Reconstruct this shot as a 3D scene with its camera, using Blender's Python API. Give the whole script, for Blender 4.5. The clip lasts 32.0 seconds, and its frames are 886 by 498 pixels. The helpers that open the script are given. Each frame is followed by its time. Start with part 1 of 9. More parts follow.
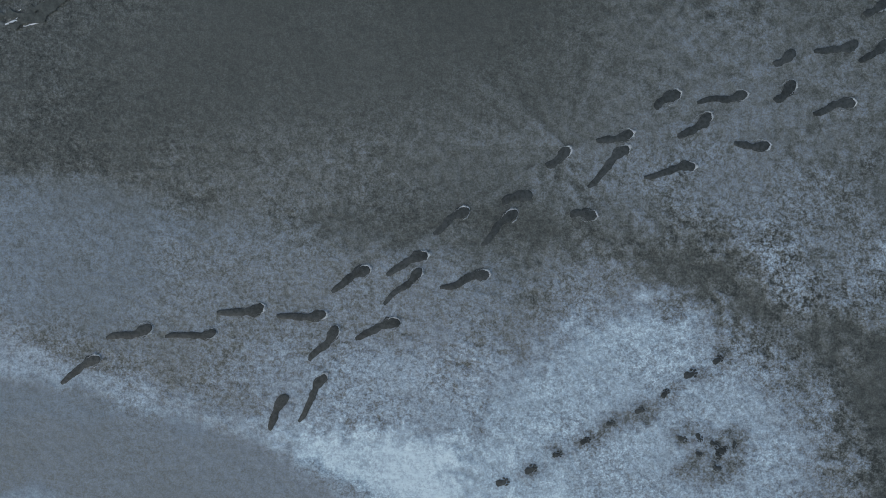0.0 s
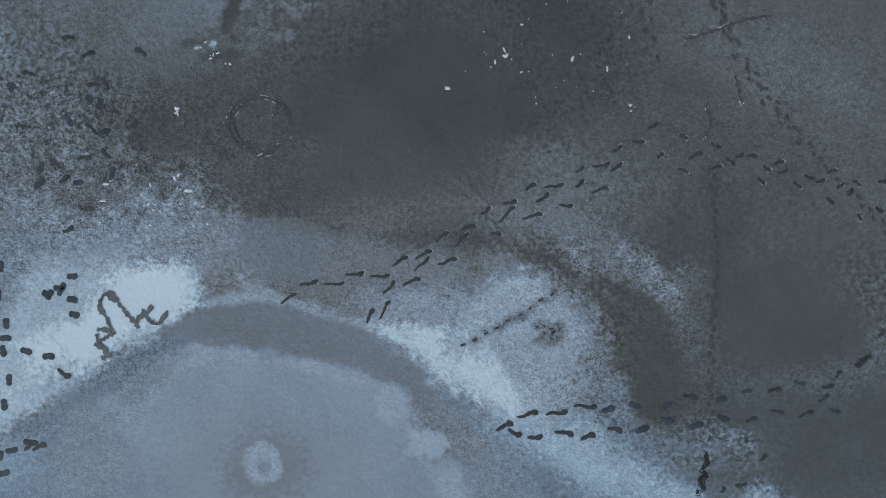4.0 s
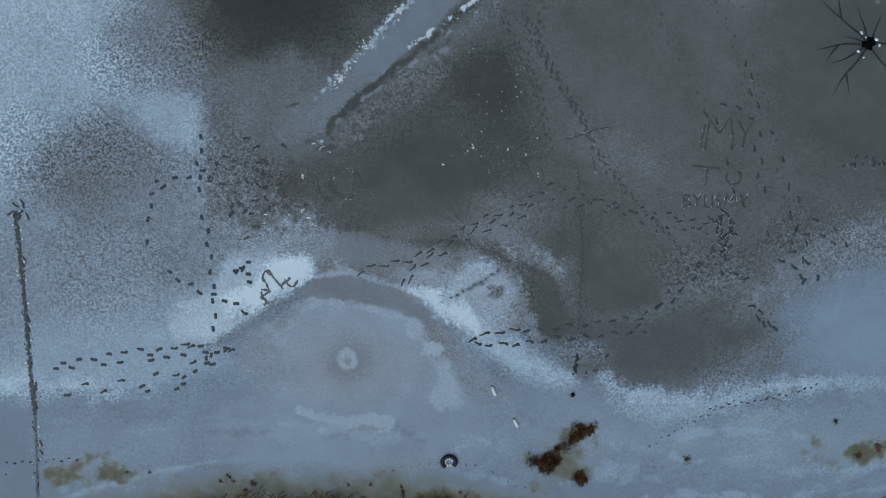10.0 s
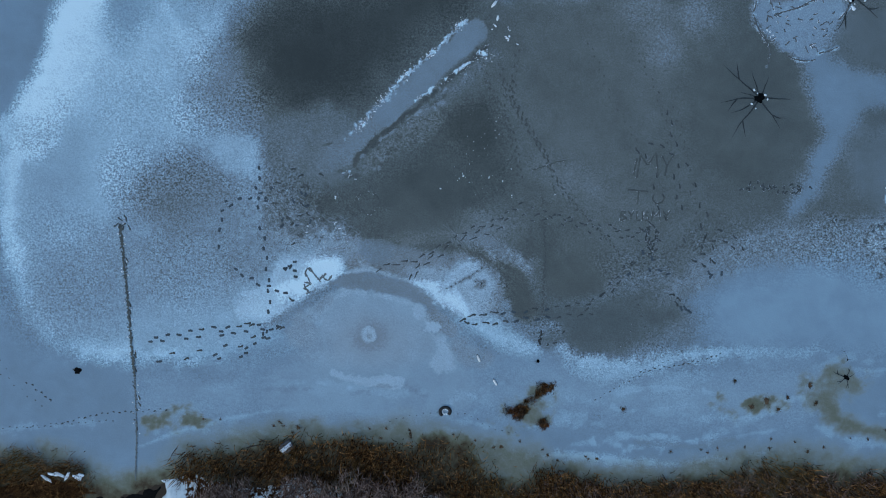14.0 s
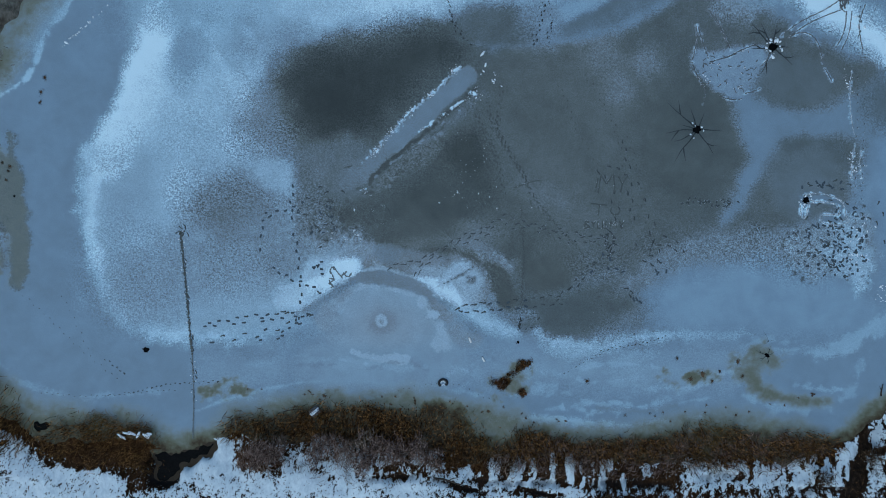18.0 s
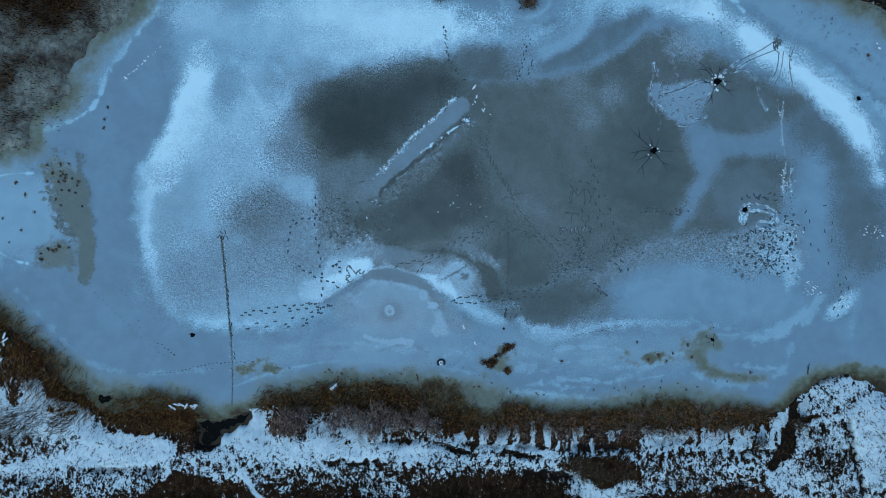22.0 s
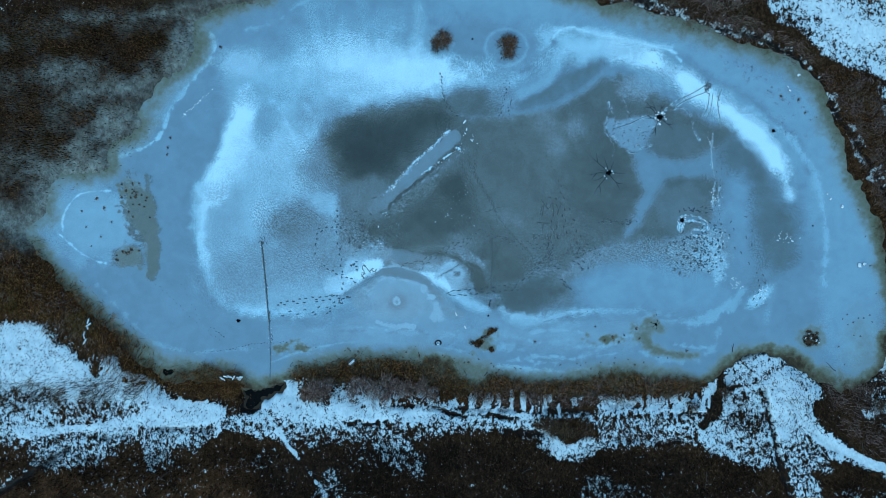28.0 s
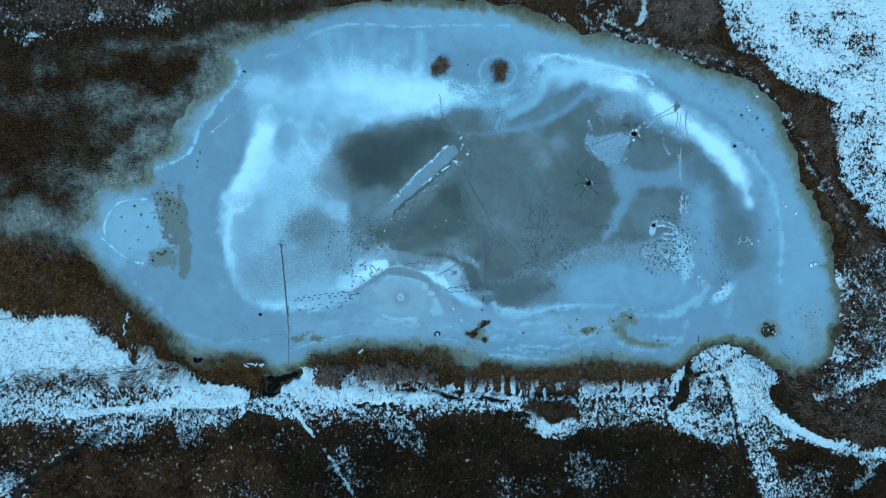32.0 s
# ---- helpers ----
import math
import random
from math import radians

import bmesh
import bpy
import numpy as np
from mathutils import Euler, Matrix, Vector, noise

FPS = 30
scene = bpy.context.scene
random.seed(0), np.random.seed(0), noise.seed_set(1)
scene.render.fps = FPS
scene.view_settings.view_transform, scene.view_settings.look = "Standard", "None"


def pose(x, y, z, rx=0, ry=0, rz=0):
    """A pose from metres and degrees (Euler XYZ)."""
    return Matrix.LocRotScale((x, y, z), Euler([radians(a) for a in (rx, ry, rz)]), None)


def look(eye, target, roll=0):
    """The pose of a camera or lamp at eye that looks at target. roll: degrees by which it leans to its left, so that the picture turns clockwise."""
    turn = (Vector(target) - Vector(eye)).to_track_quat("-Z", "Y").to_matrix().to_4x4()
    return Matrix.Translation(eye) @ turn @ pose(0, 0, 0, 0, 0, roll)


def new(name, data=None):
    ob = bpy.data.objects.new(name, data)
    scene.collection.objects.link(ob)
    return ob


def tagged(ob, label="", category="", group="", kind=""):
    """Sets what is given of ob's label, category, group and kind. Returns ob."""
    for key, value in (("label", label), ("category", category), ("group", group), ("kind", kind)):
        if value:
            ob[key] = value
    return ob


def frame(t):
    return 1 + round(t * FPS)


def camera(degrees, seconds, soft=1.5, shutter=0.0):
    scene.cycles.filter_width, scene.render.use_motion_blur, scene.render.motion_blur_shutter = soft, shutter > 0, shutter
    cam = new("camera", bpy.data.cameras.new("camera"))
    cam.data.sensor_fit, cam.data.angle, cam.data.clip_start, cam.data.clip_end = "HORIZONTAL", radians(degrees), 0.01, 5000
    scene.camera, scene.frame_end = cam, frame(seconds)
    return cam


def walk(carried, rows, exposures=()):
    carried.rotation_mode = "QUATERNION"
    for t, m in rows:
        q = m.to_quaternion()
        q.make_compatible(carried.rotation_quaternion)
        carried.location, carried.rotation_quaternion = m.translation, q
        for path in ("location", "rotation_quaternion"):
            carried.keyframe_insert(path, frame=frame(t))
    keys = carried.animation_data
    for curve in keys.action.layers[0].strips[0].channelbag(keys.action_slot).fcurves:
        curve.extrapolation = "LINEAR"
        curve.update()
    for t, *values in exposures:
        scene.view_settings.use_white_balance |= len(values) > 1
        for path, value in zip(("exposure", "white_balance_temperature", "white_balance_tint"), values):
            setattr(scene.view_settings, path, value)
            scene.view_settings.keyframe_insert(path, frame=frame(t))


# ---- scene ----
cam = camera(73, 32.0, soft=0.95)
PATH = [(0, -1.140, -0.962, 5.582), (0.5, -1.119, -0.989, 6.548), (1, -1.099, -0.988, 7.525), (1.5, -1.081, -0.975, 8.508), (2, -1.067, -0.962, 9.495), (2.5, -1.056, -0.954, 10.486), (3, -1.048, -0.953, 11.482), (3.5, -1.043, -0.961, 12.483), (4.2, -1.038, -0.983, 13.895), (5, -1.034, -1.017, 15.524), (6, -1.028, -1.058, 17.579), (7, -1.017, -1.084, 19.653), (8, -0.998, -1.086, 21.746), (9, -0.973, -1.063, 23.862), (10, -0.941, -1.022, 26.006), (11, -0.906, -0.970, 28.175), (12, -0.869, -0.916, 30.359), (13, -0.833, -0.905, 32.542), (14, -0.799, -0.85, 34.702), (15.5, -0.752, -0.77, 37.866), (17, -0.707, -0.70, 40.935), (18.5, -0.661, -0.65, 43.968), (20, -0.606, -0.60, 47.052), (21.5, -0.539, -0.55, 50.230), (23, -0.460, -0.49, 53.460), (24.5, -0.369, -0.441, 56.647), (26, -0.273, -0.362, 59.751), (27.5, -0.177, -0.276, 62.847), (29, -0.088, -0.155, 65.995), (30, -0.037, -0.056, 68.027), (31, -0.003, 0.022, 69.926), (32, 0.003, -0.018, 72.050)]
walk(cam, [(t, pose(x, y, z)) for t, x, y, z in PATH],
     exposures=[(0, -0.40, 6620, 5), (3, -0.36, 6600, 6), (6, -0.35, 6580, 6), (10, -0.31, 6500, 5), (12, -0.3, 5800, 2), (14, -0.28, 5230, -1),
                (17, -0.28, 5330, -3), (20, -0.26, 5100, -7), (23, -0.14, 4690, -13), (26, 0.0, 4445, -18), (32, 0.31, 4520, -24)])

# ---- sky and sun: a dull winter afternoon under thin cloud ----
SUN_EL, SUN_AZ = radians(42), radians(215)
world = bpy.data.worlds.new("winter_sky")
scene.world = world
world.use_nodes = True
wn = world.node_tree
sky = wn.nodes.new("ShaderNodeTexSky")
sky.sky_type, sky.sun_disc = "NISHITA", False
sky.sun_elevation, sky.sun_rotation = SUN_EL, SUN_AZ
sky.air_density, sky.dust_density = 1.0, 2.0
wn.links.new(sky.outputs[0], wn.nodes["Background"].inputs[0])
wn.nodes["Background"].inputs[1].default_value = 0.15
sun = new("sun", bpy.data.lights.new("sun", "SUN"))
sun.data.energy, sun.data.angle, sun.data.color = 0.9, radians(60), (1.0, 0.95, 0.88)
SUN_DIR = Vector((math.sin(SUN_AZ) * math.cos(SUN_EL), math.cos(SUN_AZ) * math.cos(SUN_EL), math.sin(SUN_EL)))
sun.matrix_world = look(SUN_DIR * 60, (0, 0, 0))


# ---- plan sheets: size of a unit in metres, and the unit that lies over the origin ----
def sheet(unit, ox, oy):
    return lambda x, y: ((x - ox) * unit, (oy - y) * unit)


WIDE = sheet(0.068, 784.0, 441.0)
MID = sheet(0.03767, 803.3, 420.6)
CLOSE = sheet(0.0166, 846.2, 375.7)
STEP = sheet(0.011784, 872.2, 362.1)
FOOT = sheet(0.00527, 1000.2, 258.3)
NINE = sheet(0.02253, 826.7, 394.3)
T3 = sheet(0.010837, 880.7, 353.1)
T7 = sheet(0.018549, 838.8, 382.6)
T10 = sheet(0.024545, 822.3, 399.4)
T13 = sheet(0.030714, 811.1, 411.5)
T14 = sheet(0.03264, 809.0, 414.5)
T19 = sheet(0.042467, 799.2, 426.0)
T24 = sheet(0.05246, 791.6, 432.3)
T31 = sheet(0.065998, 784.0, 441.3)
# lines that were drawn in the frost, used for the paint and for the scraped strokes
HOOK = [[(1392, 350), (1410, 347), (1427, 348), (1453, 357), (1463, 370), (1462, 387), (1474, 396), (1447, 402), (1423, 398), (1418, 387), (1427, 382), (1452, 385)], [(1452, 384), (1454, 372), (1447, 365), (1425, 362), (1403, 360)], [(1387, 367), (1388, 387), (1395, 392), (1402, 361)]]
LOOPS = [[(1354, 82), (1388, 56), (1427, 39), (1458, 18)], [(1362, 88), (1395, 63), (1430, 47), (1460, 36)], [(1465, 40), (1462, 75), (1446, 103)], [(1474, 40), (1470, 78), (1456, 106)], [(1367, 84), (1388, 74), (1409, 81), (1421, 102), (1425, 130)], [(1428, 136), (1441, 160)],
         [(1497, 28), (1486, 56), (1486, 74), (1492, 105)]]
SCRIBBLE = [[(1211, 63), (1213, 91), (1204, 123)], [(1220, 88), (1232, 121)], [(1214, 66), (1222, 92)], [(1235, 42), (1251, 67), (1269, 105)], [(1240, 44), (1258, 76), (1264, 100)], [(1248, 182), (1268, 190), (1290, 188)], [(1293, 179), (1308, 176), (1320, 170)], [(1204, 126), (1212, 150), (1226, 168), (1224, 195)],
            [(1262, 118), (1290, 104), (1320, 93)], [(1232, 126), (1256, 120), (1280, 112)], [(1320, 134), (1332, 120), (1336, 112)]]
RUNS = [[(1474, 140), (1470, 180), (1472, 215), (1478, 250)], [(1480, 262), (1474, 290), (1473, 325)], [(1490, 275), (1486, 300), (1492, 322)]]


# ---- noise on arrays ----
def hashed(ix, iy, seed):
    n = (ix * 374761393 + iy * 668265263 + seed * 2147483647 + 1013904223) & 0xFFFFFFFF
    n = ((n ^ (n >> 13)) * 1274126177) & 0xFFFFFFFF
    return ((n ^ (n >> 16)) & 0xFFFFFF) / float(0xFFFFFF)


def value_noise(x, y, seed):
    fx, fy = np.floor(x), np.floor(y)
    ix, iy = fx.astype(np.int64), fy.astype(np.int64)
    u, v = x - fx, y - fy
    u, v = u * u * (3 - 2 * u), v * v * (3 - 2 * v)
    a = hashed(ix, iy, seed) * (1 - u) + hashed(ix + 1, iy, seed) * u
    b = hashed(ix, iy + 1, seed) * (1 - u) + hashed(ix + 1, iy + 1, seed) * u
    return a * (1 - v) + b * v


def fbm(x, y, size, seed=0, octaves=5):
    """Noise from -1 to 1 with its largest lumps of that size."""
    total, weight, amp = 0.0, 0.0, 1.0
    for k in range(octaves):
        total = total + amp * (value_noise(x / size * 2 ** k + 17.3 * k, y / size * 2 ** k - 9.1 * k, seed + k) * 2 - 1)
        weight, amp = weight + amp, amp * 0.62
    return total / weight * 1.6


def step_between(a, b, v):
    s = np.clip((v - a) / (b - a), 0, 1)
    return s * s * (3 - 2 * s)


def rounded(pts, closed=True, rounds=2):
    """Corner cutting, so that an outline of few corners flows."""
    pts = [tuple(p) for p in pts]
    for _ in range(rounds):
        out = []
        count = len(pts) if closed else len(pts) - 1
        if not closed:
            out.append(pts[0])
        for i in range(count):
            (ax, ay), (bx, by) = pts[i], pts[(i + 1) % len(pts)]
            out += [(ax * 0.75 + bx * 0.25, ay * 0.75 + by * 0.25), (ax * 0.25 + bx * 0.75, ay * 0.25 + by * 0.75)]
        if not closed:
            out.append(pts[-1])
        pts = out
    return pts


def to_segments(x, y, pts, closed, widths=None):
    """Distance from points to a line of points, less the line's half width there."""
    best = np.full(np.shape(x), 1e9)
    count = len(pts) if closed else len(pts) - 1
    for i in range(count):
        (ax, ay), (bx, by) = pts[i], pts[(i + 1) % len(pts)]
        dx, dy = bx - ax, by - ay
        k = np.clip(((x - ax) * dx + (y - ay) * dy) / (dx * dx + dy * dy + 1e-12), 0, 1)
        d = np.hypot(x - ax - k * dx, y - ay - k * dy)
        if widths is not None:
            d = d - (widths[i] * (1 - k) + widths[min(i + 1, len(widths) - 1)] * k)
        best = np.minimum(best, d)
    return best


def inside(x, y, pts):
    odd = np.zeros(np.shape(x), bool)
    for i in range(len(pts)):
        (ax, ay), (bx, by) = pts[i], pts[(i + 1) % len(pts)]
        if ay != by:
            odd ^= ((ay > y) != (by > y)) & (x < (bx - ax) * (y - ay) / (by - ay) + ax)
    return odd


class Plan:
    """A grid of plan points with named fields that shapes are laid into, one over another."""

    def __init__(self, xs, ys, **fields):
        self.xs, self.ys = xs, ys
        self.x, self.y = np.meshgrid(xs, ys)
        self.fields = {k: np.full(self.x.shape, float(v)) for k, v in fields.items()}
        self.seed = 11

    def window(self, pts, margin):
        px, py = [p[0] for p in pts], [p[1] for p in pts]
        i0, i1 = np.searchsorted(self.xs, (min(px) - margin, max(px) + margin))
        j0, j1 = np.searchsorted(self.ys, (min(py) - margin, max(py) + margin))
        return slice(j0, j1), slice(i0, i1)

    def lay(self, w, d, soft, wob, size, amount, values, mode):
        self.seed += 7
        x, y = self.x[w], self.y[w]
        if x.size == 0:
            return
        d = d + wob * fbm(x, y, size, self.seed)
        m = step_between(soft, -soft, d) * amount
        if "frost" in values and "grain" in self.fields:
            edge = 5.5 * m * (1 - m) * np.abs(self.fields["frost"][w] - values["frost"])
            self.fields["grain"][w] = np.maximum(self.fields["grain"][w], np.minimum(edge, 0.85))
            self.fields["knobs"][w] = np.maximum(self.fields["knobs"][w] * (1 - 0.6 * m), np.minimum(edge * 1.1, 0.8) * (0.35 + 0.65 * (soft > 0.2)))
        for name, v in values.items():
            f = self.fields[name]
            if name == "grain":
                v = np.maximum(v, np.minimum(edge, 0.85)) if "frost" in values else v
            f[w] = f[w] * (1 - m) + v * m if mode == "mix" else (np.maximum(f[w], v * m) if mode == "max" else f[w] + v * m)

    def blob(self, sh, cx, cy, rx, ry, turn=0, soft=0.5, wob=0.4, size=1.5, amount=1, mode="mix", **values):
        (x0, y0), a, b = sh(cx, cy), abs(sh(cx + rx, cy)[0] - sh(cx, cy)[0]), abs(sh(cx, cy + ry)[1] - sh(cx, cy)[1])
        m = max(a, b) * (1 + (soft + 2 * wob) / min(a, b))
        w = self.window([(x0, y0)], m)
        x, y, c, s = self.x[w] - x0, self.y[w] - y0, math.cos(radians(turn)), math.sin(radians(turn))
        u, v = (x * c + y * s) / a, (y * c - x * s) / b
        k = np.hypot(u, v)
        self.lay(w, (k - 1) * min(a, b), soft, wob, size, amount, values, mode)

    def band(self, sh, pts, half, soft=0.2, wob=0.2, size=1.0, amount=1, mode="mix", curve=2, **values):
        pts = [sh(*p) for p in pts]
        unit = abs(sh(1, 0)[0] - sh(0, 0)[0])
        half = [half] * len(pts) if not hasattr(half, "__len__") else half
        if curve:
            both = rounded(list(zip([p[0] for p in pts], half)), False, curve)
            pts, half = rounded(pts, False, curve), [b[1] for b in both]
        half = [v * unit for v in half]
        w = self.window(pts, max(half) + soft + 2 * wob)
        self.lay(w, to_segments(self.x[w], self.y[w], pts, False, half), soft, wob, size, amount, values, mode)

    def area(self, sh, pts, soft=0.3, wob=0.4, size=1.5, amount=1, mode="mix", curve=1, **values):
        pts = rounded([sh(*p) for p in pts], True, curve)
        w = self.window(pts, soft + 2 * wob)
        d = to_segments(self.x[w], self.y[w], pts, True)
        d = np.where(inside(self.x[w], self.y[w], pts), -d, d)
        self.lay(w, d, soft, wob, size, amount, values, mode)


def grid_object(name, plan, z, keep, material):
    """A mesh over the plan's grid, with its fields as attributes; keep says which cells stay."""
    ny, nx = plan.x.shape
    used = np.zeros((ny, nx), bool)
    for a, b in ((0, 0), (0, 1), (1, 0), (1, 1)):
        used[a:ny - 1 + a, b:nx - 1 + b] |= keep
    index = np.full((ny, nx), -1, np.int64)
    index[used] = np.arange(used.sum())
    co = np.stack([plan.x[used], plan.y[used], z[used]], 1).astype(np.float32)
    quads = np.stack([index[:-1, :-1][keep], index[:-1, 1:][keep], index[1:, 1:][keep], index[1:, :-1][keep]], 1)
    me = bpy.data.meshes.new(name)
    me.vertices.add(len(co))
    me.vertices.foreach_set("co", co.ravel())
    me.loops.add(quads.size)
    me.loops.foreach_set("vertex_index", quads.ravel().astype(np.int32))
    me.polygons.add(len(quads))
    me.polygons.foreach_set("loop_start", np.arange(0, quads.size, 4, dtype=np.int32))
    me.polygons.foreach_set("use_smooth", np.ones(len(quads), bool))
    me.update(calc_edges=True)
    for key, f in plan.fields.items():
        me.attributes.new(key, "FLOAT", "POINT").data.foreach_set("value", f[used].astype(np.float32))
    me.materials.append(material)
    return new(name, me)


# ---- materials ----
class Surface:
    """A small hand for building node materials."""

    def __init__(self, name):
        self.mat = bpy.data.materials.new(name)
        self.mat.use_nodes = True
        self.tree = self.mat.node_tree
        self.bsdf = self.tree.nodes["Principled BSDF"]

    def put(self, socket, value):
        if isinstance(value, bpy.types.NodeSocket):
            self.tree.links.new(value, socket)
        else:
            socket.default_value = (*value, 1.0) if isinstance(value, tuple) and len(value) == 3 and socket.type == "RGBA" else value

    def node(self, kind, out=0, ins=None, **props):
        n = self.tree.nodes.new("ShaderNode" + kind)
        for k, v in props.items():
            if k == "operation":
                n.operation = v
            elif k == "data_type":
                n.data_type = v
            elif k == "attribute_name":
                n.attribute_name = v
            elif k == "feature":
                n.feature = v
            elif k == "clamp":
                n.use_clamp = v
        for k, v in (ins or {}).items():
            self.put(n.inputs[k], v)
        return n.outputs[out]

    def math(self, op, a, b=0.0, clamp=False):
        return self.node("Math", 0, {0: a, 1: b}, operation=op, clamp=clamp)

    def attr(self, name):
        return self.node("Attribute", 2, attribute_name=name)

    def place(self):
        return self.node("NewGeometry", 0)

    def noise(self, scale, detail=3.0, rough=0.55, vector=None, distort=0.0):
        return self.node("TexNoise", 0, {"Vector": vector or self.place(), "Scale": scale, "Detail": detail, "Roughness": rough, "Distortion": distort})

    def smooth(self, v, a, b, lo=0.0, hi=1.0):
        n = self.tree.nodes.new("ShaderNodeMapRange")
        n.interpolation_type = "SMOOTHSTEP"
        for k, val in zip(range(5), (v, a, b, lo, hi)):
            self.put(n.inputs[k], val)
        return n.outputs[0]

    def ramp(self, v, stops):
        n = self.tree.nodes.new("ShaderNodeValToRGB")
        while len(n.color_ramp.elements) < len(stops):
            n.color_ramp.elements.new(0.5)
        for e, (p, c) in zip(n.color_ramp.elements, stops):
            e.position, e.color = p, (*c, 1.0)
        self.put(n.inputs[0], v)
        return n.outputs[0]

    def mix(self, f, a, b):
        n = self.tree.nodes.new("ShaderNodeMix")
        n.data_type = "RGBA"
        self.put(n.inputs[0], f)
        self.put(n.inputs[6], a)
        self.put(n.inputs[7], b)
        return n.outputs[2]

    def bump(self, height, strength, distance):
        return self.node("Bump", 0, {"Height": height, "Strength": strength, "Distance": distance})

    def done(self, colour, rough, normal=None, spec=0.5):
        self.put(self.bsdf.inputs["Base Color"], colour)
        self.put(self.bsdf.inputs["Roughness"], rough)
        self.put(self.bsdf.inputs["Specular IOR Level"], spec)
        if normal is not None:
            self.put(self.bsdf.inputs["Normal"], normal)
        return self.mat


def ice_material():
    s = Surface("frosted_ice")
    frost, grain, algae, cold, knobs = s.attr("frost"), s.attr("grain"), s.attr("algae"), s.attr("cold"), s.attr("knobs")
    patchy = s.smooth(s.noise(1.3, 4.0, 0.6), 0.3, 0.7, 0.7, 1.3)
    crystal = s.smooth(s.noise(70.0, 2.0, 0.6, None, 0.3), 0.33, 0.67)
    grit = s.smooth(s.noise(40.0, 1.0, 0.5, None, 0.3), 0.4, 0.6)
    spots = s.smooth(s.noise(19.0, 1.5, 0.5, None, 0.5), 0.36, 0.58)
    dots = s.smooth(s.noise(8.0, 1.0, 0.5, None, 0.3), 0.38, 0.6)
    pebble = s.noise(11.0, 1.0, 0.5, None, 0.4)
    blotch = s.noise(3.1, 2.0, 0.55)
    cloud = s.noise(0.9, 4.0, 0.55)
    veil = s.noise(0.16, 4.0, 0.5)
    drift = s.noise(0.42, 5.0, 0.6, None, 0.8)
    knob = s.smooth(s.noise(9.2, 0.6, 0.5, None, 0.15), 0.35, 0.62)
    flake = s.smooth(s.noise(5.0, 2.5, 0.6, None, 0.3), 0.38, 0.6)
    speck = s.math("MULTIPLY", s.math("SUBTRACT", crystal, 0.5), 0.27)
    for part, mid, amount in ((grit, 0.5, 0.33), (spots, 0.6, 0.3), (dots, 0.55, 0.16), (pebble, 0.5, 0.2)):
        speck = s.math("ADD", speck, s.math("MULTIPLY", s.math("SUBTRACT", part, mid), amount))
    speck = s.math("ADD", speck, s.math("MULTIPLY", s.math("SUBTRACT", blotch, 0.5), s.math("ADD", 0.2, s.math("MULTIPLY", grain, 0.45))))
    w = s.math("ADD", frost, s.math("MULTIPLY", s.math("MULTIPLY", speck, grain), s.math("MULTIPLY", patchy, 0.82)))
    w = s.math("ADD", w, s.math("MULTIPLY", s.math("MULTIPLY", s.math("SUBTRACT", knob, 0.55), knobs), s.math("MULTIPLY", patchy, 0.38)))
    w = s.math("ADD", w, s.math("MULTIPLY", s.math("SUBTRACT", flake, 0.55), s.math("MULTIPLY", knobs, 0.27)))
    w = s.math("ADD", w, s.math("MULTIPLY", s.math("SUBTRACT", crystal, 0.5), 0.05))
    w = s.math("ADD", w, s.math("MULTIPLY", s.math("SUBTRACT", cloud, 0.5), 0.1))
    w = s.math("ADD", w, s.math("ADD", s.math("MULTIPLY", s.math("SUBTRACT", veil, 0.5), 0.12), s.math("MULTIPLY", s.math("SUBTRACT", drift, 0.5), 0.14)), clamp=True)
    grey = s.ramp(w, [(0.0, (0.046, 0.052, 0.048)), (0.2, (0.111, 0.121, 0.11)), (0.33, (0.183, 0.199, 0.189)), (0.5, (0.272, 0.313, 0.35)), (0.78, (0.462, 0.565, 0.645)), (1.0, (0.72, 0.864, 0.925))])
    blue = s.ramp(w, [(0.0, (0.042, 0.05, 0.048)), (0.25, (0.12, 0.146, 0.157)), (0.5, (0.235, 0.323, 0.41)), (0.8, (0.415, 0.58, 0.675)), (1.0, (0.71, 0.868, 0.925))])
    colour = s.mix(cold, grey, blue)
    stain = s.math("ADD", algae, s.math("MULTIPLY", s.math("SUBTRACT", s.noise(1.7, 6.0, 0.7), 0.5), s.math("MULTIPLY", algae, 1.3)), clamp=True)
    mud = s.ramp(stain, [(0.0, (0.3, 0.34, 0.3)), (0.3, (0.2, 0.22, 0.185)), (0.6, (0.12, 0.12, 0.075)), (0.85, (0.055, 0.04, 0.018)), (1.0, (0.03, 0.02, 0.01))])
    colour = s.mix(s.smooth(stain, 0.02, 0.42), colour, mud)
    relief = s.math("ADD", s.math("MULTIPLY", s.math("ADD", pebble, s.math("MULTIPLY", blotch, 0.7)), s.math("ADD", grain, 0.25)), s.math("MULTIPLY", cloud, 0.2))
    relief = s.math("ADD", relief, s.math("MULTIPLY", knob, s.math("MULTIPLY", knobs, 0.7)))
    return s.done(colour, s.smooth(w, 0.1, 0.7, 0.42, 0.85), s.bump(relief, 0.5, 0.045), 0.25)


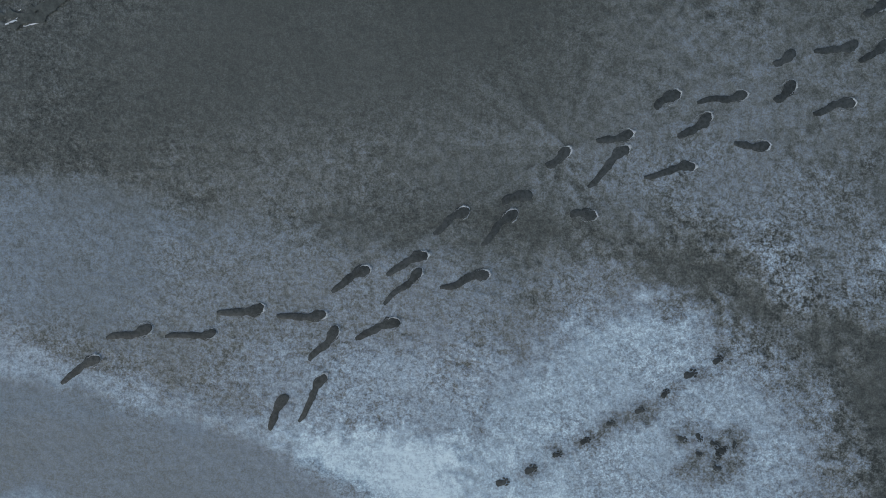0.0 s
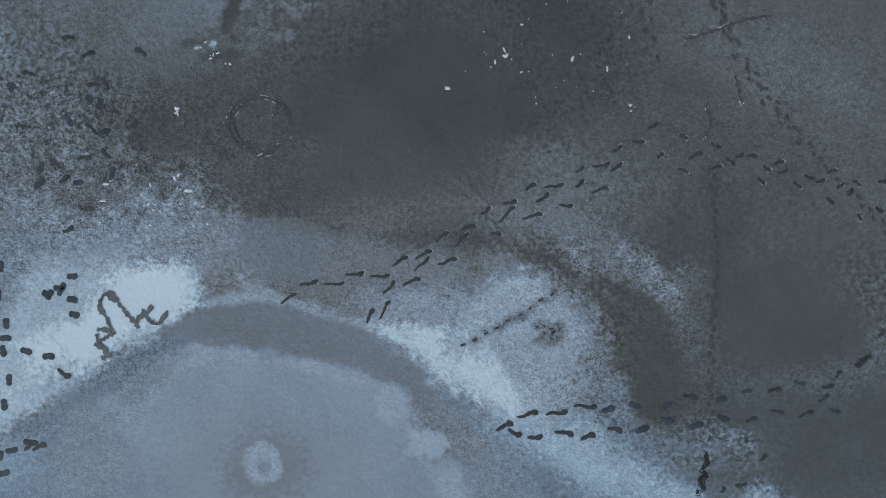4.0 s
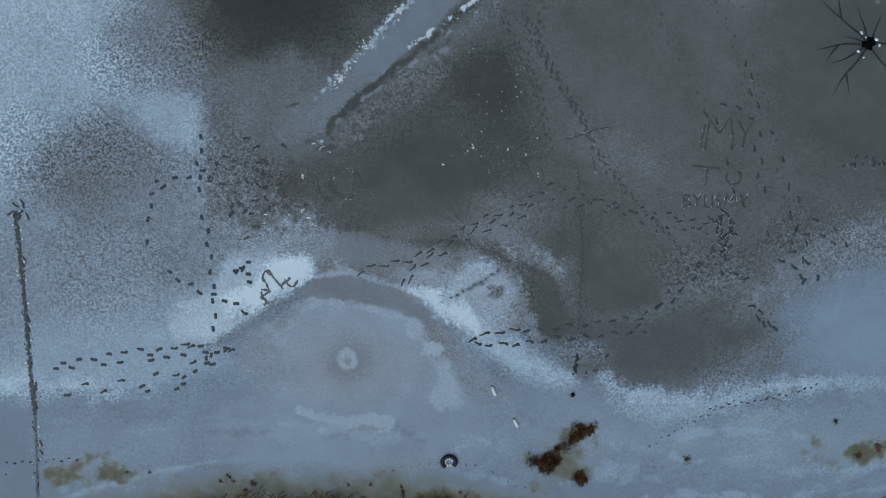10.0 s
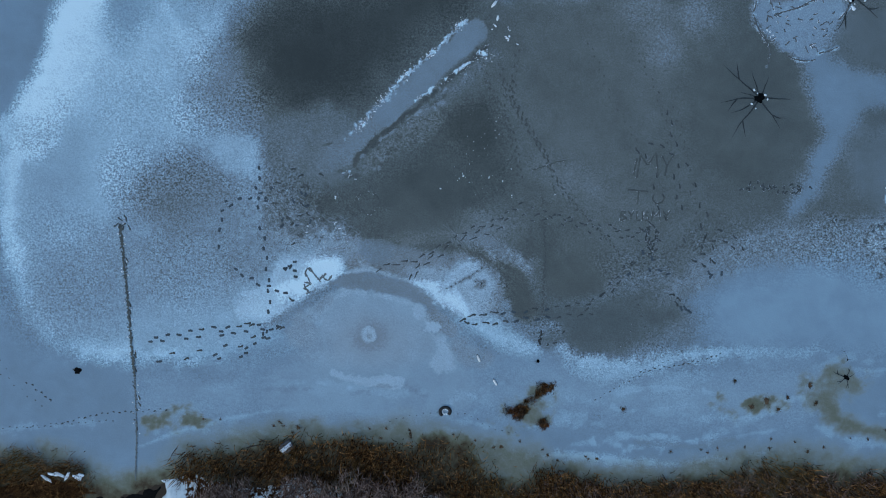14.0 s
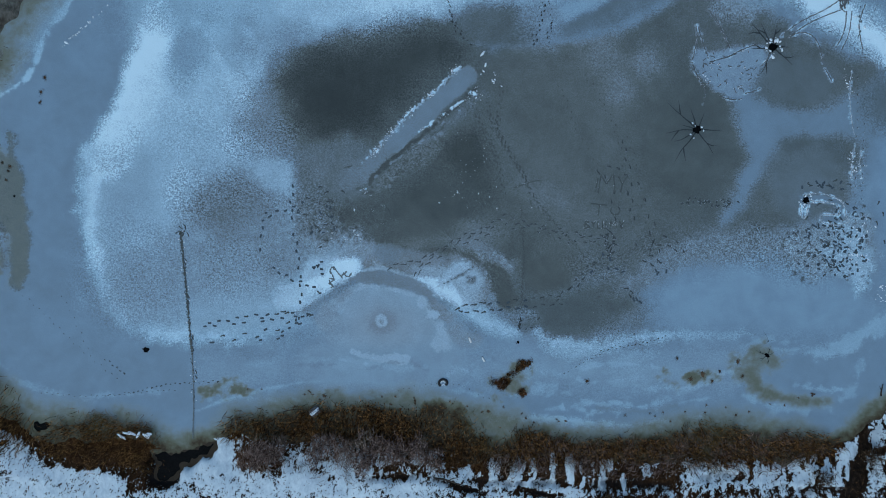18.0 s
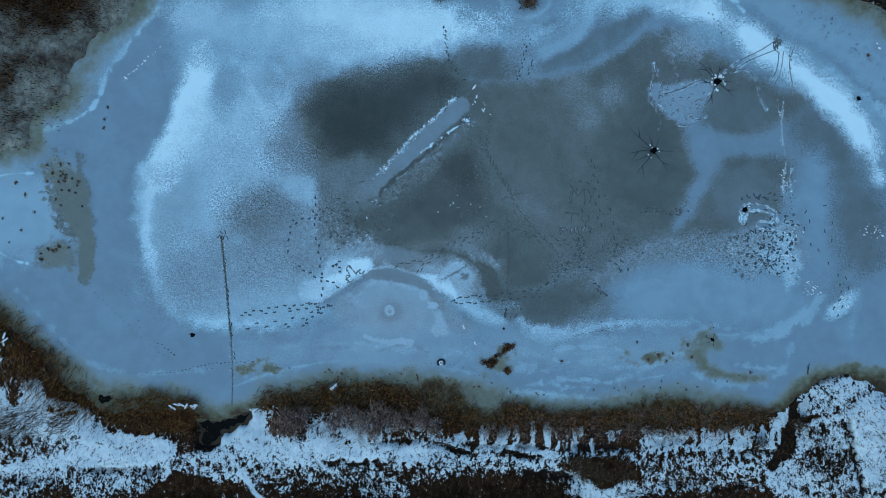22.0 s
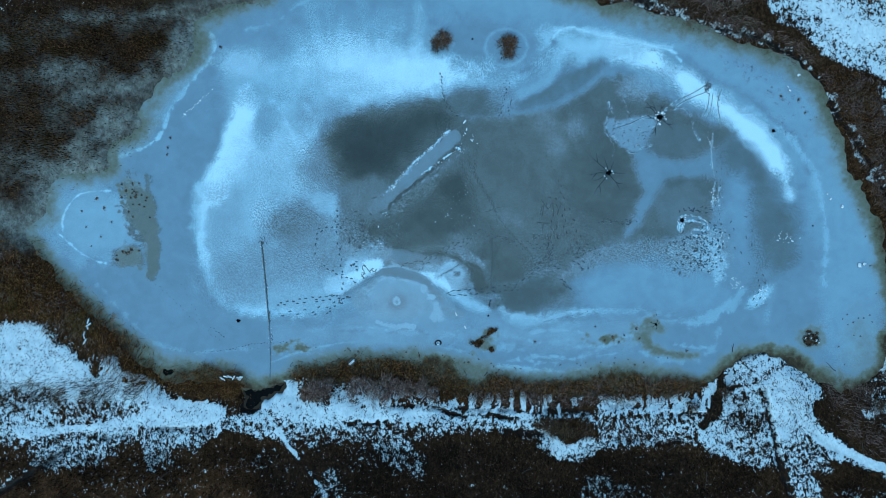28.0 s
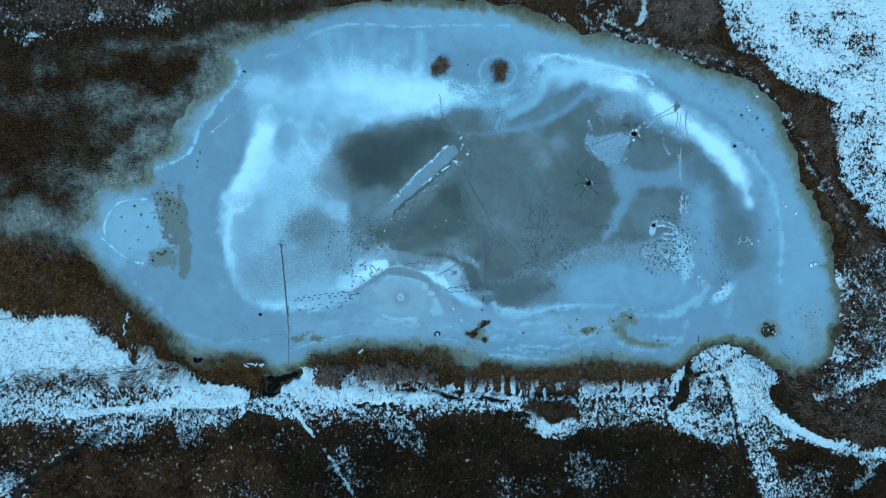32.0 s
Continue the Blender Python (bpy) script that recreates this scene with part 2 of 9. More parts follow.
def ground_material():
    s = Surface("snowy_bank")
    snow, warm, wet, lump, pale = s.attr("snow"), s.attr("warm"), s.attr("wet"), s.attr("lump"), s.attr("pale")
    a = s.noise(1.4, 5.0, 0.62)
    slope = s.node("VectorMath", 0, {0: s.place(), 1: (1.25, 0.85, 1.0)}, operation="MULTIPLY")
    b = s.noise(3.0, 5.0, 0.66, slope, 0.6)
    streak = s.noise(22.0, 4.0, 0.7)
    fleck = s.noise(8.0, 3.0, 0.6, None, 0.6)
    mottled = s.math("ADD", s.math("MULTIPLY", a, 0.26), s.math("ADD", s.math("MULTIPLY", b, 0.48), s.math("MULTIPLY", fleck, 0.26)))
    cover = s.smooth(s.math("ADD", snow, s.math("MULTIPLY", s.math("SUBTRACT", mottled, 0.5), s.math("MULTIPLY", lump, 11.0))), 0.475, 0.535)
    # the near-black stop holds dark soil and painted shade between the stems
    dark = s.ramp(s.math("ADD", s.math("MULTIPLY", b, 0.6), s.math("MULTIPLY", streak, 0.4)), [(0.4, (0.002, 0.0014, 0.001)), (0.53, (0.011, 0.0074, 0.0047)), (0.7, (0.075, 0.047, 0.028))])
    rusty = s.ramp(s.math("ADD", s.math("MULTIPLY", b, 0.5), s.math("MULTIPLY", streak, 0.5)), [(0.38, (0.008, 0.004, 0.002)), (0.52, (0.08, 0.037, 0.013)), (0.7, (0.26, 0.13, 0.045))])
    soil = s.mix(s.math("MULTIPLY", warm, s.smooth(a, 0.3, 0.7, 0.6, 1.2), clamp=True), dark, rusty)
    murky = s.mix(s.smooth(b, 0.3, 0.7), (0.145, 0.145, 0.12), (0.285, 0.295, 0.265))
    soil = s.mix(s.math("MULTIPLY", pale, s.smooth(a, 0.25, 0.7, 0.5, 1.15), clamp=True), soil, murky)
    soil = s.mix(wet, soil, (0.006, 0.006, 0.006))
    white = s.mix(s.smooth(b, 0.3, 0.7), (0.54, 0.61, 0.65), (0.71, 0.775, 0.8))
    cover = s.math("MULTIPLY", cover, s.math("SUBTRACT", 1.0, wet), clamp=True)
    relief = s.math("ADD", s.math("MULTIPLY", cover, 0.6), s.math("MULTIPLY", streak, 0.5))
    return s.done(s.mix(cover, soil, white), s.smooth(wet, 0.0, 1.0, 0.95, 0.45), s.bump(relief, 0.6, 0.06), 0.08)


def straw_material(name, low, mid, high, deep=0.9):
    s = Surface(name)
    r = s.node("NewGeometry", 8)
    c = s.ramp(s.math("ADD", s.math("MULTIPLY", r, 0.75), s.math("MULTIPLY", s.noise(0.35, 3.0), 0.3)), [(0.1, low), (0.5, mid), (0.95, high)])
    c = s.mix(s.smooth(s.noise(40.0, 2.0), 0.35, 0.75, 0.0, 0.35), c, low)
    # blotches of the low colour put the shade between stems into the straw
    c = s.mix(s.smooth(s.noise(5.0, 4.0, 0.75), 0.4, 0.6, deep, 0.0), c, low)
    c = s.mix(s.smooth(s.noise(0.3, 4.0, 0.6), 0.5, 0.7, 0.0, 0.4), c, tuple(v * k for v, k in zip(mid, (0.75, 1.15, 0.9))))
    return s.done(c, 0.9, None, 0.06)


ICE, GROUND = ice_material(), ground_material()
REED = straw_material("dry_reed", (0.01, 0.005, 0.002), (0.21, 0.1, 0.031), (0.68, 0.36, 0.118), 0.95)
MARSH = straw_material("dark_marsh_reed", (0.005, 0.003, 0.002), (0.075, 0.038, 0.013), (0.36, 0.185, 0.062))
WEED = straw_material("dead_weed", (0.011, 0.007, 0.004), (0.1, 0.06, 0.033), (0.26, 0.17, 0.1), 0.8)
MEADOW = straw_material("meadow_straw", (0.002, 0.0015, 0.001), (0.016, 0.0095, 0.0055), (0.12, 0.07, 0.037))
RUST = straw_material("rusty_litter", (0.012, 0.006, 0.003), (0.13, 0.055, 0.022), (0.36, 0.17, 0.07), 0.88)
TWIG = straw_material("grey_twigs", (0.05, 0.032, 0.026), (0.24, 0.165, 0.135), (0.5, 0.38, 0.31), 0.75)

# ---- the shore ----
NORTH_SHORE = [
    (130, 424), (150, 406), (178, 390), (171, 345), (184, 335), (226, 337), (272, 320), (260, 290), (298, 274), (324, 252), (316, 224), (345, 192),
    (396, 158), (406, 120), (396, 92), (430, 76), (485, 70), (540, 36), (610, 14), (760, 8), (880, 14), (955, 38), (1010, 60), (1110, 80),
    (1200, 112), (1290, 138), (1345, 170), (1378, 205), (1392, 270), (1430, 350), (1462, 420), (1470, 480)]
SOUTH_SHORE = [
    (1482, 560), (1470, 625), (1430, 662), (1385, 645), (1345, 618), (1290, 604), (1235, 612), (1195, 652), (1120, 668), (1000, 666), (900, 662),
    (800, 662), (740, 650), (640, 645), (570, 640), (528, 648), (492, 664), (468, 646), (400, 640), (345, 640), (296, 600), (230, 535)]
SHORE = rounded([WIDE(*p) for p in NORTH_SHORE + SOUTH_SHORE], True, 2)


def shore_distance(x, y):
    d = to_segments(x, y, SHORE, True)
    return np.where(inside(x, y, SHORE), -d, d)


def axis(inner, fine, outer, coarse, far=(), shift=0.0):
    a = np.arange(0, inner, fine)
    b = np.arange(inner, outer + coarse / 2, coarse)
    h = np.concatenate([a, b, np.array(far, float)])
    return np.concatenate([-h[:0:-1], h]) + shift


# ---- the frozen pond ----
ice = Plan(axis(8.5, 0.05, 50.0, 0.105), axis(12.0, 0.05, 32.0, 0.105), frost=0.46, grain=0.06, algae=0.0, cold=0.85, knobs=0.0)
# outer ice: smooth and blue, paler towards the north and east shores
ice.area(WIDE, [(600, 20), (880, 10), (1010, 60), (1200, 110), (1380, 200), (1470, 430), (1480, 600), (1400, 640), (1380, 480), (1330, 300), (1180, 170), (960, 90), (700, 80), (540, 100)],
         soft=2.0, wob=1.2, size=5, frost=0.56, cold=0.9)
ice.blob(WIDE, 235, 405, 75, 60, 0, soft=1.5, wob=1.0, frost=0.6, cold=0.8)
ice.area(WIDE, [(440, 90), (600, 40), (760, 40), (760, 90), (560, 130), (450, 150)], soft=2.0, wob=1, frost=0.5)
# pale frost plateau in the west and north
ice.area(WIDE, [(448, 160), (520, 172), (590, 130), (700, 120), (790, 150), (800, 200), (740, 214), (660, 226), (600, 242), (580, 275),
                (590, 325), (612, 352), (640, 395), (700, 446), (690, 470), (650, 500), (610, 528), (520, 546), (450, 532), (412, 482), (396, 400), (398, 350), (438, 285), (446, 205)],
         soft=0.7, wob=0.6, frost=0.7, grain=0.3, cold=0.6)
ice.blob(WIDE, 520, 190, 75, 45, 10, soft=2.5, wob=1.2, size=3, frost=0.62, grain=0.1, cold=0.8)
ice.blob(WIDE, 505, 165, 40, 16, 12, soft=1.2, wob=0.8, frost=0.74, amount=0.6, grain=0.1)
ice.area(T14, [(150, -120), (134, -95), (112, -10), (95, 25), (82, 80), (58, 132), (28, 182), (8, 222), (12, 262), (34, 290), (70, 285), (104, 258), (132, 205), (152, 160), (172, 110), (194, 40), (200, -20), (196, -90), (178, -125)], soft=0.55, wob=0.35, size=1.4, frost=1.06, grain=0.05)
ice.band(T14, [(205, -60), (200, 30), (170, 140), (130, 230)], [10, 22, 26, 14], soft=1.0, wob=0.7, frost=0.86, grain=0.15, amount=0.7)
ice.band(WIDE, [(402, 350), (401, 420), (415, 490), (450, 530), (510, 546), (580, 538)], [7, 8, 10, 10, 8, 6], soft=0.7, wob=0.6, frost=0.86, grain=0.35)
ice.blob(WIDE, 735, 175, 90, 24, 4, soft=1.4, wob=0.9, frost=1.1, grain=0.06)
ice.blob(WIDE, 660, 160, 90, 40, 0, soft=2.6, wob=1.2, frost=0.92, grain=0.08)
rays = random.Random(17)
for k in range(24):
    x, up = 560 + 8.6 * k + rays.uniform(-4, 4), rays.uniform(62, 118)
    ice.band(WIDE, [(x, 172), (x + (x - 650) * 0.06 + rays.uniform(-3, 3), (172 + up) / 2), (x + (x - 650) * 0.16 + rays.uniform(-5, 5), up)], [rays.uniform(4, 9), rays.uniform(2.5, 6), 1.5], soft=rays.uniform(0.8, 1.6), wob=0.35, size=2.5, amount=rays.uniform(0.15, 0.42), frost=rays.choice((1.0, 0.95, 0.58)), curve=1)
ice.blob(WIDE, 640, 195, 60, 10, 4, soft=0.9, wob=0.5, frost=0.72, amount=0.6)
ice.blob(WIDE, 522, 228, 20, 28, -20, soft=1.5, wob=0.6, frost=0.42, cold=0.9)
ice.band(WIDE, [(500, 205), (545, 225), (560, 265)], 7, soft=1.0, wob=0.5, frost=0.8, amount=0.7)
ice.blob(WIDE, 566, 222, 14, 26, -20, soft=1.3, wob=0.4, frost=0.48)
ice.blob(WIDE, 612, 222, 20, 10, 0, soft=1.0, wob=0.4, frost=0.5, amount=0.7)
ice.blob(T14, 242, 12, 46, 44, 0, soft=0.9, wob=0.6, frost=0.5, grain=0.55, cold=0.6)
ice.blob(T14, 360, -2, 34, 20, 0, soft=0.8, wob=0.6, frost=0.42, grain=0.5, cold=0.5)
ice.blob(T14, 145, 235, 26, 26, 0, soft=1.2, wob=0.6, frost=0.6, grain=0.4, amount=0.7)
ice.blob(WIDE, 540, 300, 75, 55, 0, soft=2.2, wob=1.0, frost=0.9, grain=0.3)
ice.blob(WIDE, 510, 300, 30, 60, 0, soft=2.0, wob=1.0, frost=0.84, grain=0.25, amount=0.6)
ice.blob(WIDE, 440, 395, 24, 46, 0, soft=2.2, wob=0.8, frost=0.6, grain=0.25)
ice.blob(WIDE, 500, 395, 24, 45, 0, soft=2.0, wob=0.8, frost=0.78, amount=0.8)
ice.blob(WIDE, 470, 490, 45, 30, 0, soft=2.0, wob=0.8, frost=0.5, grain=0.35)
ice.blob(WIDE, 545, 455, 70, 40, 0, soft=2.2, wob=0.8, frost=0.5, grain=0.6, cold=0.45)
ice.blob(WIDE, 552, 402, 38, 28, 0, soft=2.0, wob=0.8, frost=0.3, grain=0.5, cold=0.3)
ice.area(WIDE, [(548, 335), (590, 338), (612, 352), (622, 372), (612, 390), (592, 388), (578, 380), (552, 372)], soft=0.7, wob=0.8, size=1.8, frost=0.75, grain=0.3)
ice.blob(WIDE, 540, 520, 70, 14, -6, soft=1.0, wob=0.8, frost=0.66, grain=0.45)
# the dark middle and its pebbly western rim
ice.area(WIDE, [(590, 280), (610, 250), (660, 230), (740, 216), (795, 202), (815, 238), (880, 234), (985, 205), (1045, 165), (1110, 190), (1160, 240), (1240, 250),
                (1215, 300), (1212, 400), (1150, 430), (1060, 445), (1010, 462), (975, 490), (990, 522), (940, 546), (888, 545), (850, 522), (832, 492), (795, 467),
                (740, 455), (680, 441), (640, 425), (624, 395), (618, 350), (600, 315)], soft=0.9, wob=0.6, frost=0.24, grain=0.36, cold=0.25)
ice.band(WIDE, [(600, 245), (588, 280), (595, 320), (615, 345)], 9, soft=1.2, wob=0.6, frost=0.38, grain=0.6, amount=0.8)
ice.area(WIDE, [(598, 285), (630, 245), (720, 226), (795, 212), (800, 245), (770, 262), (720, 305), (680, 335), (630, 330)], soft=2.3, wob=0.6, frost=0.07, grain=0.1, cold=0.1)
ice.blob(WIDE, 660, 290, 45, 35, 20, soft=2.4, wob=0.6, frost=0.02, grain=0.05, cold=0.0)
ice.area(WIDE, [(618, 340), (690, 335), (700, 360), (680, 395), (640, 390)], soft=1.0, wob=0.5, frost=0.36, grain=0.2, cold=0.6)
ice.area(MID, [(610, 390), (700, 330), (790, 260), (850, 250), (890, 320), (830, 400), (740, 420), (650, 425)], soft=1.4, wob=0.5, frost=0.12, grain=0.1, cold=0.15)
ice.blob(MID, 830, 265, 48, 42, 0, soft=1.0, wob=0.4, frost=0.08, grain=0.1, cold=0.0)
ice.blob(MID, 760, 215, 40, 22, 45, soft=0.6, wob=0.4, frost=0.3, grain=0.4, amount=0.8)
ice.blob(MID, 790, 300, 30, 70, 40, soft=1.0, wob=0.3, frost=0.22, amount=0.5)
ice.blob(MID, 1030, 220, 130, 170, 0, soft=2.5, wob=1.0, size=3, frost=0.26, grain=0.22, cold=0.05)
ice.blob(MID, 1090, 60, 40, 60, 20, soft=0.9, wob=0.6, frost=0.4, grain=0.5, amount=0.6)
ice.blob(MID, 1180, 80, 30, 30, 0, soft=0.9, wob=0.6, frost=0.45, grain=0.5, amount=0.7)
ice.blob(MID, 1125, 135, 22, 26, 0, soft=0.7, wob=0.5, frost=0.42, grain=0.5, amount=0.7)
ice.blob(MID, 1265, 225, 100, 120, 0, soft=1.6, wob=0.6, frost=0.2, grain=0.06, cold=0.2)
ice.blob(MID, 1000, 560, 130, 42, -8, soft=1.9, wob=0.7, frost=0.23, grain=0.12, cold=0.6)
ice.blob(MID, 960, 470, 60, 60, 0, soft=1.5, wob=0.7, frost=0.15, grain=0.1, cold=0.15)
ice.blob(CLOSE, 1270, 190, 120, 60, -20, soft=1.0, wob=0.6, frost=0.34, grain=0.45, amount=0.8)
ice.blob(CLOSE, 1290, 400, 90, 70, 0, soft=1.0, wob=0.6, frost=0.28, grain=0.4, amount=0.7)
ice.blob(CLOSE, 1270, 470, 90, 80, 0, soft=1.6, wob=0.5, frost=0.2, grain=0.08, cold=0.1)
ice.band(CLOSE, [(1110, 480), (1125, 560), (1150, 620), (1250, 610), (1330, 620)], [22, 22, 26, 24, 14], soft=0.35, wob=0.3, frost=0.3, grain=0.7, amount=0.8)
ice.band(CLOSE, [(1330, 610), (1390, 570), (1450, 545), (1560, 520)], [12, 20, 26, 30], soft=0.4, wob=0.3, frost=0.3, grain=0.8)
ice.blob(CLOSE, 1370, 690, 170, 70, -5, soft=1.8, wob=0.6, frost=0.18, grain=0.08, cold=0.45)
ice.blob(CLOSE, 1150, 590, 50, 90, 0, soft=0.8, wob=0.4, frost=0.18, grain=0.3, amount=0.6)
# western rim of the middle: broken, mottled frost
ice.area(CLOSE, [(150, 170), (230, 190), (330, 230), (430, 215), (500, 290), (480, 380), (360, 380), (280, 420), (190, 400), (150, 300)], soft=0.5, wob=0.5, frost=0.3, grain=1.0, cold=0.2)
ice.blob(CLOSE, 400, 270, 90, 40, 0, soft=0.6, wob=0.4, frost=0.13, grain=0.35, cold=0.1)
ice.blob(CLOSE, 310, 130, 130, 70, 0, soft=1.0, wob=0.5, frost=0.28, grain=0.3, cold=0.35)
ice.blob(CLOSE, 280, 400, 110, 30, 0, soft=0.4, wob=0.4, frost=0.55, grain=1.0)
ice.area(CLOSE, [(0, 200), (150, 200), (180, 330), (250, 420), (230, 470), (120, 560), (0, 600)], soft=0.9, wob=0.5, frost=0.46, grain=0.85, cold=0.4, amount=0.8)
ice.area(CLOSE, [(458, 505), (448, 465), (385, 420), (325, 450), (235, 468), (190, 510), (110, 590), (70, 650), (190, 688), (265, 640), (330, 588), (420, 548)], soft=0.3, wob=0.5, size=0.7, frost=0.8, grain=0.4, cold=0.35)
ice.blob(CLOSE, 385, 492, 76, 44, 10, soft=0.3, wob=0.3, frost=1.08, grain=0.1)
ice.blob(CLOSE, 300, 556, 84, 46, 30, soft=0.25, wob=0.4, size=0.8, frost=1.05, grain=0.12)
ice.blob(CLOSE, 160, 640, 60, 30, 20, soft=0.6, wob=0.4, size=0.8, frost=0.9, grain=0.2)
ice.blob(CLOSE, 60, 745, 130, 50, 8, soft=0.7, wob=0.5, frost=0.68, grain=0.5)
ice.band(CLOSE, [(180, 690), (270, 660), (340, 610), (420, 565)], [12, 26, 24, 14], soft=0.25, wob=0.25, size=0.6, frost=0.42, grain=0.6)
ice.band(CLOSE, [(60, 830), (200, 790), (300, 730), (350, 660)], [24, 30, 34, 26], soft=0.5, wob=0.3, frost=0.5, grain=0.5)
ice.blob(CLOSE, 440, 425, 130, 40, 0, soft=0.5, wob=0.4, frost=0.52, grain=0.85, cold=0.15)
# round the dome: mauve band, dark arch, pale fringe
ice.area(CLOSE, [(455, 470), (540, 425), (640, 425), (740, 440), (810, 460), (800, 500), (740, 540), (690, 545), (620, 515), (540, 505), (460, 505)], soft=0.3, wob=0.22, size=0.8, frost=0.37, grain=0.55, cold=0.0)
ice.blob(CLOSE, 500, 450, 70, 30, 0, soft=0.5, wob=0.3, frost=0.5, grain=0.5, amount=0.7)
ice.band(CLOSE, [(540, 375), (640, 385), (740, 400), (850, 420), (950, 440), (1020, 490), (1060, 560), (1085, 640)], [16, 22, 24, 30, 32, 34, 36, 34], soft=0.45, wob=0.25, size=0.9, frost=0.14, grain=0.3, cold=0.05)
ice.band(CLOSE, [(560, 385), (680, 395), (780, 405)], 12, soft=0.3, wob=0.3, frost=0.24, grain=0.7, amount=0.7)
ice.band(CLOSE, [(890, 395), (960, 415), (1030, 450), (1100, 495)], [10, 24, 28, 10], soft=0.35, wob=0.35, size=0.7, frost=0.45, grain=1.0, cold=0.1)
ice.band(CLOSE, [(462, 520), (530, 498), (610, 515), (690, 548)], 8, soft=0.12, wob=0.12, size=0.4, frost=0.72, grain=0.45, cold=0.1)
ice.area(CLOSE, [(560, 510), (700, 480), (790, 500), (760, 545), (690, 550), (620, 518)], soft=0.3, wob=0.2, frost=0.42, grain=0.7, amount=0.6)
ice.area(CLOSE, [(400, 600), (460, 562), (560, 578), (680, 602), (738, 640), (745, 700), (800, 780), (850, 860), (760, 940), (600, 960), (420, 960), (300, 900), (300, 800), (345, 740), (380, 655)],
         soft=0.18, wob=0.35, size=0.5, frost=0.62, grain=0.3, cold=0.4)
ice.band(CLOSE, [(372, 660), (402, 600), (460, 565), (560, 580), (680, 604), (736, 640)], 12, soft=0.2, wob=0.3, size=0.35, frost=0.68, grain=0.4, cold=0.1, amount=0.6)
ice.band(CLOSE, [(410, 548), (490, 524), (560, 532), (640, 556), (720, 592), (766, 640)], [8, 18, 24, 24, 22, 8], soft=0.08, wob=0.14, size=0.5, frost=0.42, grain=0.14, cold=0.3)
ice.band(CLOSE, [(600, 520), (690, 560), (770, 610)], 5, soft=0.1, wob=0.1, size=0.4, frost=0.62, grain=0.4)
ice.band(CLOSE, [(735, 650), (785, 705), (812, 780), (850, 850)], [10, 14, 12, 8], soft=0.16, wob=0.5, size=0.5, cold=0.1, frost=0.7, grain=0.35, amount=0.7)
ice.blob(CLOSE, 560, 770, 230, 150, 0, soft=1.4, wob=0.35, frost=0.61, grain=0.06, cold=0.5, amount=0.9)
ice.blob(CLOSE, 550, 745, 160, 95, 0, soft=1.3, wob=0.3, frost=0.555, grain=0.04, cold=0.05)
ice.blob(CLOSE, 560, 905, 120, 22, 4, soft=0.2, wob=0.3, size=0.8, frost=0.6, grain=0.2, amount=0.8)
ice.blob(CLOSE, 540, 730, 58, 48, 0, soft=0.5, wob=0.1, frost=0.47, algae=0.08)
ice.blob(CLOSE, 540, 725, 25, 28, 0, soft=0.1, wob=0.08, size=0.3, frost=0.72, grain=0.5, algae=0.0)
ice.blob(CLOSE, 540, 732, 8, 10, 20, soft=0.1, wob=0.08, size=0.2, frost=0.55, grain=0.6, algae=0.06)
# the bright eastern patch
ice.area(CLOSE, [(700, 545), (760, 548), (830, 510), (885, 468), (960, 500), (1010, 540), (1035, 600), (1010, 655), (930, 665), (860, 655), (800, 620), (755, 590)], soft=0.5, wob=0.45, size=0.8, frost=0.6, grain=0.85, cold=0.15)
ice.band(CLOSE, [(715, 556), (780, 580), (820, 620), (850, 655)], [16, 22, 24, 14], soft=0.1, wob=0.3, size=0.5, frost=0.95, grain=0.4)
ice.blob(CLOSE, 985, 575, 50, 66, 0, soft=0.6, wob=0.3, frost=0.4, grain=0.9, amount=0.85)
ice.band(CLOSE, [(790, 655), (830, 690), (870, 740), (880, 800)], [16, 26, 34, 30], soft=0.3, wob=0.3, size=0.6, frost=0.5, grain=0.6)
ice.band(CLOSE, [(880, 670), (960, 710), (1040, 760), (1130, 800)], [16, 34, 40, 14], soft=0.45, wob=0.35, frost=0.72, grain=0.5)
ice.blob(CLOSE, 1000, 690, 130, 22, -4, soft=0.4, wob=0.3, frost=0.62, grain=0.7, amount=0.7)
ice.blob(CLOSE, 1090, 690, 60, 30, 0, soft=0.5, wob=0.3, frost=0.3, grain=0.6, amount=0.7)
ice.blob(CLOSE, 1080, 830, 150, 46, -6, soft=0.5, wob=0.3, frost=0.5, grain=0.1)
ice.band(MID, [(965, 600), (1010, 625), (1050, 632), (1110, 612), (1200, 602), (1290, 600), (1380, 600)], [6, 16, 20, 16, 9, 6, 3], soft=0.4, wob=0.4, frost=0.76, grain=0.5)
ice.band(MID, [(1090, 600), (1150, 570), (1190, 540)], 18, soft=0.6, wob=0.4, frost=0.36, grain=0.6, amount=0.8)
ice.blob(MID, 1140, 650, 50, 20, 30, soft=0.6, wob=0.5, frost=0.66, grain=0.25, amount=0.8)
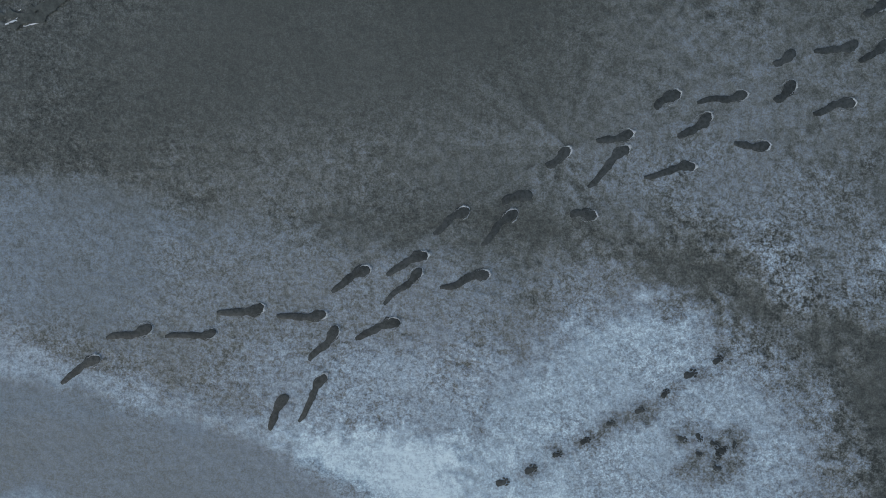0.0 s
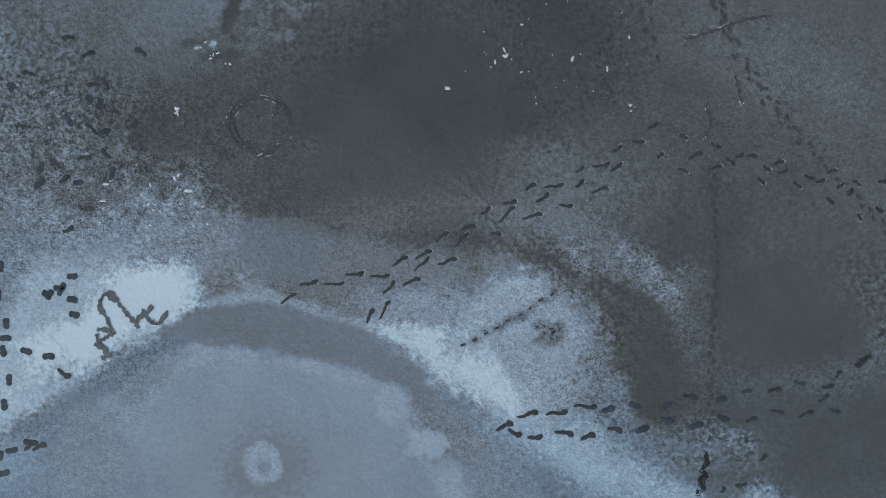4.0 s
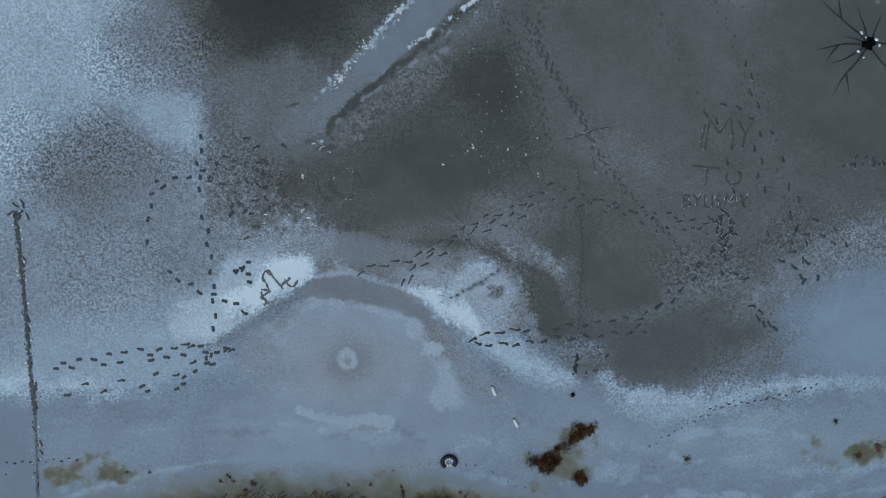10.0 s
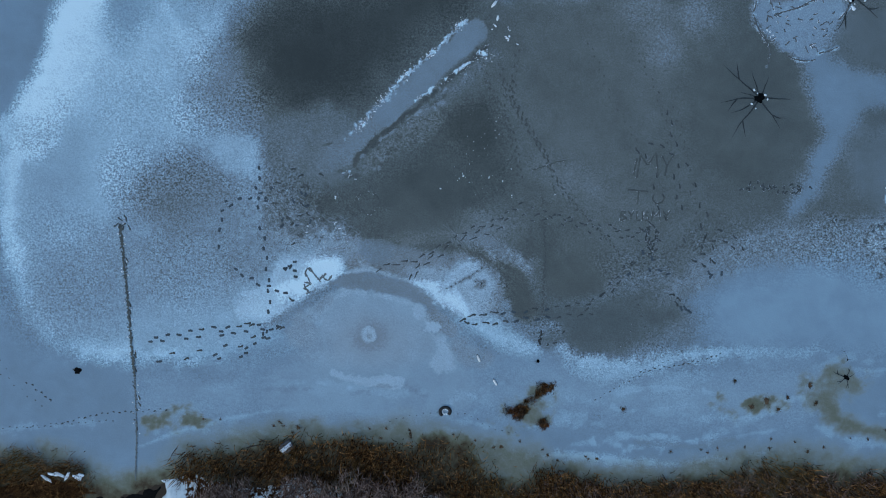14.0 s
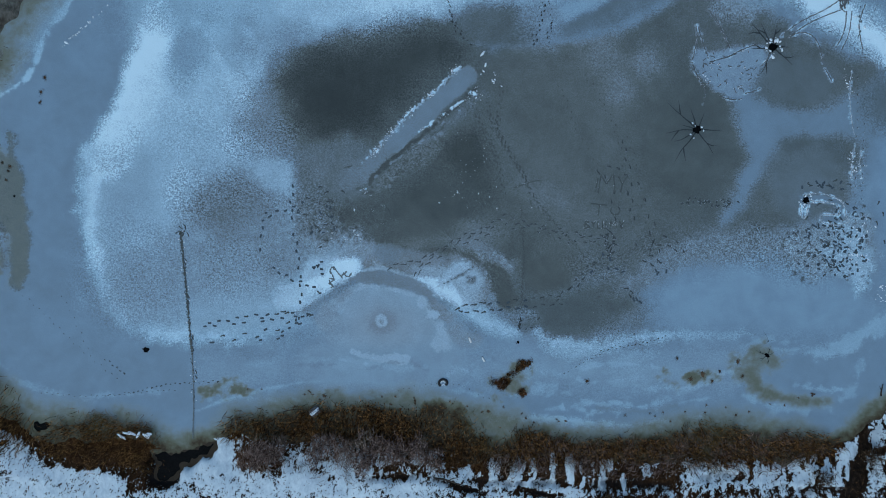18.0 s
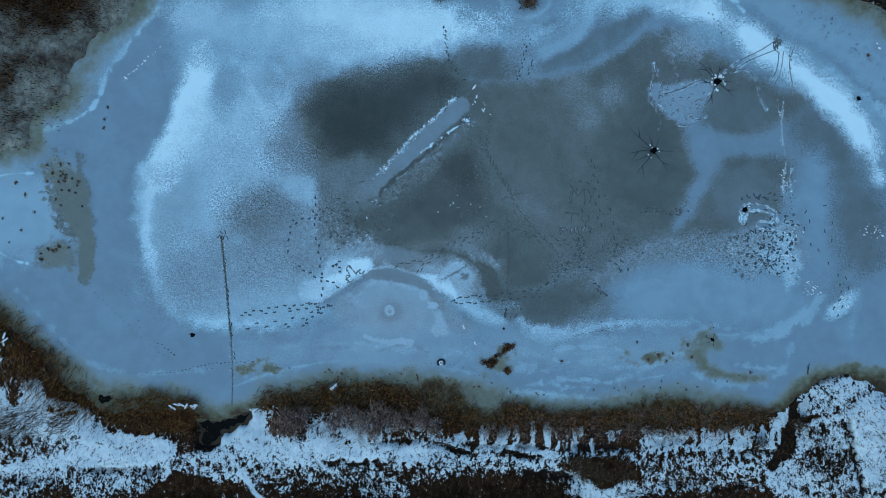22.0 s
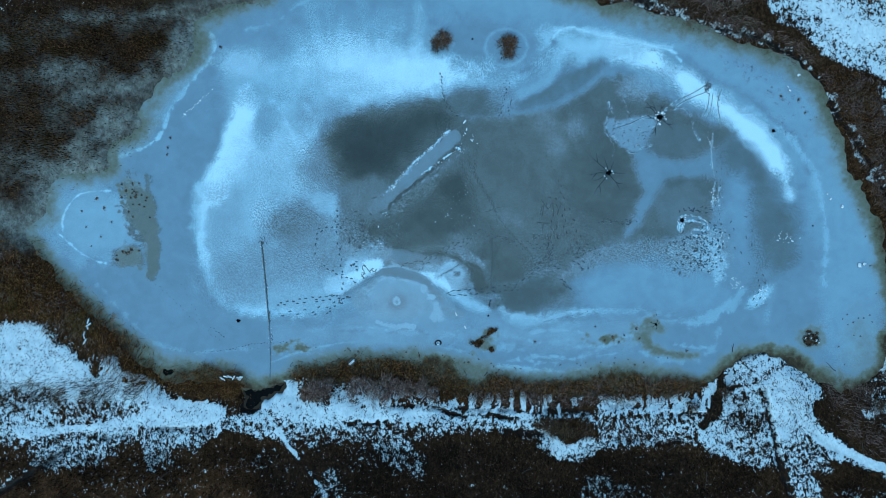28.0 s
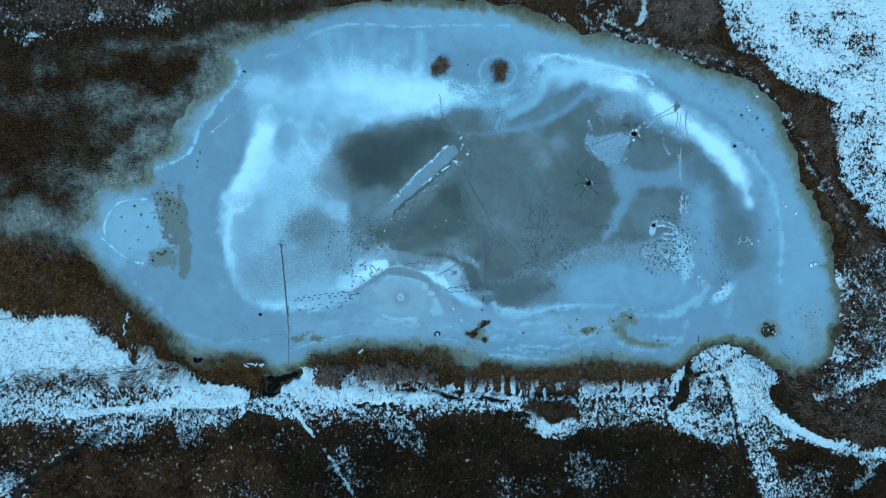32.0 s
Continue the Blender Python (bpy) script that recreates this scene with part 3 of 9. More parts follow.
# south-eastern smooth ice
ice.area(WIDE, [(985, 490), (1060, 470), (1150, 475), (1215, 480), (1250, 520), (1210, 545), (1100, 545), (1000, 535)], soft=1.2, wob=0.6, frost=0.53, grain=0.05, cold=0.9)
ice.band(WIDE, [(1170, 562), (1205, 548), (1240, 530), (1250, 515)], [3, 7, 8, 4], soft=0.2, wob=0.6, size=0.9, frost=0.68, amount=0.8)
ice.band(MID, [(1130, 510), (1190, 470), (1250, 440), (1330, 425), (1500, 430)], [10, 22, 26, 26, 24], soft=1.0, wob=0.5, frost=0.4, grain=0.75, cold=0.3)
ice.blob(WIDE, 1185, 445, 48, 32, 0, soft=0.8, wob=0.6, frost=0.48, grain=1.0, cold=0.3)
ice.band(WIDE, [(1205, 420), (1212, 455), (1215, 488)], 5, soft=0.5, wob=1.0, size=0.9, frost=0.74, grain=1.0)
# the north-east
ice.area(WIDE, [(1085, 310), (1075, 280), (1100, 262), (1130, 300), (1170, 305), (1210, 285), (1235, 300), (1225, 340), (1190, 335), (1140, 350), (1108, 372), (1085, 420), (1060, 430), (1095, 370)], soft=0.7, wob=0.4, frost=0.44, grain=0.08, cold=0.8)
ice.area(T19, [(1205, 110), (1240, 106), (1290, 96), (1330, 104), (1326, 140), (1312, 170), (1285, 186), (1250, 180), (1222, 160), (1206, 140)], soft=0.3, wob=0.3, size=0.8, frost=0.52, grain=0.3, cold=0.6)
ice.blob(WIDE, 1145, 275, 42, 26, 0, soft=0.5, wob=0.3, frost=0.27, grain=0.05, cold=0.5)
ice.blob(WIDE, 1155, 375, 40, 45, 0, soft=0.7, wob=0.4, frost=0.31, grain=0.1, cold=0.5)
ice.band(WIDE, [(1140, 345), (1165, 335), (1190, 345), (1200, 365)], 7, soft=0.5, wob=0.3, frost=0.25, cold=0.5)
ice.blob(WIDE, 1249, 390, 18, 95, 0, soft=0.9, wob=0.4, frost=0.5, grain=0.06, cold=0.9)
ice.area(WIDE, [(1240, 265), (1275, 280), (1300, 325), (1315, 370), (1340, 400), (1335, 470), (1290, 490), (1268, 400), (1262, 330), (1225, 320), (1220, 280)], soft=1.3, wob=0.5, frost=0.28, grain=0.14, cold=0.7)
ice.blob(WIDE, 1280, 505, 18, 22, 0, soft=0.6, wob=0.5, frost=0.4, grain=0.5)
ice.blob(WIDE, 1280, 520, 20, 10, 40, soft=0.4, wob=0.4, frost=0.8, grain=0.5)
ice.band(WIDE, [(1050, 128), (1110, 145), (1170, 190), (1210, 212), (1250, 245), (1290, 280), (1315, 320), (1328, 365)], [10, 14, 18, 20, 20, 16, 10, 5], soft=0.9, wob=0.7, size=2.2, frost=1.04, grain=0.15, cold=0.5)
ice.band(WIDE, [(950, 115), (1010, 125), (1080, 135)], [14, 18, 14], soft=1.2, wob=0.6, frost=0.82, grain=0.1)
ice.band(WIDE, [(960, 100), (1010, 100), (1070, 120), (1140, 128)], [4, 5, 4, 3], soft=0.4, wob=0.3, frost=0.85)
ice.band(WIDE, [(1150, 140), (1200, 175), (1260, 205), (1300, 240), (1345, 285), (1355, 320)], 5, soft=0.6, wob=0.3, frost=0.42, amount=0.8)
ice.band(WIDE, [(1265, 225), (1310, 255), (1345, 290), (1368, 330), (1382, 390), (1384, 450), (1378, 500)], [3, 3, 4, 4, 3, 3, 2], soft=0.4, wob=0.45, size=0.8, frost=0.74, amount=0.8)
ice.blob(WIDE, 1100, 185, 40, 20, 20, soft=0.7, wob=0.6, frost=0.6, grain=0.7, amount=0.7)
# sweeps below the islets
ice.blob(WIDE, 838, 212, 52, 22, 0, soft=0.8, wob=0.3, frost=0.24, grain=0.12, cold=0.6)
ice.band(WIDE, [(780, 195), (830, 180), (880, 185), (930, 165)], [10, 10, 9, 10], soft=0.8, wob=0.5, frost=0.76, amount=0.85)
ice.band(WIDE, [(880, 226), (935, 222), (985, 200), (1030, 165)], [4, 8, 9, 8], soft=0.5, wob=0.3, frost=0.5, cold=0.8)
ice.band(WIDE, [(885, 215), (930, 205), (965, 180), (985, 150)], [4, 6, 6, 6], soft=0.4, wob=0.3, frost=0.36, cold=0.8)
ice.band(WIDE, [(890, 200), (935, 190), (962, 160), (965, 130)], [4, 7, 8, 8], soft=0.5, wob=0.3, frost=0.6)
ice.band(WIDE, [(960, 190), (1005, 165), (1030, 150)], [4, 6, 6], soft=0.5, wob=0.3, frost=0.33, cold=0.7)
ice.band(WIDE, [(905, 165), (940, 150), (955, 120)], 4, soft=0.4, wob=0.3, frost=0.42, cold=0.9)
for cx, cy, rx, ry in ((881, 128, 34, 30), (779, 122, 20, 20)):
    ring = [(cx + rx * math.cos(a * 0.628), cy + ry * math.sin(a * 0.628)) for a in range(11)]
    ice.blob(WIDE, cx, cy, rx * 0.9, ry * 0.9, 0, soft=0.5, wob=0.2, frost=0.48, cold=0.9)
    ice.band(WIDE, ring, 2, soft=0.2, wob=0.15, frost=0.66, amount=0.7, curve=1)
ice.area(T13, [(220, 650), (500, 690), (900, 650), (1200, 690), (1520, 650), (1520, 760), (1200, 780), (900, 745), (500, 735), (220, 770)], soft=1.5, wob=0.6, frost=0.56, cold=0.65, amount=0.85)
for pts in ([(480, 730), (560, 735), (640, 745), (700, 752)], [(740, 737), (790, 732), (850, 716), (862, 698)], [(786, 758), (840, 768), (885, 776)], [(1150, 792), (1220, 803), (1290, 800), (1350, 790), (1420, 780)], [(1160, 720), (1190, 730), (1215, 712), (1225, 690)], [(1000, 700), (1040, 712), (1060, 735), (1055, 760)], [(560, 700), (620, 712), (690, 705)]):
    ice.band(T13, pts, [0.6, 2.2, 1.8, 1.0, 0.5][:len(pts)], soft=0.12, wob=0.22, size=0.6, frost=0.6, grain=0.15, amount=0.8)
# pale lines that run with the western and southern shores
ice.band(WIDE, [(415, 105), (428, 128), (395, 170), (370, 205), (348, 228), (345, 262), (312, 288), (272, 300)], [1, 2, 1, 1.2, 3, 1, 1, 0.7], soft=0.15, wob=0.35, size=0.8, frost=0.8)
ice.area(WIDE, [(262, 312), (330, 250), (335, 200), (395, 165), (415, 105), (428, 128), (345, 240), (300, 292)], soft=0.4, wob=0.4, frost=0.6, amount=0.7)
ice.blob(WIDE, 245, 405, 50, 45, 0, soft=1.0, wob=0.6, frost=0.62, amount=0.8)
ice.band(WIDE, [(240, 500), (300, 570), (350, 604), (420, 608), (492, 600)], [0.5, 1, 1, 0.5, 0.5], soft=0.2, wob=0.5, size=0.6, frost=0.6, amount=0.7)
ice.band(WIDE, [(512, 622), (545, 610), (580, 600), (640, 588), (720, 592)], [0.8, 1.2, 1.1, 0.9, 0.8], soft=0.14, wob=0.16, size=0.6, frost=0.66)
ice.band(WIDE, [(668, 566), (695, 573), (725, 568)], [2, 4, 3], soft=0.1, wob=0.5, size=0.7, frost=0.7, amount=0.8)
ice.band(WIDE, [(790, 600), (808, 585), (812, 570)], [1, 2, 1], soft=0.25, wob=0.3, frost=0.6, amount=0.7)
ice.band(WIDE, [(900, 618), (960, 622), (1010, 612), (1060, 585), (1090, 575)], [1, 2, 2, 3, 2], soft=0.15, wob=0.5, size=0.7, frost=0.64)
ice.band(WIDE, [(940, 618), (985, 624), (1020, 616)], 3, soft=0.3, wob=0.2, frost=0.42, algae=0.12)
ice.band(WIDE, [(1085, 592), (1095, 610), (1130, 620), (1180, 622), (1210, 600), (1215, 570)], 2, soft=0.2, wob=0.5, size=0.7, frost=0.62, amount=0.7)
ice.band(WIDE, [(790, 634), (880, 628), (960, 640), (1050, 628)], 2, soft=0.3, wob=0.3, frost=0.7)
ice.band(WIDE, [(1290, 560), (1300, 500)], 4, soft=0.4, frost=0.6, amount=0.6)
ice.blob(WIDE, 300, 390, 17, 50, 10, soft=0.35, wob=0.8, size=0.8, frost=0.2, grain=0.8, cold=0.1, amount=0.85)
ice.blob(WIDE, 290, 457, 24, 14, 0, soft=0.4, wob=0.7, size=1.0, frost=0.28, grain=0.8, cold=0.2, amount=0.7)
# weed and mud that shows through the ice
for cx, cy, rx, ry, turn, k in ((546, 600, 13, 5, 0, 0.6), (1042, 587, 22, 8, 6, 0.6), (1112, 566, 20, 18, 0, 0.42), (1088, 578, 14, 14, 0, 0.4), (303, 380, 18, 46, 12, 0.26), (322, 450, 9, 34, 0, 0.2), (293, 455, 24, 14, 0, 0.28),
                                (1360, 582, 24, 20, 20, 0.35), (1425, 575, 20, 8, 50, 0.2), (845, 590, 20, 12, 30, 0.5), (650, 607, 22, 7, 0, 0.45)):
    ice.blob(WIDE, cx, cy, rx, ry, turn, soft=0.5, wob=0.7, size=0.9, algae=k * 0.85)
ice.band(WIDE, [(1100, 585), (1106, 600), (1130, 609), (1182, 612)], [8, 9, 7, 4], soft=0.5, wob=0.3, algae=0.45)
ice.band(WIDE, [(316, 330), (322, 400), (330, 440), (322, 485)], [4, 10, 9, 6], soft=0.3, wob=0.45, frost=0.2, grain=0.4, algae=0.2)
# the murky belt where reeds stand in the ice
ice.area(WIDE, [(535, 622), (587, 611), (634, 596), (690, 604), (765, 599), (808, 611), (869, 624), (916, 638), (986, 636), (1047, 618), (1098, 624), (1146, 632), (1190, 645), (1190, 690), (535, 680)],
         soft=1.1, wob=0.5, size=2, algae=0.42, mode="max")
ice.area(WIDE, [(545, 632), (590, 624), (634, 610), (690, 618), (765, 612), (800, 622), (822, 655), (869, 642), (916, 652), (986, 650), (1047, 632), (1098, 640), (1146, 645), (1185, 655), (1185, 690), (545, 680)],
         soft=0.8, wob=0.6, size=1.5, algae=0.82, mode="max")
ice.band(WIDE, [(0, 430), (140, 450), (240, 540), (320, 615), (400, 632), (470, 650)], 10, soft=1.6, wob=0.6, size=2, algae=0.5, curve=1)
ice.band(WIDE, [(130, 430), (165, 345), (265, 300), (330, 210), (390, 150), (400, 80), (530, 25), (700, 0)], 9, soft=1.6, wob=0.8, size=2.5, algae=0.34, curve=1)
ice.band(WIDE, [(880, 4), (960, 28), (1060, 62), (1200, 104), (1290, 130), (1350, 165), (1385, 210)], 8, soft=1.2, wob=0.6, size=2, algae=0.32, curve=1)
ice.band(WIDE, [(1385, 210), (1400, 290), (1440, 370), (1475, 450), (1490, 560), (1470, 640), (1420, 670), (1370, 640)], 8, soft=1.4, wob=0.6, size=2, algae=0.32, curve=1)
ice.blob(WIDE, 1440, 600, 30, 60, 0, soft=2.0, wob=0.8, algae=0.22)
ice.area(T19, [(286, 786), (320, 790), (348, 788), (374, 775), (404, 762), (410, 782), (375, 805), (345, 850), (280, 850)], soft=0.2, wob=0.25, size=0.6, algae=2.2, mode="max")
# the swept lane
ice.band(WIDE, [(690, 368.2), (735, 327)], [9.5, 10.3], soft=0.4, wob=0.2, size=0.6, frost=0.42, grain=0.12, cold=0.4, curve=0, amount=0.9)
ice.band(WIDE, [(722, 339), (799.6, 268.1)], [10.3, 10.3], soft=0.12, wob=0.15, size=0.6, frost=0.42, grain=0.12, cold=0.5, curve=0)
ice.band(WIDE, [(697.2, 379.2), (809.2, 281.2)], [1.8, 1.8], soft=0.12, wob=0.15, size=0.5, frost=0.1, grain=0.3, curve=0)
ice.band(WIDE, [(702.5, 385.5), (815.5, 287.5)], [3.5, 3.5], soft=0.3, wob=0.3, size=0.5, frost=0.31, grain=0.7, curve=0)
# white slush thrown up along both sides of the lane
ice.band(MID, [(655, 258), (668, 243), (702, 198), (738, 162), (770, 138), (800, 103), (818, 92)], [-3, -2, 0.5, 1.5, 1.1, 1.8, 0.8], soft=0.05, wob=0.24, size=0.3, frost=1.0, grain=0.1, curve=1)
ice.band(MID, [(685, 222), (730, 172), (770, 138), (822, 88)], 0.1, soft=0.06, wob=0.3, size=0.25, frost=0.8, grain=0.4, curve=0, amount=0.7)
ice.band(MID, [(738, 218), (768, 194), (799, 171), (836, 148)], [0.2, 0.8, 0.7, 1.4], soft=0.05, wob=0.2, size=0.3, frost=0.95, grain=0.2, curve=0)
ice.blob(MID, 846, 143, 6, 4.5, 0, soft=0.06, wob=0.3, size=0.3, frost=1.0, grain=0.1)
ice.blob(T13, 820, 108, 4, 3, 0, soft=0.06, wob=0.2, size=0.3, frost=0.9, grain=0.2)

# finer work where the walk starts
ice.area(FOOT, [(-60, 290), (200, 320), (420, 380), (560, 430), (480, 560), (250, 600), (-60, 570)], soft=0.2, wob=0.2, size=0.5, frost=0.42, grain=0.25, cold=0.4, amount=0.9)
ice.area(FOOT, [(300, 440), (700, 430), (900, 520), (1020, 560), (920, 680), (820, 780), (560, 790), (420, 720), (250, 630), (300, 500)], soft=0.3, wob=0.2, size=0.5, frost=0.44, grain=0.45, cold=0.05, amount=0.9)
ice.blob(FOOT, 1010, 560, 150, 110, 20, soft=0.3, wob=0.2, size=0.4, frost=0.4, grain=0.6, cold=0.1)
ice.band(FOOT, [(480, 760), (620, 720), (760, 690), (880, 680)], [20, 60, 70, 60], soft=0.3, wob=0.25, size=0.4, frost=0.62, grain=0.7, amount=0.85)
ice.area(FOOT, [(-60, 690), (100, 690), (260, 735), (420, 770), (480, 830), (560, 900), (-60, 900)], soft=0.12, wob=0.12, size=0.4, frost=0.44, grain=0.22, cold=0.45)
ice.band(FOOT, [(-60, 580), (60, 640), (180, 685), (280, 715), (380, 735), (500, 790)], [22, 26, 14, 16, 12, 12], soft=0.12, wob=0.16, size=0.3, frost=0.64, grain=0.5)
ice.area(FOOT, [(510, 800), (600, 770), (700, 790), (790, 775), (900, 830), (1000, 900), (900, 960), (640, 900)], soft=0.3, wob=0.3, size=0.4, frost=0.93, grain=0.35)
ice.area(FOOT, [(820, 790), (900, 720), (960, 650), (1080, 560), (1200, 560), (1290, 620), (1400, 720), (1500, 850), (1300, 940), (1000, 920)], soft=0.3, wob=0.2, size=0.5, frost=0.54, grain=0.5, cold=0.2)
ice.area(FOOT, [(840, 780), (960, 660), (1070, 550), (1170, 540), (1230, 600), (1240, 690), (1180, 790), (1000, 870)], soft=0.25, wob=0.25, size=0.4, frost=0.74, grain=0.55, cold=0.3)
ice.area(FOOT, [(150, 200), (700, 190), (1000, 210), (1150, 160), (1000, 300), (750, 330), (500, 390), (250, 330)], soft=0.35, wob=0.2, size=0.6, frost=0.395, grain=0.4, cold=0.0, amount=0.9)
ice.area(FOOT, [(-60, -20), (1000, -20), (1100, 120), (700, 180), (200, 180), (-60, 240)], soft=0.4, wob=0.2, size=0.6, frost=0.36, grain=0.2, cold=0.0, amount=0.8)
ice.band(FOOT, [(620, 380), (820, 330), (1000, 330), (1160, 360)], [14, 30, 40, 30], soft=0.2, wob=0.15, size=0.4, frost=0.25, grain=0.35, cold=0.25, amount=0.9)
ice.band(FOOT, [(1220, 300), (1330, 330), (1420, 390), (1540, 490)], [24, 60, 50, 40], soft=0.3, wob=0.3, size=0.5, frost=0.38, grain=0.65, cold=0.2)

ice.band(WIDE, [(985, 98), (1030, 108), (1080, 124), (1140, 130), (1155, 150)], [1.5, 1.5, 2, 1.5, 1], soft=0.15, wob=0.25, size=0.8, frost=0.86)
ice.band(WIDE, [(560, 70), (590, 45), (650, 42), (720, 50), (800, 44), (900, 46)], [0.5, 0.7, 0.7, 0.5, 0.5, 0.4], soft=0.12, wob=0.25, size=1, frost=0.7)
ice.band(WIDE, [(470, 100), (520, 90), (550, 62), (600, 44)], [0.7, 1, 1, 0.6], soft=0.2, wob=0.35, size=1, frost=0.64)
ice.blob(FOOT, 1180, 170, 420, 190, 0, soft=0.6, wob=0.2, size=0.6, frost=0.405, grain=0.3, cold=0.15, amount=0.75)
ice.area(FOOT, [(-60, -20), (420, -20), (420, 200), (300, 300), (-60, 270)], soft=0.5, wob=0.25, size=0.6, frost=0.17, grain=0.35, amount=0.7)
# the north-western swirls
ice.blob(T31, 462, 145, 36, 20, -6, soft=0.8, wob=0.6, frost=0.82, grain=0.08, cold=0.5, amount=0.85)
ice.blob(T31, 530, 185, 50, 22, 0, soft=1.4, wob=0.8, frost=0.8, grain=0.1, amount=0.7)
ice.blob(T31, 475, 195, 26, 14, 0, soft=1.0, wob=0.6, frost=0.6, cold=0.85, amount=0.7)
ice.blob(T31, 498, 245, 18, 27, -12, soft=0.9, wob=0.4, frost=0.54, grain=0.1, cold=0.85, amount=0.85)
ice.blob(T31, 545, 245, 22, 30, -20, soft=1.2, wob=0.5, frost=0.62, grain=0.15, cold=0.7, amount=0.6)
ice.band(T31, [(505, 205), (522, 222), (532, 250), (545, 275)], [2.5, 3.5, 3.5, 2], soft=0.5, wob=0.3, frost=0.88, amount=0.7)
ice.band(T31, [(560, 212), (574, 232), (580, 262)], [3, 4, 3], soft=0.6, wob=0.4, frost=0.84, amount=0.6)
ice.band(T31, [(545, 155), (600, 165), (660, 170)], [4, 6, 5], soft=0.8, wob=0.4, frost=0.72, amount=0.5)
ice.blob(T31, 715, 160, 48, 20, 4, soft=1.0, wob=0.5, frost=1.0, amount=0.7)
ice.band(T31, [(395, 375), (390, 420), (400, 480), (425, 520)], [4, 5, 6, 5], soft=0.35, wob=0.5, size=1.2, frost=0.92, grain=0.25, amount=0.8)
ice.area(T13, [(870, 60), (1000, -60), (1250, -60), (1330, 120), (1400, 300), (1300, 400), (1100, 420), (950, 440), (850, 300)], soft=1.5, wob=0.5, cold=0.12, amount=0.9)
ice.area(T10, [(185, -60), (300, -60), (360, 60), (370, 150), (300, 165), (230, 140), (200, 80)], soft=1.8, wob=0.9, size=1.4, frost=0.34, grain=0.4, cold=0.25, amount=0.7)
ice.blob(T10, 80, 80, 110, 120, 0, soft=2.0, wob=0.6, frost=0.66, grain=0.2, cold=0.6, amount=0.6)
# coarse pebbled frost in the west and along the middle's rim
for sh, cx, cy, rx, ry, soft, k in ((T10, 230, 110, 90, 70, 1.0, 0.85), (T10, 190, 270, 110, 70, 1.0, 1.0), (T10, 60, 270, 80, 90, 1.0, 0.8), (T10, 60, 90, 120, 110, 1.5, 0.4), (T10, 320, 100, 60, 70, 0.9, 0.8), (T13, 60, 480, 120, 130, 2.0, 0.55), (T13, 300, 480, 120, 80, 1.5, 0.5)):
    ice.blob(sh, cx, cy, rx, ry, 0, soft=soft, wob=0.5, size=2.0, knobs=k, mode="max")
for sh, cx, cy, rx, ry, soft, k in ((T13, 1420, 430, 150, 40, 1.0, 0.6), (T19, 1310, 435, 45, 36, 0.8, 0.75), (T19, 1400, 450, 70, 50, 1.0, 0.7), (T7, 1430, 480, 130, 60, 0.8, 0.45), (T7, 330, 270, 110, 70, 0.6, 0.45), (T19, 520, 330, 60, 60, 1.0, 0.5)):
    ice.blob(sh, cx, cy, rx, ry, 0, soft=soft, wob=0.5, size=2.0, knobs=k, mode="max")
ice.area(T10, [(120, 250), (200, 215), (270, 225), (300, 270), (290, 330), (210, 350), (120, 330)], soft=2.0, wob=1.0, size=1.4, frost=0.36, grain=0.35, cold=0.4, amount=0.75)
ice.area(T10, [(210, 10), (290, 0), (350, 60), (350, 130), (280, 140), (215, 110)], soft=1.8, wob=0.9, size=1.4, frost=0.4, grain=0.35, cold=0.3, amount=0.6)
ice.area(T10, [(255, 170), (330, 172), (350, 190), (358, 225), (340, 262), (290, 258), (250, 215)], soft=0.35, wob=0.35, size=0.8, frost=0.72, grain=0.3, cold=0.5, amount=0.85)
# rubble along the lane's southern edge, and the calm dark ice beyond it
rub = random.Random(8)
for k in range(70):
    u, v = rub.random(), abs(rub.gauss(0, 1))
    ice.blob(T19, 655 + 128 * u + 9 * v, 332 - 118 * u + 9 * v, rub.uniform(1.2, 3.2), rub.uniform(1, 2.4), rub.uniform(0, 180), soft=0.06, wob=0.12, size=0.3, frost=rub.choice((0.1, 0.13, 0.2, 0.5)), grain=0.2, amount=rub.uniform(0.5, 0.95))
ice.area(T7, [(600, 320), (690, 240), (770, 170), (800, 180), (845, 240), (880, 290), (850, 345), (760, 385), (640, 380)], soft=0.9, wob=0.3, frost=0.16, grain=0.1, cold=0.15, knobs=0.0, amount=0.85)
ice.area(T7, [(470, 230), (560, 225), (620, 300), (590, 380), (500, 370), (450, 300)], soft=0.6, wob=0.4, size=0.8, frost=0.16, grain=0.4, cold=0.15, amount=0.8)
ice.area(T7, [(1130, 470), (1210, 450), (1270, 480), (1290, 540), (1230, 580), (1140, 590)], soft=0.4, wob=0.3, frost=0.18, grain=0.05, cold=0.1, amount=0.85)
ice.area(T7, [(960, 490), (1010, 500), (1070, 560), (1090, 640), (1040, 650), (1000, 590)], soft=0.35, wob=0.2, size=0.6, frost=0.14, grain=0.12, cold=0.1, amount=0.85)
for k in range(46):
    x, y = rub.uniform(300, 520), rub.uniform(225, 400)
    ice.blob(T7, x, y, rub.uniform(3, 11), rub.uniform(2, 6), rub.uniform(0, 180), soft=0.08, wob=0.14, size=0.3, frost=rub.choice((0.08, 0.12, 0.15, 0.55)), amount=rub.uniform(0.5, 0.9))
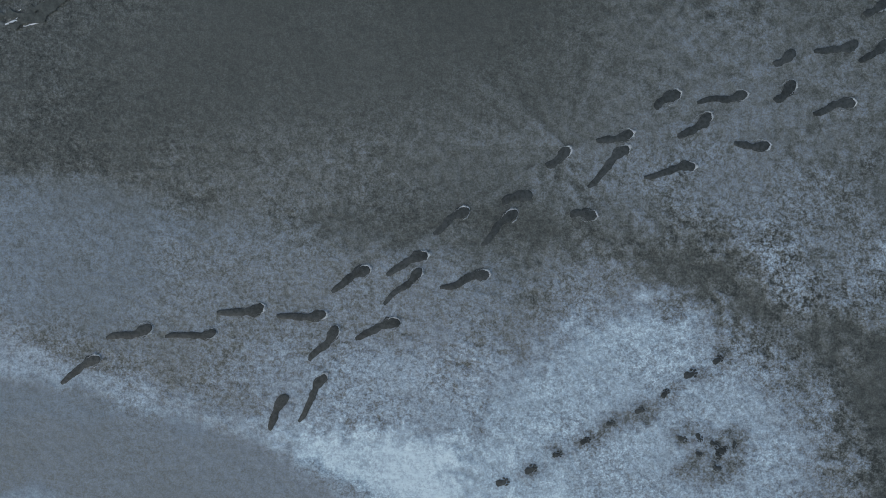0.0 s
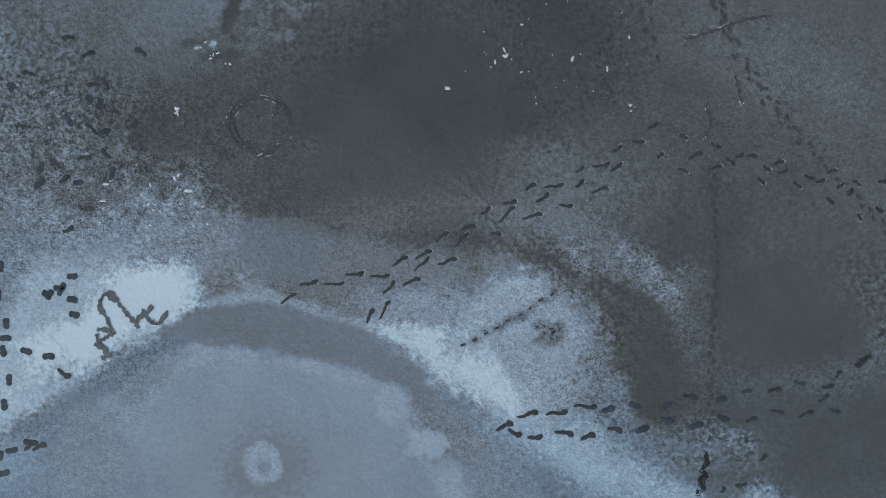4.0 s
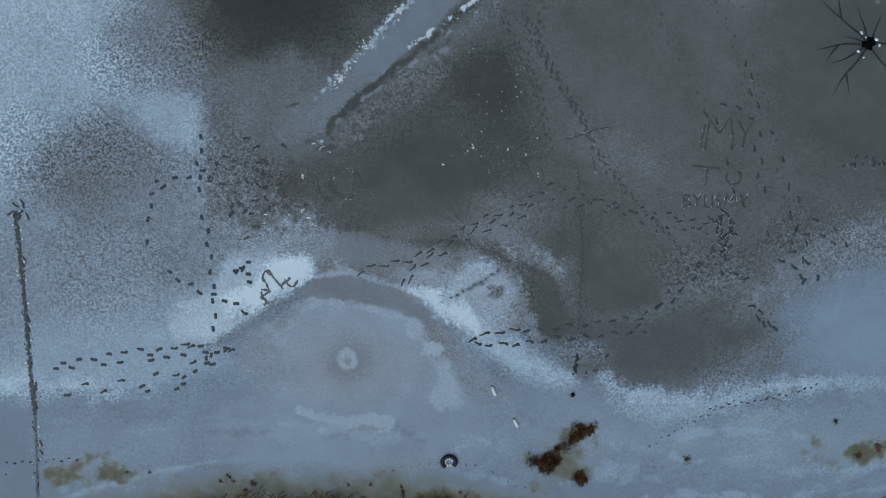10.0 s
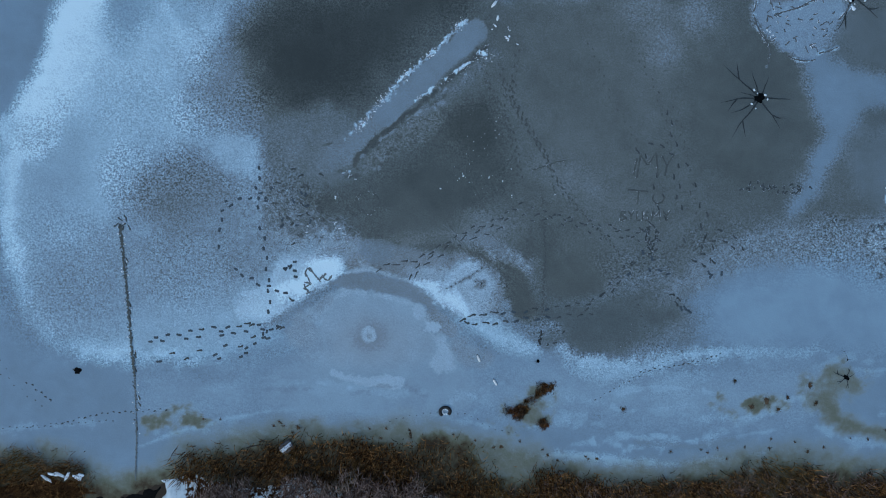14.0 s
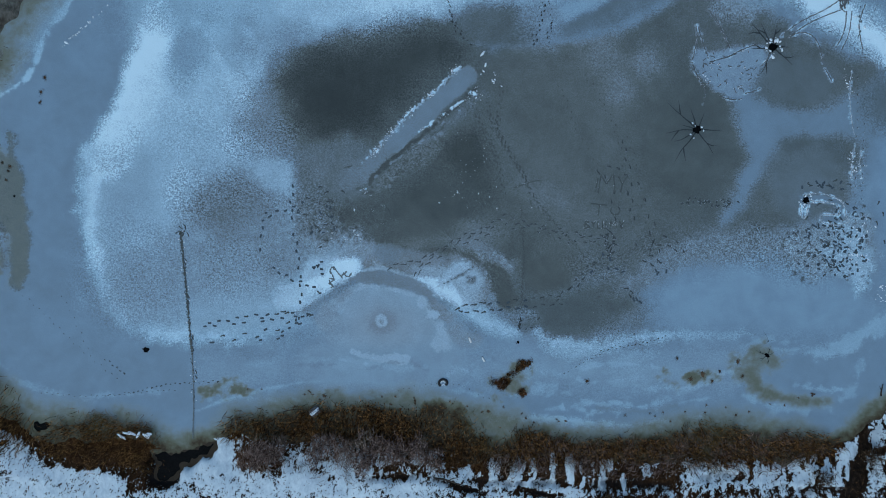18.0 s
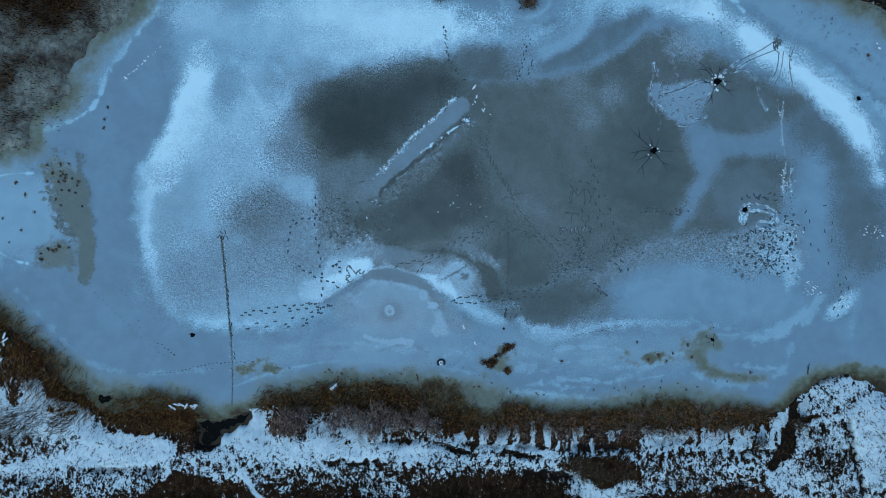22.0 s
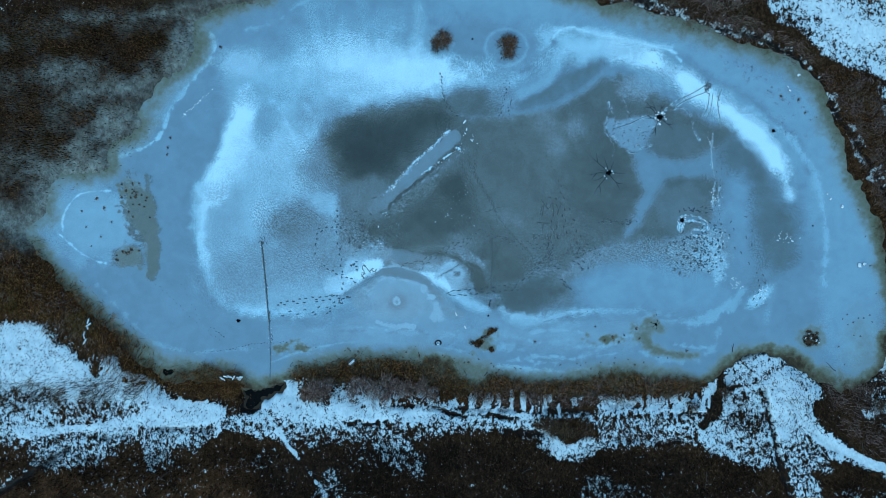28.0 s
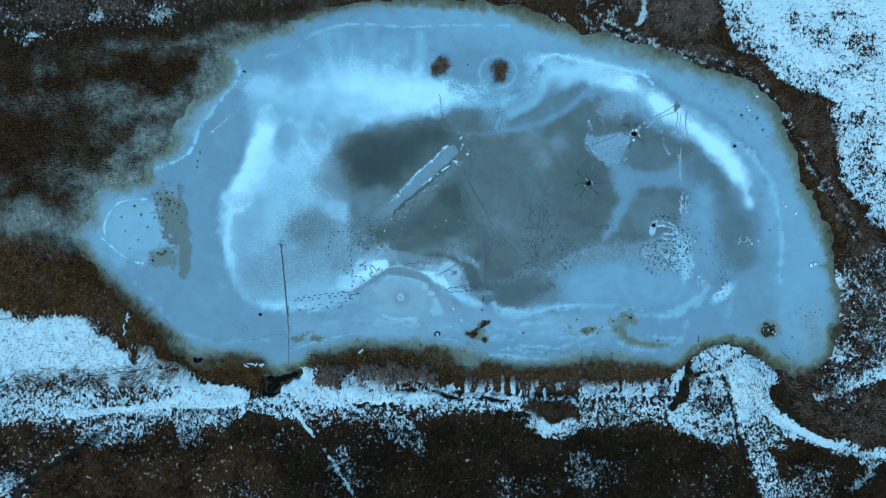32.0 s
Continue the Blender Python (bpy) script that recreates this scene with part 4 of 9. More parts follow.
# the western bay: a thin white arc and grey mats of weed
ice.band(T31, [(244, 351), (216, 351), (191, 356), (172, 380), (165, 400), (168, 415)], [0.8, 1.0, 1.2, 1.4, 1.2, 0.6], soft=0.1, wob=0.12, size=0.6, frost=0.88)
ice.band(T31, [(163, 422), (178, 436), (198, 453), (225, 466), (236, 468)], [1.0, 2.2, 1.6, 1.0, 1.5], soft=0.1, wob=0.18, size=0.6, frost=0.9)
ice.area(T31, [(283, 345), (297, 345), (300, 356), (316, 361), (319, 415), (327, 468), (312, 492), (305, 482), (309, 441), (288, 410), (276, 391), (272, 360)], soft=0.15, wob=0.3, size=0.8, frost=0.2, grain=0.15, cold=0.3, algae=0.2, amount=0.9)
for k in range(60):
    x, y = (rub.gauss(267, 10), rub.gauss(352, 16)) if k % 2 else (rub.gauss(272, 12), rub.gauss(458, 9))
    ice.blob(T31, x, y, rub.uniform(1.2, 4.5), rub.uniform(1.2, 4), rub.uniform(0, 180), soft=0.08, wob=0.16, size=0.5, frost=0.3, algae=rub.uniform(0.25, 0.5), amount=rub.uniform(0.5, 0.95))
ice.blob(T31, 276, 462, 17, 11, 0, soft=0.25, wob=0.4, size=0.9, frost=0.26, cold=0.3, algae=0.22, amount=0.8)
# trampled white frost below the hook
ice.area(T19, [(1445, 400), (1500, 395), (1503, 480), (1500, 512), (1450, 490), (1425, 440)], soft=0.5, wob=0.7, size=1.0, frost=0.74, grain=0.7, cold=0.6, amount=0.8)
ice.band(T19, [(1482, 320), (1488, 360), (1496, 400)], [10, 14, 10], soft=0.5, wob=0.5, size=0.8, frost=0.5, grain=0.6, amount=0.7)
for k in range(120):
    x, y = rub.uniform(1355, 1503), rub.uniform(330, 500)
    if x < 1400 and y < 400:
        continue
    ice.blob(T19, x, y, rub.uniform(0.9, 3.0), rub.uniform(0.8, 1.8), rub.uniform(0, 180), soft=0.06, wob=0.08, size=0.3, frost=rub.uniform(0.08, 0.22), amount=rub.uniform(0.6, 0.95))
# sweeps with crisp lower edges below the islets
ice.area(T31, [(790, 196), (830, 190), (870, 200), (874, 222), (850, 229), (812, 226), (792, 212)], soft=0.7, wob=0.3, frost=0.24, grain=0.25, cold=0.5, amount=0.75)
ice.area(T31, [(878, 214), (915, 205), (960, 180), (990, 155), (1040, 150), (1032, 164), (1005, 190), (960, 212), (915, 226), (885, 227)], soft=0.3, wob=0.2, frost=0.32, grain=0.1, cold=0.75, amount=0.85)
ice.band(T31, [(884, 226), (916, 224), (962, 209), (1004, 188), (1030, 164)], [1.5, 2.5, 2.5, 2, 1], soft=0.3, wob=0.15, frost=0.47, cold=0.8, amount=0.8)
ice.band(T31, [(885, 216), (930, 203), (962, 184), (985, 160)], [1.5, 2, 2, 1], soft=0.3, wob=0.2, frost=0.3, cold=0.7, amount=0.7)
ice.band(T31, [(880, 208), (925, 190), (955, 170), (968, 150)], [3, 5, 5, 3], soft=0.4, wob=0.4, size=0.8, frost=0.62, grain=0.3, amount=0.8)
ice.band(T31, [(905, 175), (935, 160), (950, 135), (965, 118)], [2, 5, 6, 3], soft=0.5, wob=0.3, frost=0.42, cold=0.9, amount=0.75)
ice.band(T31, [(955, 112), (965, 94), (990, 84), (1012, 92), (1035, 101), (1070, 103), (1110, 114), (1150, 124)], [0.8, 1.0, 0.8, 1, 1.2, 1.2, 1.0, 0.6], soft=0.1, wob=0.15, size=0.8, frost=0.92, amount=0.9)
ice.blob(T19, 865, 62, 58, 34, 4, soft=0.9, wob=0.3, frost=0.27, grain=0.3, cold=0.4, amount=0.8)
ice.blob(T19, 945, 55, 30, 44, 20, soft=1.1, wob=0.5, size=1.2, frost=0.5, grain=0.5, cold=0.6, amount=0.75)
ice.band(T19, [(806, 84), (840, 97), (890, 101), (940, 97), (1000, 88), (1060, 64)], [0.6, 1.2, 1.5, 2.0, 2.4, 2.0], soft=0.25, wob=0.12, frost=0.42, grain=0.3, cold=0.7, amount=0.6)
ice.blob(T31, 1010, 125, 60, 18, 10, soft=1.0, wob=0.6, frost=0.9, grain=0.1, amount=0.6)
ice.area(T7, [(735, 548), (790, 540), (850, 490), (890, 480), (940, 520), (960, 570), (930, 610), (880, 625), (850, 630), (800, 600)], soft=0.35, wob=0.3, size=0.7, frost=0.7, grain=0.6, cold=0.3, amount=0.75)
ice.area(T7, [(728, 538), (800, 545), (840, 580), (850, 622), (815, 615), (780, 580)], soft=0.15, wob=0.25, size=0.5, frost=0.94, grain=0.3, cold=0.3, amount=0.85)
ice.band(T7, [(870, 635), (940, 680), (1000, 715), (1080, 740)], [14, 26, 24, 10], soft=0.5, wob=0.3, frost=0.78, grain=0.5, amount=0.8)
ice.area(T7, [(250, 800), (360, 770), (480, 805), (700, 815), (800, 770), (880, 800), (900, 870), (860, 960), (250, 960)], soft=0.6, wob=0.3, frost=0.56, grain=0.05, cold=0.6, amount=0.9)
ice.blob(T7, 365, 700, 50, 90, 20, soft=0.6, wob=0.4, size=0.8, frost=0.52, grain=0.25, cold=0.45, amount=0.8)
ice.area(T7, [(438, 810), (470, 808), (505, 822), (560, 832), (620, 822), (668, 826), (675, 850), (655, 868), (600, 862), (560, 862), (500, 845), (455, 828)], soft=0.06, wob=0.16, size=0.4, frost=0.7, grain=0.25, cold=0.3)
ice.band(T7, [(735, 640), (752, 690), (790, 720), (815, 770), (840, 815)], [5, 9, 7, 9, 4], soft=0.1, wob=0.28, size=0.4, frost=0.68, grain=0.35, cold=0.15, amount=0.75)
ice.area(T7, [(235, 70), (300, 0), (470, -20), (490, 110), (430, 205), (300, 185), (245, 140)], soft=0.6, wob=0.35, size=0.9, frost=0.31, grain=0.5, cold=0.25, amount=0.8)
ice.area(FOOT, [(430, 640), (560, 600), (700, 620), (800, 690), (820, 770), (640, 780), (500, 740)], soft=0.3, wob=0.25, size=0.5, frost=0.6, grain=0.6, cold=0.2, amount=0.7)
ice.blob(T13, 85, 530, 95, 75, 0, soft=1.5, wob=0.6, frost=0.5, grain=0.3, cold=0.5, knobs=0.5, amount=0.8)
ice.blob(T3, 965, 600, 105, 70, 20, soft=0.3, wob=0.25, size=0.5, frost=0.66, grain=0.6, cold=0.25, amount=0.7)
ice.area(T3, [(690, 608), (760, 596), (850, 630), (925, 710), (945, 790), (885, 765), (800, 690)], soft=0.16, wob=0.22, size=0.45, frost=0.98, grain=0.35, cold=0.35, amount=0.85)
# pale marbling in the smooth ice along the southern shore
marble = random.Random(41)
for k in range(64):
    x = marble.uniform(470, 1330)
    y = marble.uniform(596, 662) if x < 1200 else marble.uniform(560, 640)
    long, rise_y = marble.uniform(8, 46), marble.uniform(-8, 8)
    half = [marble.uniform(0.3, 1.2), marble.uniform(0.8, 3.6), marble.uniform(0.3, 1.5)]
    ice.band(T24, [(x - long, y + rise_y), (x, y), (x + long * 0.9, y + rise_y * marble.uniform(-1, 1))], half, soft=marble.choice((0.08, 0.12, 0.3)), wob=0.34, size=marble.choice((0.5, 0.9)), frost=marble.choice((0.64, 0.68, 0.6, 0.47)), grain=0.1, amount=marble.uniform(0.4, 0.8))
# the dome's ragged pale rim
ice.area(T7, [(455, 545), (500, 530), (560, 520), (640, 520), (720, 545), (760, 578), (768, 612), (735, 598), (690, 588), (620, 566), (545, 552), (490, 556)], soft=0.07, wob=0.14, size=0.35, frost=0.41, grain=0.2, cold=0.25, amount=0.8)
ice.band(T7, [(405, 634), (440, 600), (470, 570), (510, 564), (570, 569), (630, 581), (690, 602)], [6, 8, 7, 6, 5, 7, 6], soft=0.06, wob=0.22, size=0.3, frost=0.69, grain=0.35, cold=0.25, amount=0.85)
ice.area(T7, [(704, 606), (735, 600), (738, 638), (716, 652), (698, 640)], soft=0.05, wob=0.16, size=0.3, frost=0.7, grain=0.3, cold=0.2)
ice.area(T7, [(742, 612), (800, 636), (852, 668), (838, 704), (792, 694), (760, 660), (745, 640)], soft=0.15, wob=0.2, size=0.35, frost=0.47, grain=0.6, cold=0.1, amount=0.85)
ice.area(T7, [(740, 656), (784, 660), (788, 684), (764, 694), (742, 680)], soft=0.05, wob=0.18, size=0.3, frost=0.74, grain=0.25, cold=0.2)
ice.area(T7, [(776, 700), (801, 704), (800, 730), (824, 750), (816, 772), (840, 796), (818, 816), (770, 812), (752, 782), (778, 748)], soft=0.12, wob=0.24, size=0.35, frost=0.69, grain=0.3, cold=0.25)
ice.area(T7, [(835, 700), (900, 730), (960, 755), (950, 790), (880, 800), (832, 770), (820, 730)], soft=0.3, wob=0.25, size=0.5, frost=0.5, grain=0.5, cold=0.2, amount=0.8)
ice.area(T7, [(300, 660), (370, 610), (430, 570), (450, 590), (400, 650), (390, 720), (330, 740)], soft=0.25, wob=0.3, size=0.4, frost=0.54, grain=0.5, cold=0.2, amount=0.8)
ice.blob(T7, 405, 640, 26, 22, 0, soft=0.2, wob=0.3, size=0.4, frost=0.66, grain=0.3, amount=0.8)
ice.blob(T7, 410, 850, 14, 5, 0, soft=0.08, wob=0.15, size=0.4, frost=0.7, amount=0.8)
ice.blob(T7, 505, 862, 8, 6, 0, soft=0.06, wob=0.12, size=0.3, frost=0.74, amount=0.8)
# the lane's ragged groove and the churned ice beside it
ice.area(T7, [(548, 150), (600, 98), (660, 48), (720, 4), (800, -10), (800, 50), (730, 100), (640, 140), (570, 185)], soft=0.35, wob=0.3, size=0.6, frost=0.3, grain=0.3, cold=0.1, knobs=0.4, amount=0.8)
ice.area(T7, [(395, 110), (470, 90), (520, 120), (510, 170), (450, 190), (400, 180)], soft=0.4, wob=0.35, size=0.6, frost=0.38, grain=0.3, cold=0.35, amount=0.8)
ice.band(T7, [(715, -8), (668, 10), (648, 38), (622, 55), (592, 76), (570, 100), (545, 121), (526, 140), (520, 168)], [5, 5.5, 4.5, 5, 5, 6, 4.5, 5, 7], soft=0.04, wob=0.09, size=0.25, frost=0.12, grain=0.15, cold=0.1, curve=1)
ice.band(T7, [(722, 0), (690, 22), (655, 44), (640, 60), (608, 82), (598, 90)], [2.5, 2, 1.5, 3, 4.5, 2], soft=0.06, wob=0.14, size=0.25, frost=0.5, grain=0.3, amount=0.8, curve=1)
for x, y, rx, ry in ((562, 12, 4, 9), (566, 0, 5, 4), (538, 30, 5, 3), (522, 42, 4.5, 9), (509, 66, 6, 5), (490, 88, 3, 4), (484, 190, 4, 2.5), (504, 185, 3, 2.5)):
    ice.blob(T7, x, y, rx, ry, 20, soft=0.05, wob=0.06, size=0.2, frost=0.86, grain=0.2, amount=0.9)
for k in range(46):
    u, v = rub.random(), abs(rub.gauss(0, 1))
    ice.blob(T7, 545 + 190 * u + 22 * v, 150 - 140 * u + 20 * v, rub.uniform(3, 9), rub.uniform(2, 5), rub.uniform(-50, 20), soft=0.06, wob=0.1, size=0.25, frost=rub.choice((0.1, 0.13, 0.16, 0.42)), grain=0.2, amount=rub.uniform(0.5, 0.9))
for x, y, rx, ry in ((490, 182, 14, 3), (440, 100, 10, 3), (515, 200, 20, 5), (545, 182, 10, 4), (580, 150, 9, 4)):
    ice.blob(T7, x, y, rx, ry, 10, soft=0.06, wob=0.08, size=0.2, frost=0.12, grain=0.2, amount=0.8)
ice.area(T7, [(600, 320), (680, 290), (784, 290), (860, 320), (800, 385), (680, 395), (600, 370)], soft=1.3, wob=0.4, frost=0.18, grain=0.15, cold=0.1, amount=0.45)
ice.area(FOOT, [(780, 800), (860, 780), (960, 790), (1010, 850), (980, 930), (820, 930)], soft=0.3, wob=0.25, size=0.4, frost=0.72, grain=0.5, cold=0.3, amount=0.8)
# dull hollows under the round prints where the walk starts
for x, y, r in ((937, 832, 16), (980, 798, 15), (1037, 780, 19), (1083, 748, 22), (1140, 733, 24), (1187, 690, 20), (1238, 660, 18), (1283, 628, 18), (1330, 590, 22), (1185, 548, 20), (1218, 768, 26), (1272, 815, 46), (1215, 830, 14), (1495, 400, 18), (1510, 345, 16), (1540, 290, 16), (1448, 452, 16), (1445, 398, 12), (948, 522, 14), (1300, 775, 18)):
    ice.blob(FOOT, x, y, r * 1.25, r, 20, soft=0.07, wob=0.05, size=0.2, frost=0.28, grain=0.7, amount=0.75)
# broken white frost along the drawn lines
ice.area(T19, [(1386, 352), (1427, 350), (1455, 358), (1463, 372), (1460, 388), (1445, 398), (1424, 394), (1425, 388), (1450, 382), (1447, 368), (1400, 362), (1398, 388), (1389, 384)], soft=0.12, wob=0.1, size=0.5, frost=0.42, grain=0.05, cold=0.8, curve=0)
for lines, half, amount in ((HOOK, 0.9, 1.0), (LOOPS, 0.4, 0.75), (SCRIBBLE, 0.4, 0.6), (RUNS, 0.5, 0.75)):
    for pts in lines:
        ice.band(T19, pts, half, soft=0.06, wob=0.22, size=0.4, frost=0.92, grain=0.3, curve=2, amount=amount)
ice_sdf = shore_distance(ice.x, ice.y)
belt = 0.85 + 0.4 * step_between(-5, -10, ice.y) + 0.95 * step_between(2, 12, ice.x) * step_between(-8, 4, ice.y) + 0.55 * step_between(-16, -24, ice.x)
murk = step_between(-1.5, 0.55, (ice_sdf - 0.2 + 0.55 * fbm(ice.x, ice.y, 2.5, 91) + 0.3 * fbm(ice.x, ice.y, 0.7, 94)) / belt) * (0.8 + 0.3 * fbm(ice.x, ice.y, 5.0, 92))
murk *= np.where(ice.y > -9, 0.72, 1.0) - 0.14 * step_between(0, -16, ice.x) * step_between(-4, 4, ice.y)
ice.fields["algae"] = np.maximum(ice.fields["algae"], np.clip(murk, 0, 0.92))
ice_low = np.minimum(np.minimum(ice_sdf[:-1, :-1], ice_sdf[1:, :-1]), np.minimum(ice_sdf[:-1, 1:], ice_sdf[1:, 1:]))
pond = grid_object("frozen_pond", ice, 0.002 * fbm(ice.x, ice.y, 0.6, 5, 3), ice_low < 3.2, ICE)
tagged(pond, "frozen pond with white frost over dark ice", "ice", kind="structure")

# ---- the ground: one sheet, under the pond and out to the horizon ----
FAR = [66, 72, 80, 90, 105, 125, 150, 200, 300, 500, 900, 1600, 2600]
land = Plan(axis(0.2, 0.2, 60.0, 0.19, FAR), axis(0.2, 0.2, 36.0, 0.19, [38, 42, 48] + FAR), snow=0.05, warm=0.3, wet=0.0, lump=0.25, pale=0.0)
# snow south of the pond: a trodden way with broken edges
land.area(WIDE, [(-400, 560), (20, 545), (60, 570), (130, 548), (185, 570), (235, 612), (265, 612), (290, 645), (335, 655), (440, 690), (500, 660), (560, 648), (575, 690),
                 (700, 690), (820, 690), (900, 695), (1000, 700), (1190, 690), (1230, 612), (1290, 600), (1370, 650), (1370, 720), (1250, 770), (1180, 752), (950, 745),
                 (700, 722), (540, 745), (480, 722), (300, 745), (250, 785), (150, 752), (-400, 745)], soft=1.6, wob=1.2, size=3, snow=0.47, lump=0.45)
land.area(WIDE, [(880, 705), (1000, 698), (1195, 695), (1215, 765), (1050, 748), (940, 740)], soft=0.8, wob=0.8, size=2, snow=0.36, lump=0.42, warm=0.45)
land.area(WIDE, [(-400, 550), (12, 545), (47, 573), (87, 552), (145, 566), (178, 597), (233, 628), (260, 614), (287, 642), (337, 655), (343, 678), (407, 684), (440, 702), (419, 722), (349, 740), (262, 728), (200, 722), (120, 724), (-400, 715)],
          soft=0.5, wob=0.7, size=2, snow=0.84, lump=0.36)
land.area(WIDE, [(-400, 672), (60, 668), (130, 655), (230, 680), (320, 690), (300, 708), (180, 716), (-400, 705)], soft=1.0, wob=1.0, size=2, snow=0.5, lump=0.4, warm=0.4)
land.blob(WIDE, 110, 590, 50, 22, 20, soft=1.0, wob=0.5, snow=1.0, lump=0.05)
land.band(WIDE, [(470, 690), (520, 675), (545, 672)], [6, 16, 16], soft=0.5, wob=0.6, size=1.5, snow=0.95, lump=0.2)
land.band(WIDE, [(535, 690), (610, 704), (700, 706), (760, 704), (800, 712)], [16, 14, 12, 10, 4], soft=0.5, wob=0.6, size=1.5, snow=0.82, lump=0.34)
land.band(WIDE, [(150, 700), (300, 715), (440, 700), (560, 706), (700, 704), (860, 700), (1000, 712), (1120, 725)], [8, 9, 9, 10, 9, 6, 3, 1], soft=0.7, wob=0.6, snow=0.72, lump=0.32)
land.blob(WIDE, 600, 690, 80, 26, 0, soft=1.0, wob=0.8, snow=0.7, amount=0.7)
land.band(WIDE, [(560, 660), (620, 668), (700, 665), (780, 670)], 14, soft=0.8, wob=0.8, snow=0.5, warm=0.5, lump=0.4)
land.area(WIDE, [(800, 655), (1185, 655), (1190, 686), (1000, 690), (800, 690)], soft=0.5, wob=0.5, snow=0.16, lump=0.3, warm=0.45)
streaks = random.Random(3)
for k in range(56):
    x, long = 806 + 6.8 * k + streaks.uniform(-4, 4), streaks.uniform(14, 46)
    if 922 < x < 1032 and k % 3:
        continue
    slant = streaks.uniform(-8, 8)
    land.band(WIDE, [(x, 702), (x + slant * 0.3, 700 - long * 0.5), (x + slant, 700 - long)], [streaks.uniform(1.5, 4.5), streaks.uniform(1.2, 3), 0.4], soft=0.1, wob=0.36, size=0.36, snow=0.9, lump=0.32, amount=0.97)
land.blob(WIDE, 1062, 682, 30, 12, 0, soft=0.3, wob=0.6, snow=0.9, lump=0.25)
land.area(WIDE, [(915, 690), (1000, 684), (1045, 700), (1070, 716), (1010, 730), (940, 722)], soft=0.7, wob=0.8, size=1.5, snow=0.2, lump=0.4, warm=0.4, amount=0.9)
land.blob(WIDE, 675, 680, 14, 9, 0, soft=0.4, wob=0.3, snow=0.9)
land.band(WIDE, [(940, 745), (980, 765), (1020, 752), (1080, 735), (1200, 755)], [8, 13, 9, 5, 6], soft=0.7, wob=0.8, snow=0.54, lump=0.36)
land.band(WIDE, [(830, 705), (910, 715), (950, 745)], 7, soft=0.8, wob=0.7, snow=0.5, lump=0.4)
land.band(WIDE, [(1020, 725), (1130, 735), (1230, 750), (1300, 775)], 10, soft=0.9, wob=0.9, snow=0.46, lump=0.4)
# snowy spit in the south-east with its worn tracks
land.area(WIDE, [(1200, 650), (1240, 618), (1290, 606), (1350, 640), (1375, 700), (1400, 755), (1330, 760), (1250, 780), (1190, 740)], soft=0.6, wob=0.7, snow=0.48, lump=0.4)
land.band(WIDE, [(1290, 625), (1320, 680), (1350, 730), (1400, 765), (1470, 788), (1580, 805), (1900, 830)], [18, 17, 10, 4, 3, 4, 6], soft=0.6, wob=0.7, size=1.6, snow=0.8, lump=0.35)
land.blob(WIDE, 1250, 705, 34, 30, 0, soft=0.8, wob=0.7, snow=0.34, lump=0.4)
for k in range(9):
    a = radians(58 + 9.5 * k)
    land.band(WIDE, [(1278 + 22 * math.cos(a), 622 + 22 * math.sin(a)), (1278 + 95 * math.cos(a) - 6, 622 + (60 + 17 * (k % 3)) * math.sin(a))], [2.2, 3.4], soft=0.2, wob=0.35, size=0.7, snow=0.85, lump=0.3, curve=0, amount=0.9)
land.band(WIDE, [(1290, 690), (1298, 740), (1310, 790), (1340, 890)], [3, 3, 3, 4], soft=0.2, wob=0.2, snow=0.05, wet=0.4)
land.band(WIDE, [(1300, 750), (1325, 800), (1350, 890)], [5, 8, 14], soft=0.8, wob=0.8, snow=0.5, lump=0.5)
land.band(WIDE, [(1232, 640), (1215, 665), (1195, 715)], [6, 9, 8], soft=0.4, wob=0.4, snow=0.0, wet=0.25)
land.band(WIDE, [(1195, 650), (1235, 618), (1290, 603), (1340, 618), (1370, 642)], 3, soft=0.2, wob=0.3, snow=0.05, wet=0.8)
land.band(WIDE, [(1440, 703), (1490, 684), (1540, 662), (1600, 640)], [8, 13, 16, 16], soft=0.4, wob=0.6, snow=0.95, lump=0.24)
land.band(WIDE, [(1480, 790), (1530, 803), (1640, 800)], 13, soft=0.8, wob=0.9, snow=0.68, lump=0.34)
land.blob(WIDE, 1510, 850, 30, 12, 40, soft=0.6, wob=0.6, snow=0.75)
land.blob(WIDE, 1500, 590, 70, 150, 0, soft=2.5, wob=1.5, size=3, snow=0.3, lump=0.45, warm=0.15, amount=0.8)
land.area(T31, [(1262, 640), (1292, 612), (1330, 622), (1372, 655), (1392, 682), (1378, 705), (1366, 730), (1396, 764), (1440, 786), (1500, 796), (1470, 800), (1410, 782), (1350, 750), (1322, 720), (1306, 690)], soft=0.35, wob=0.45, size=1.2, snow=0.8, lump=0.33)
for off in (0, 7, 13):
    land.band(T31, [(1322 + off, 668), (1340 + off, 710), (1362 + off, 742 - off * 0.4), (1395 + off, 766 - off * 0.5), (1445, 786 - off * 0.4)], [0.5, 0.9, 1.0, 1.0, 0.6], soft=0.1, wob=0.12, size=0.6, snow=0.1, wet=0.15, amount=0.75)
land.blob(T31, 1372, 705, 18, 14, 30, soft=0.4, wob=0.5, snow=0.25, lump=0.4, amount=0.8)
land.area(T31, [(1236, 680), (1282, 676), (1300, 700), (1296, 734), (1250, 738), (1232, 710)], soft=0.6, wob=0.6, size=1.0, snow=0.33, lump=0.42, warm=0.15)
land.area(T31, [(1180, 745), (1240, 735), (1305, 742), (1320, 770), (1290, 800), (1240, 780)], soft=0.5, wob=0.6, size=1.0, snow=0.62, lump=0.36)
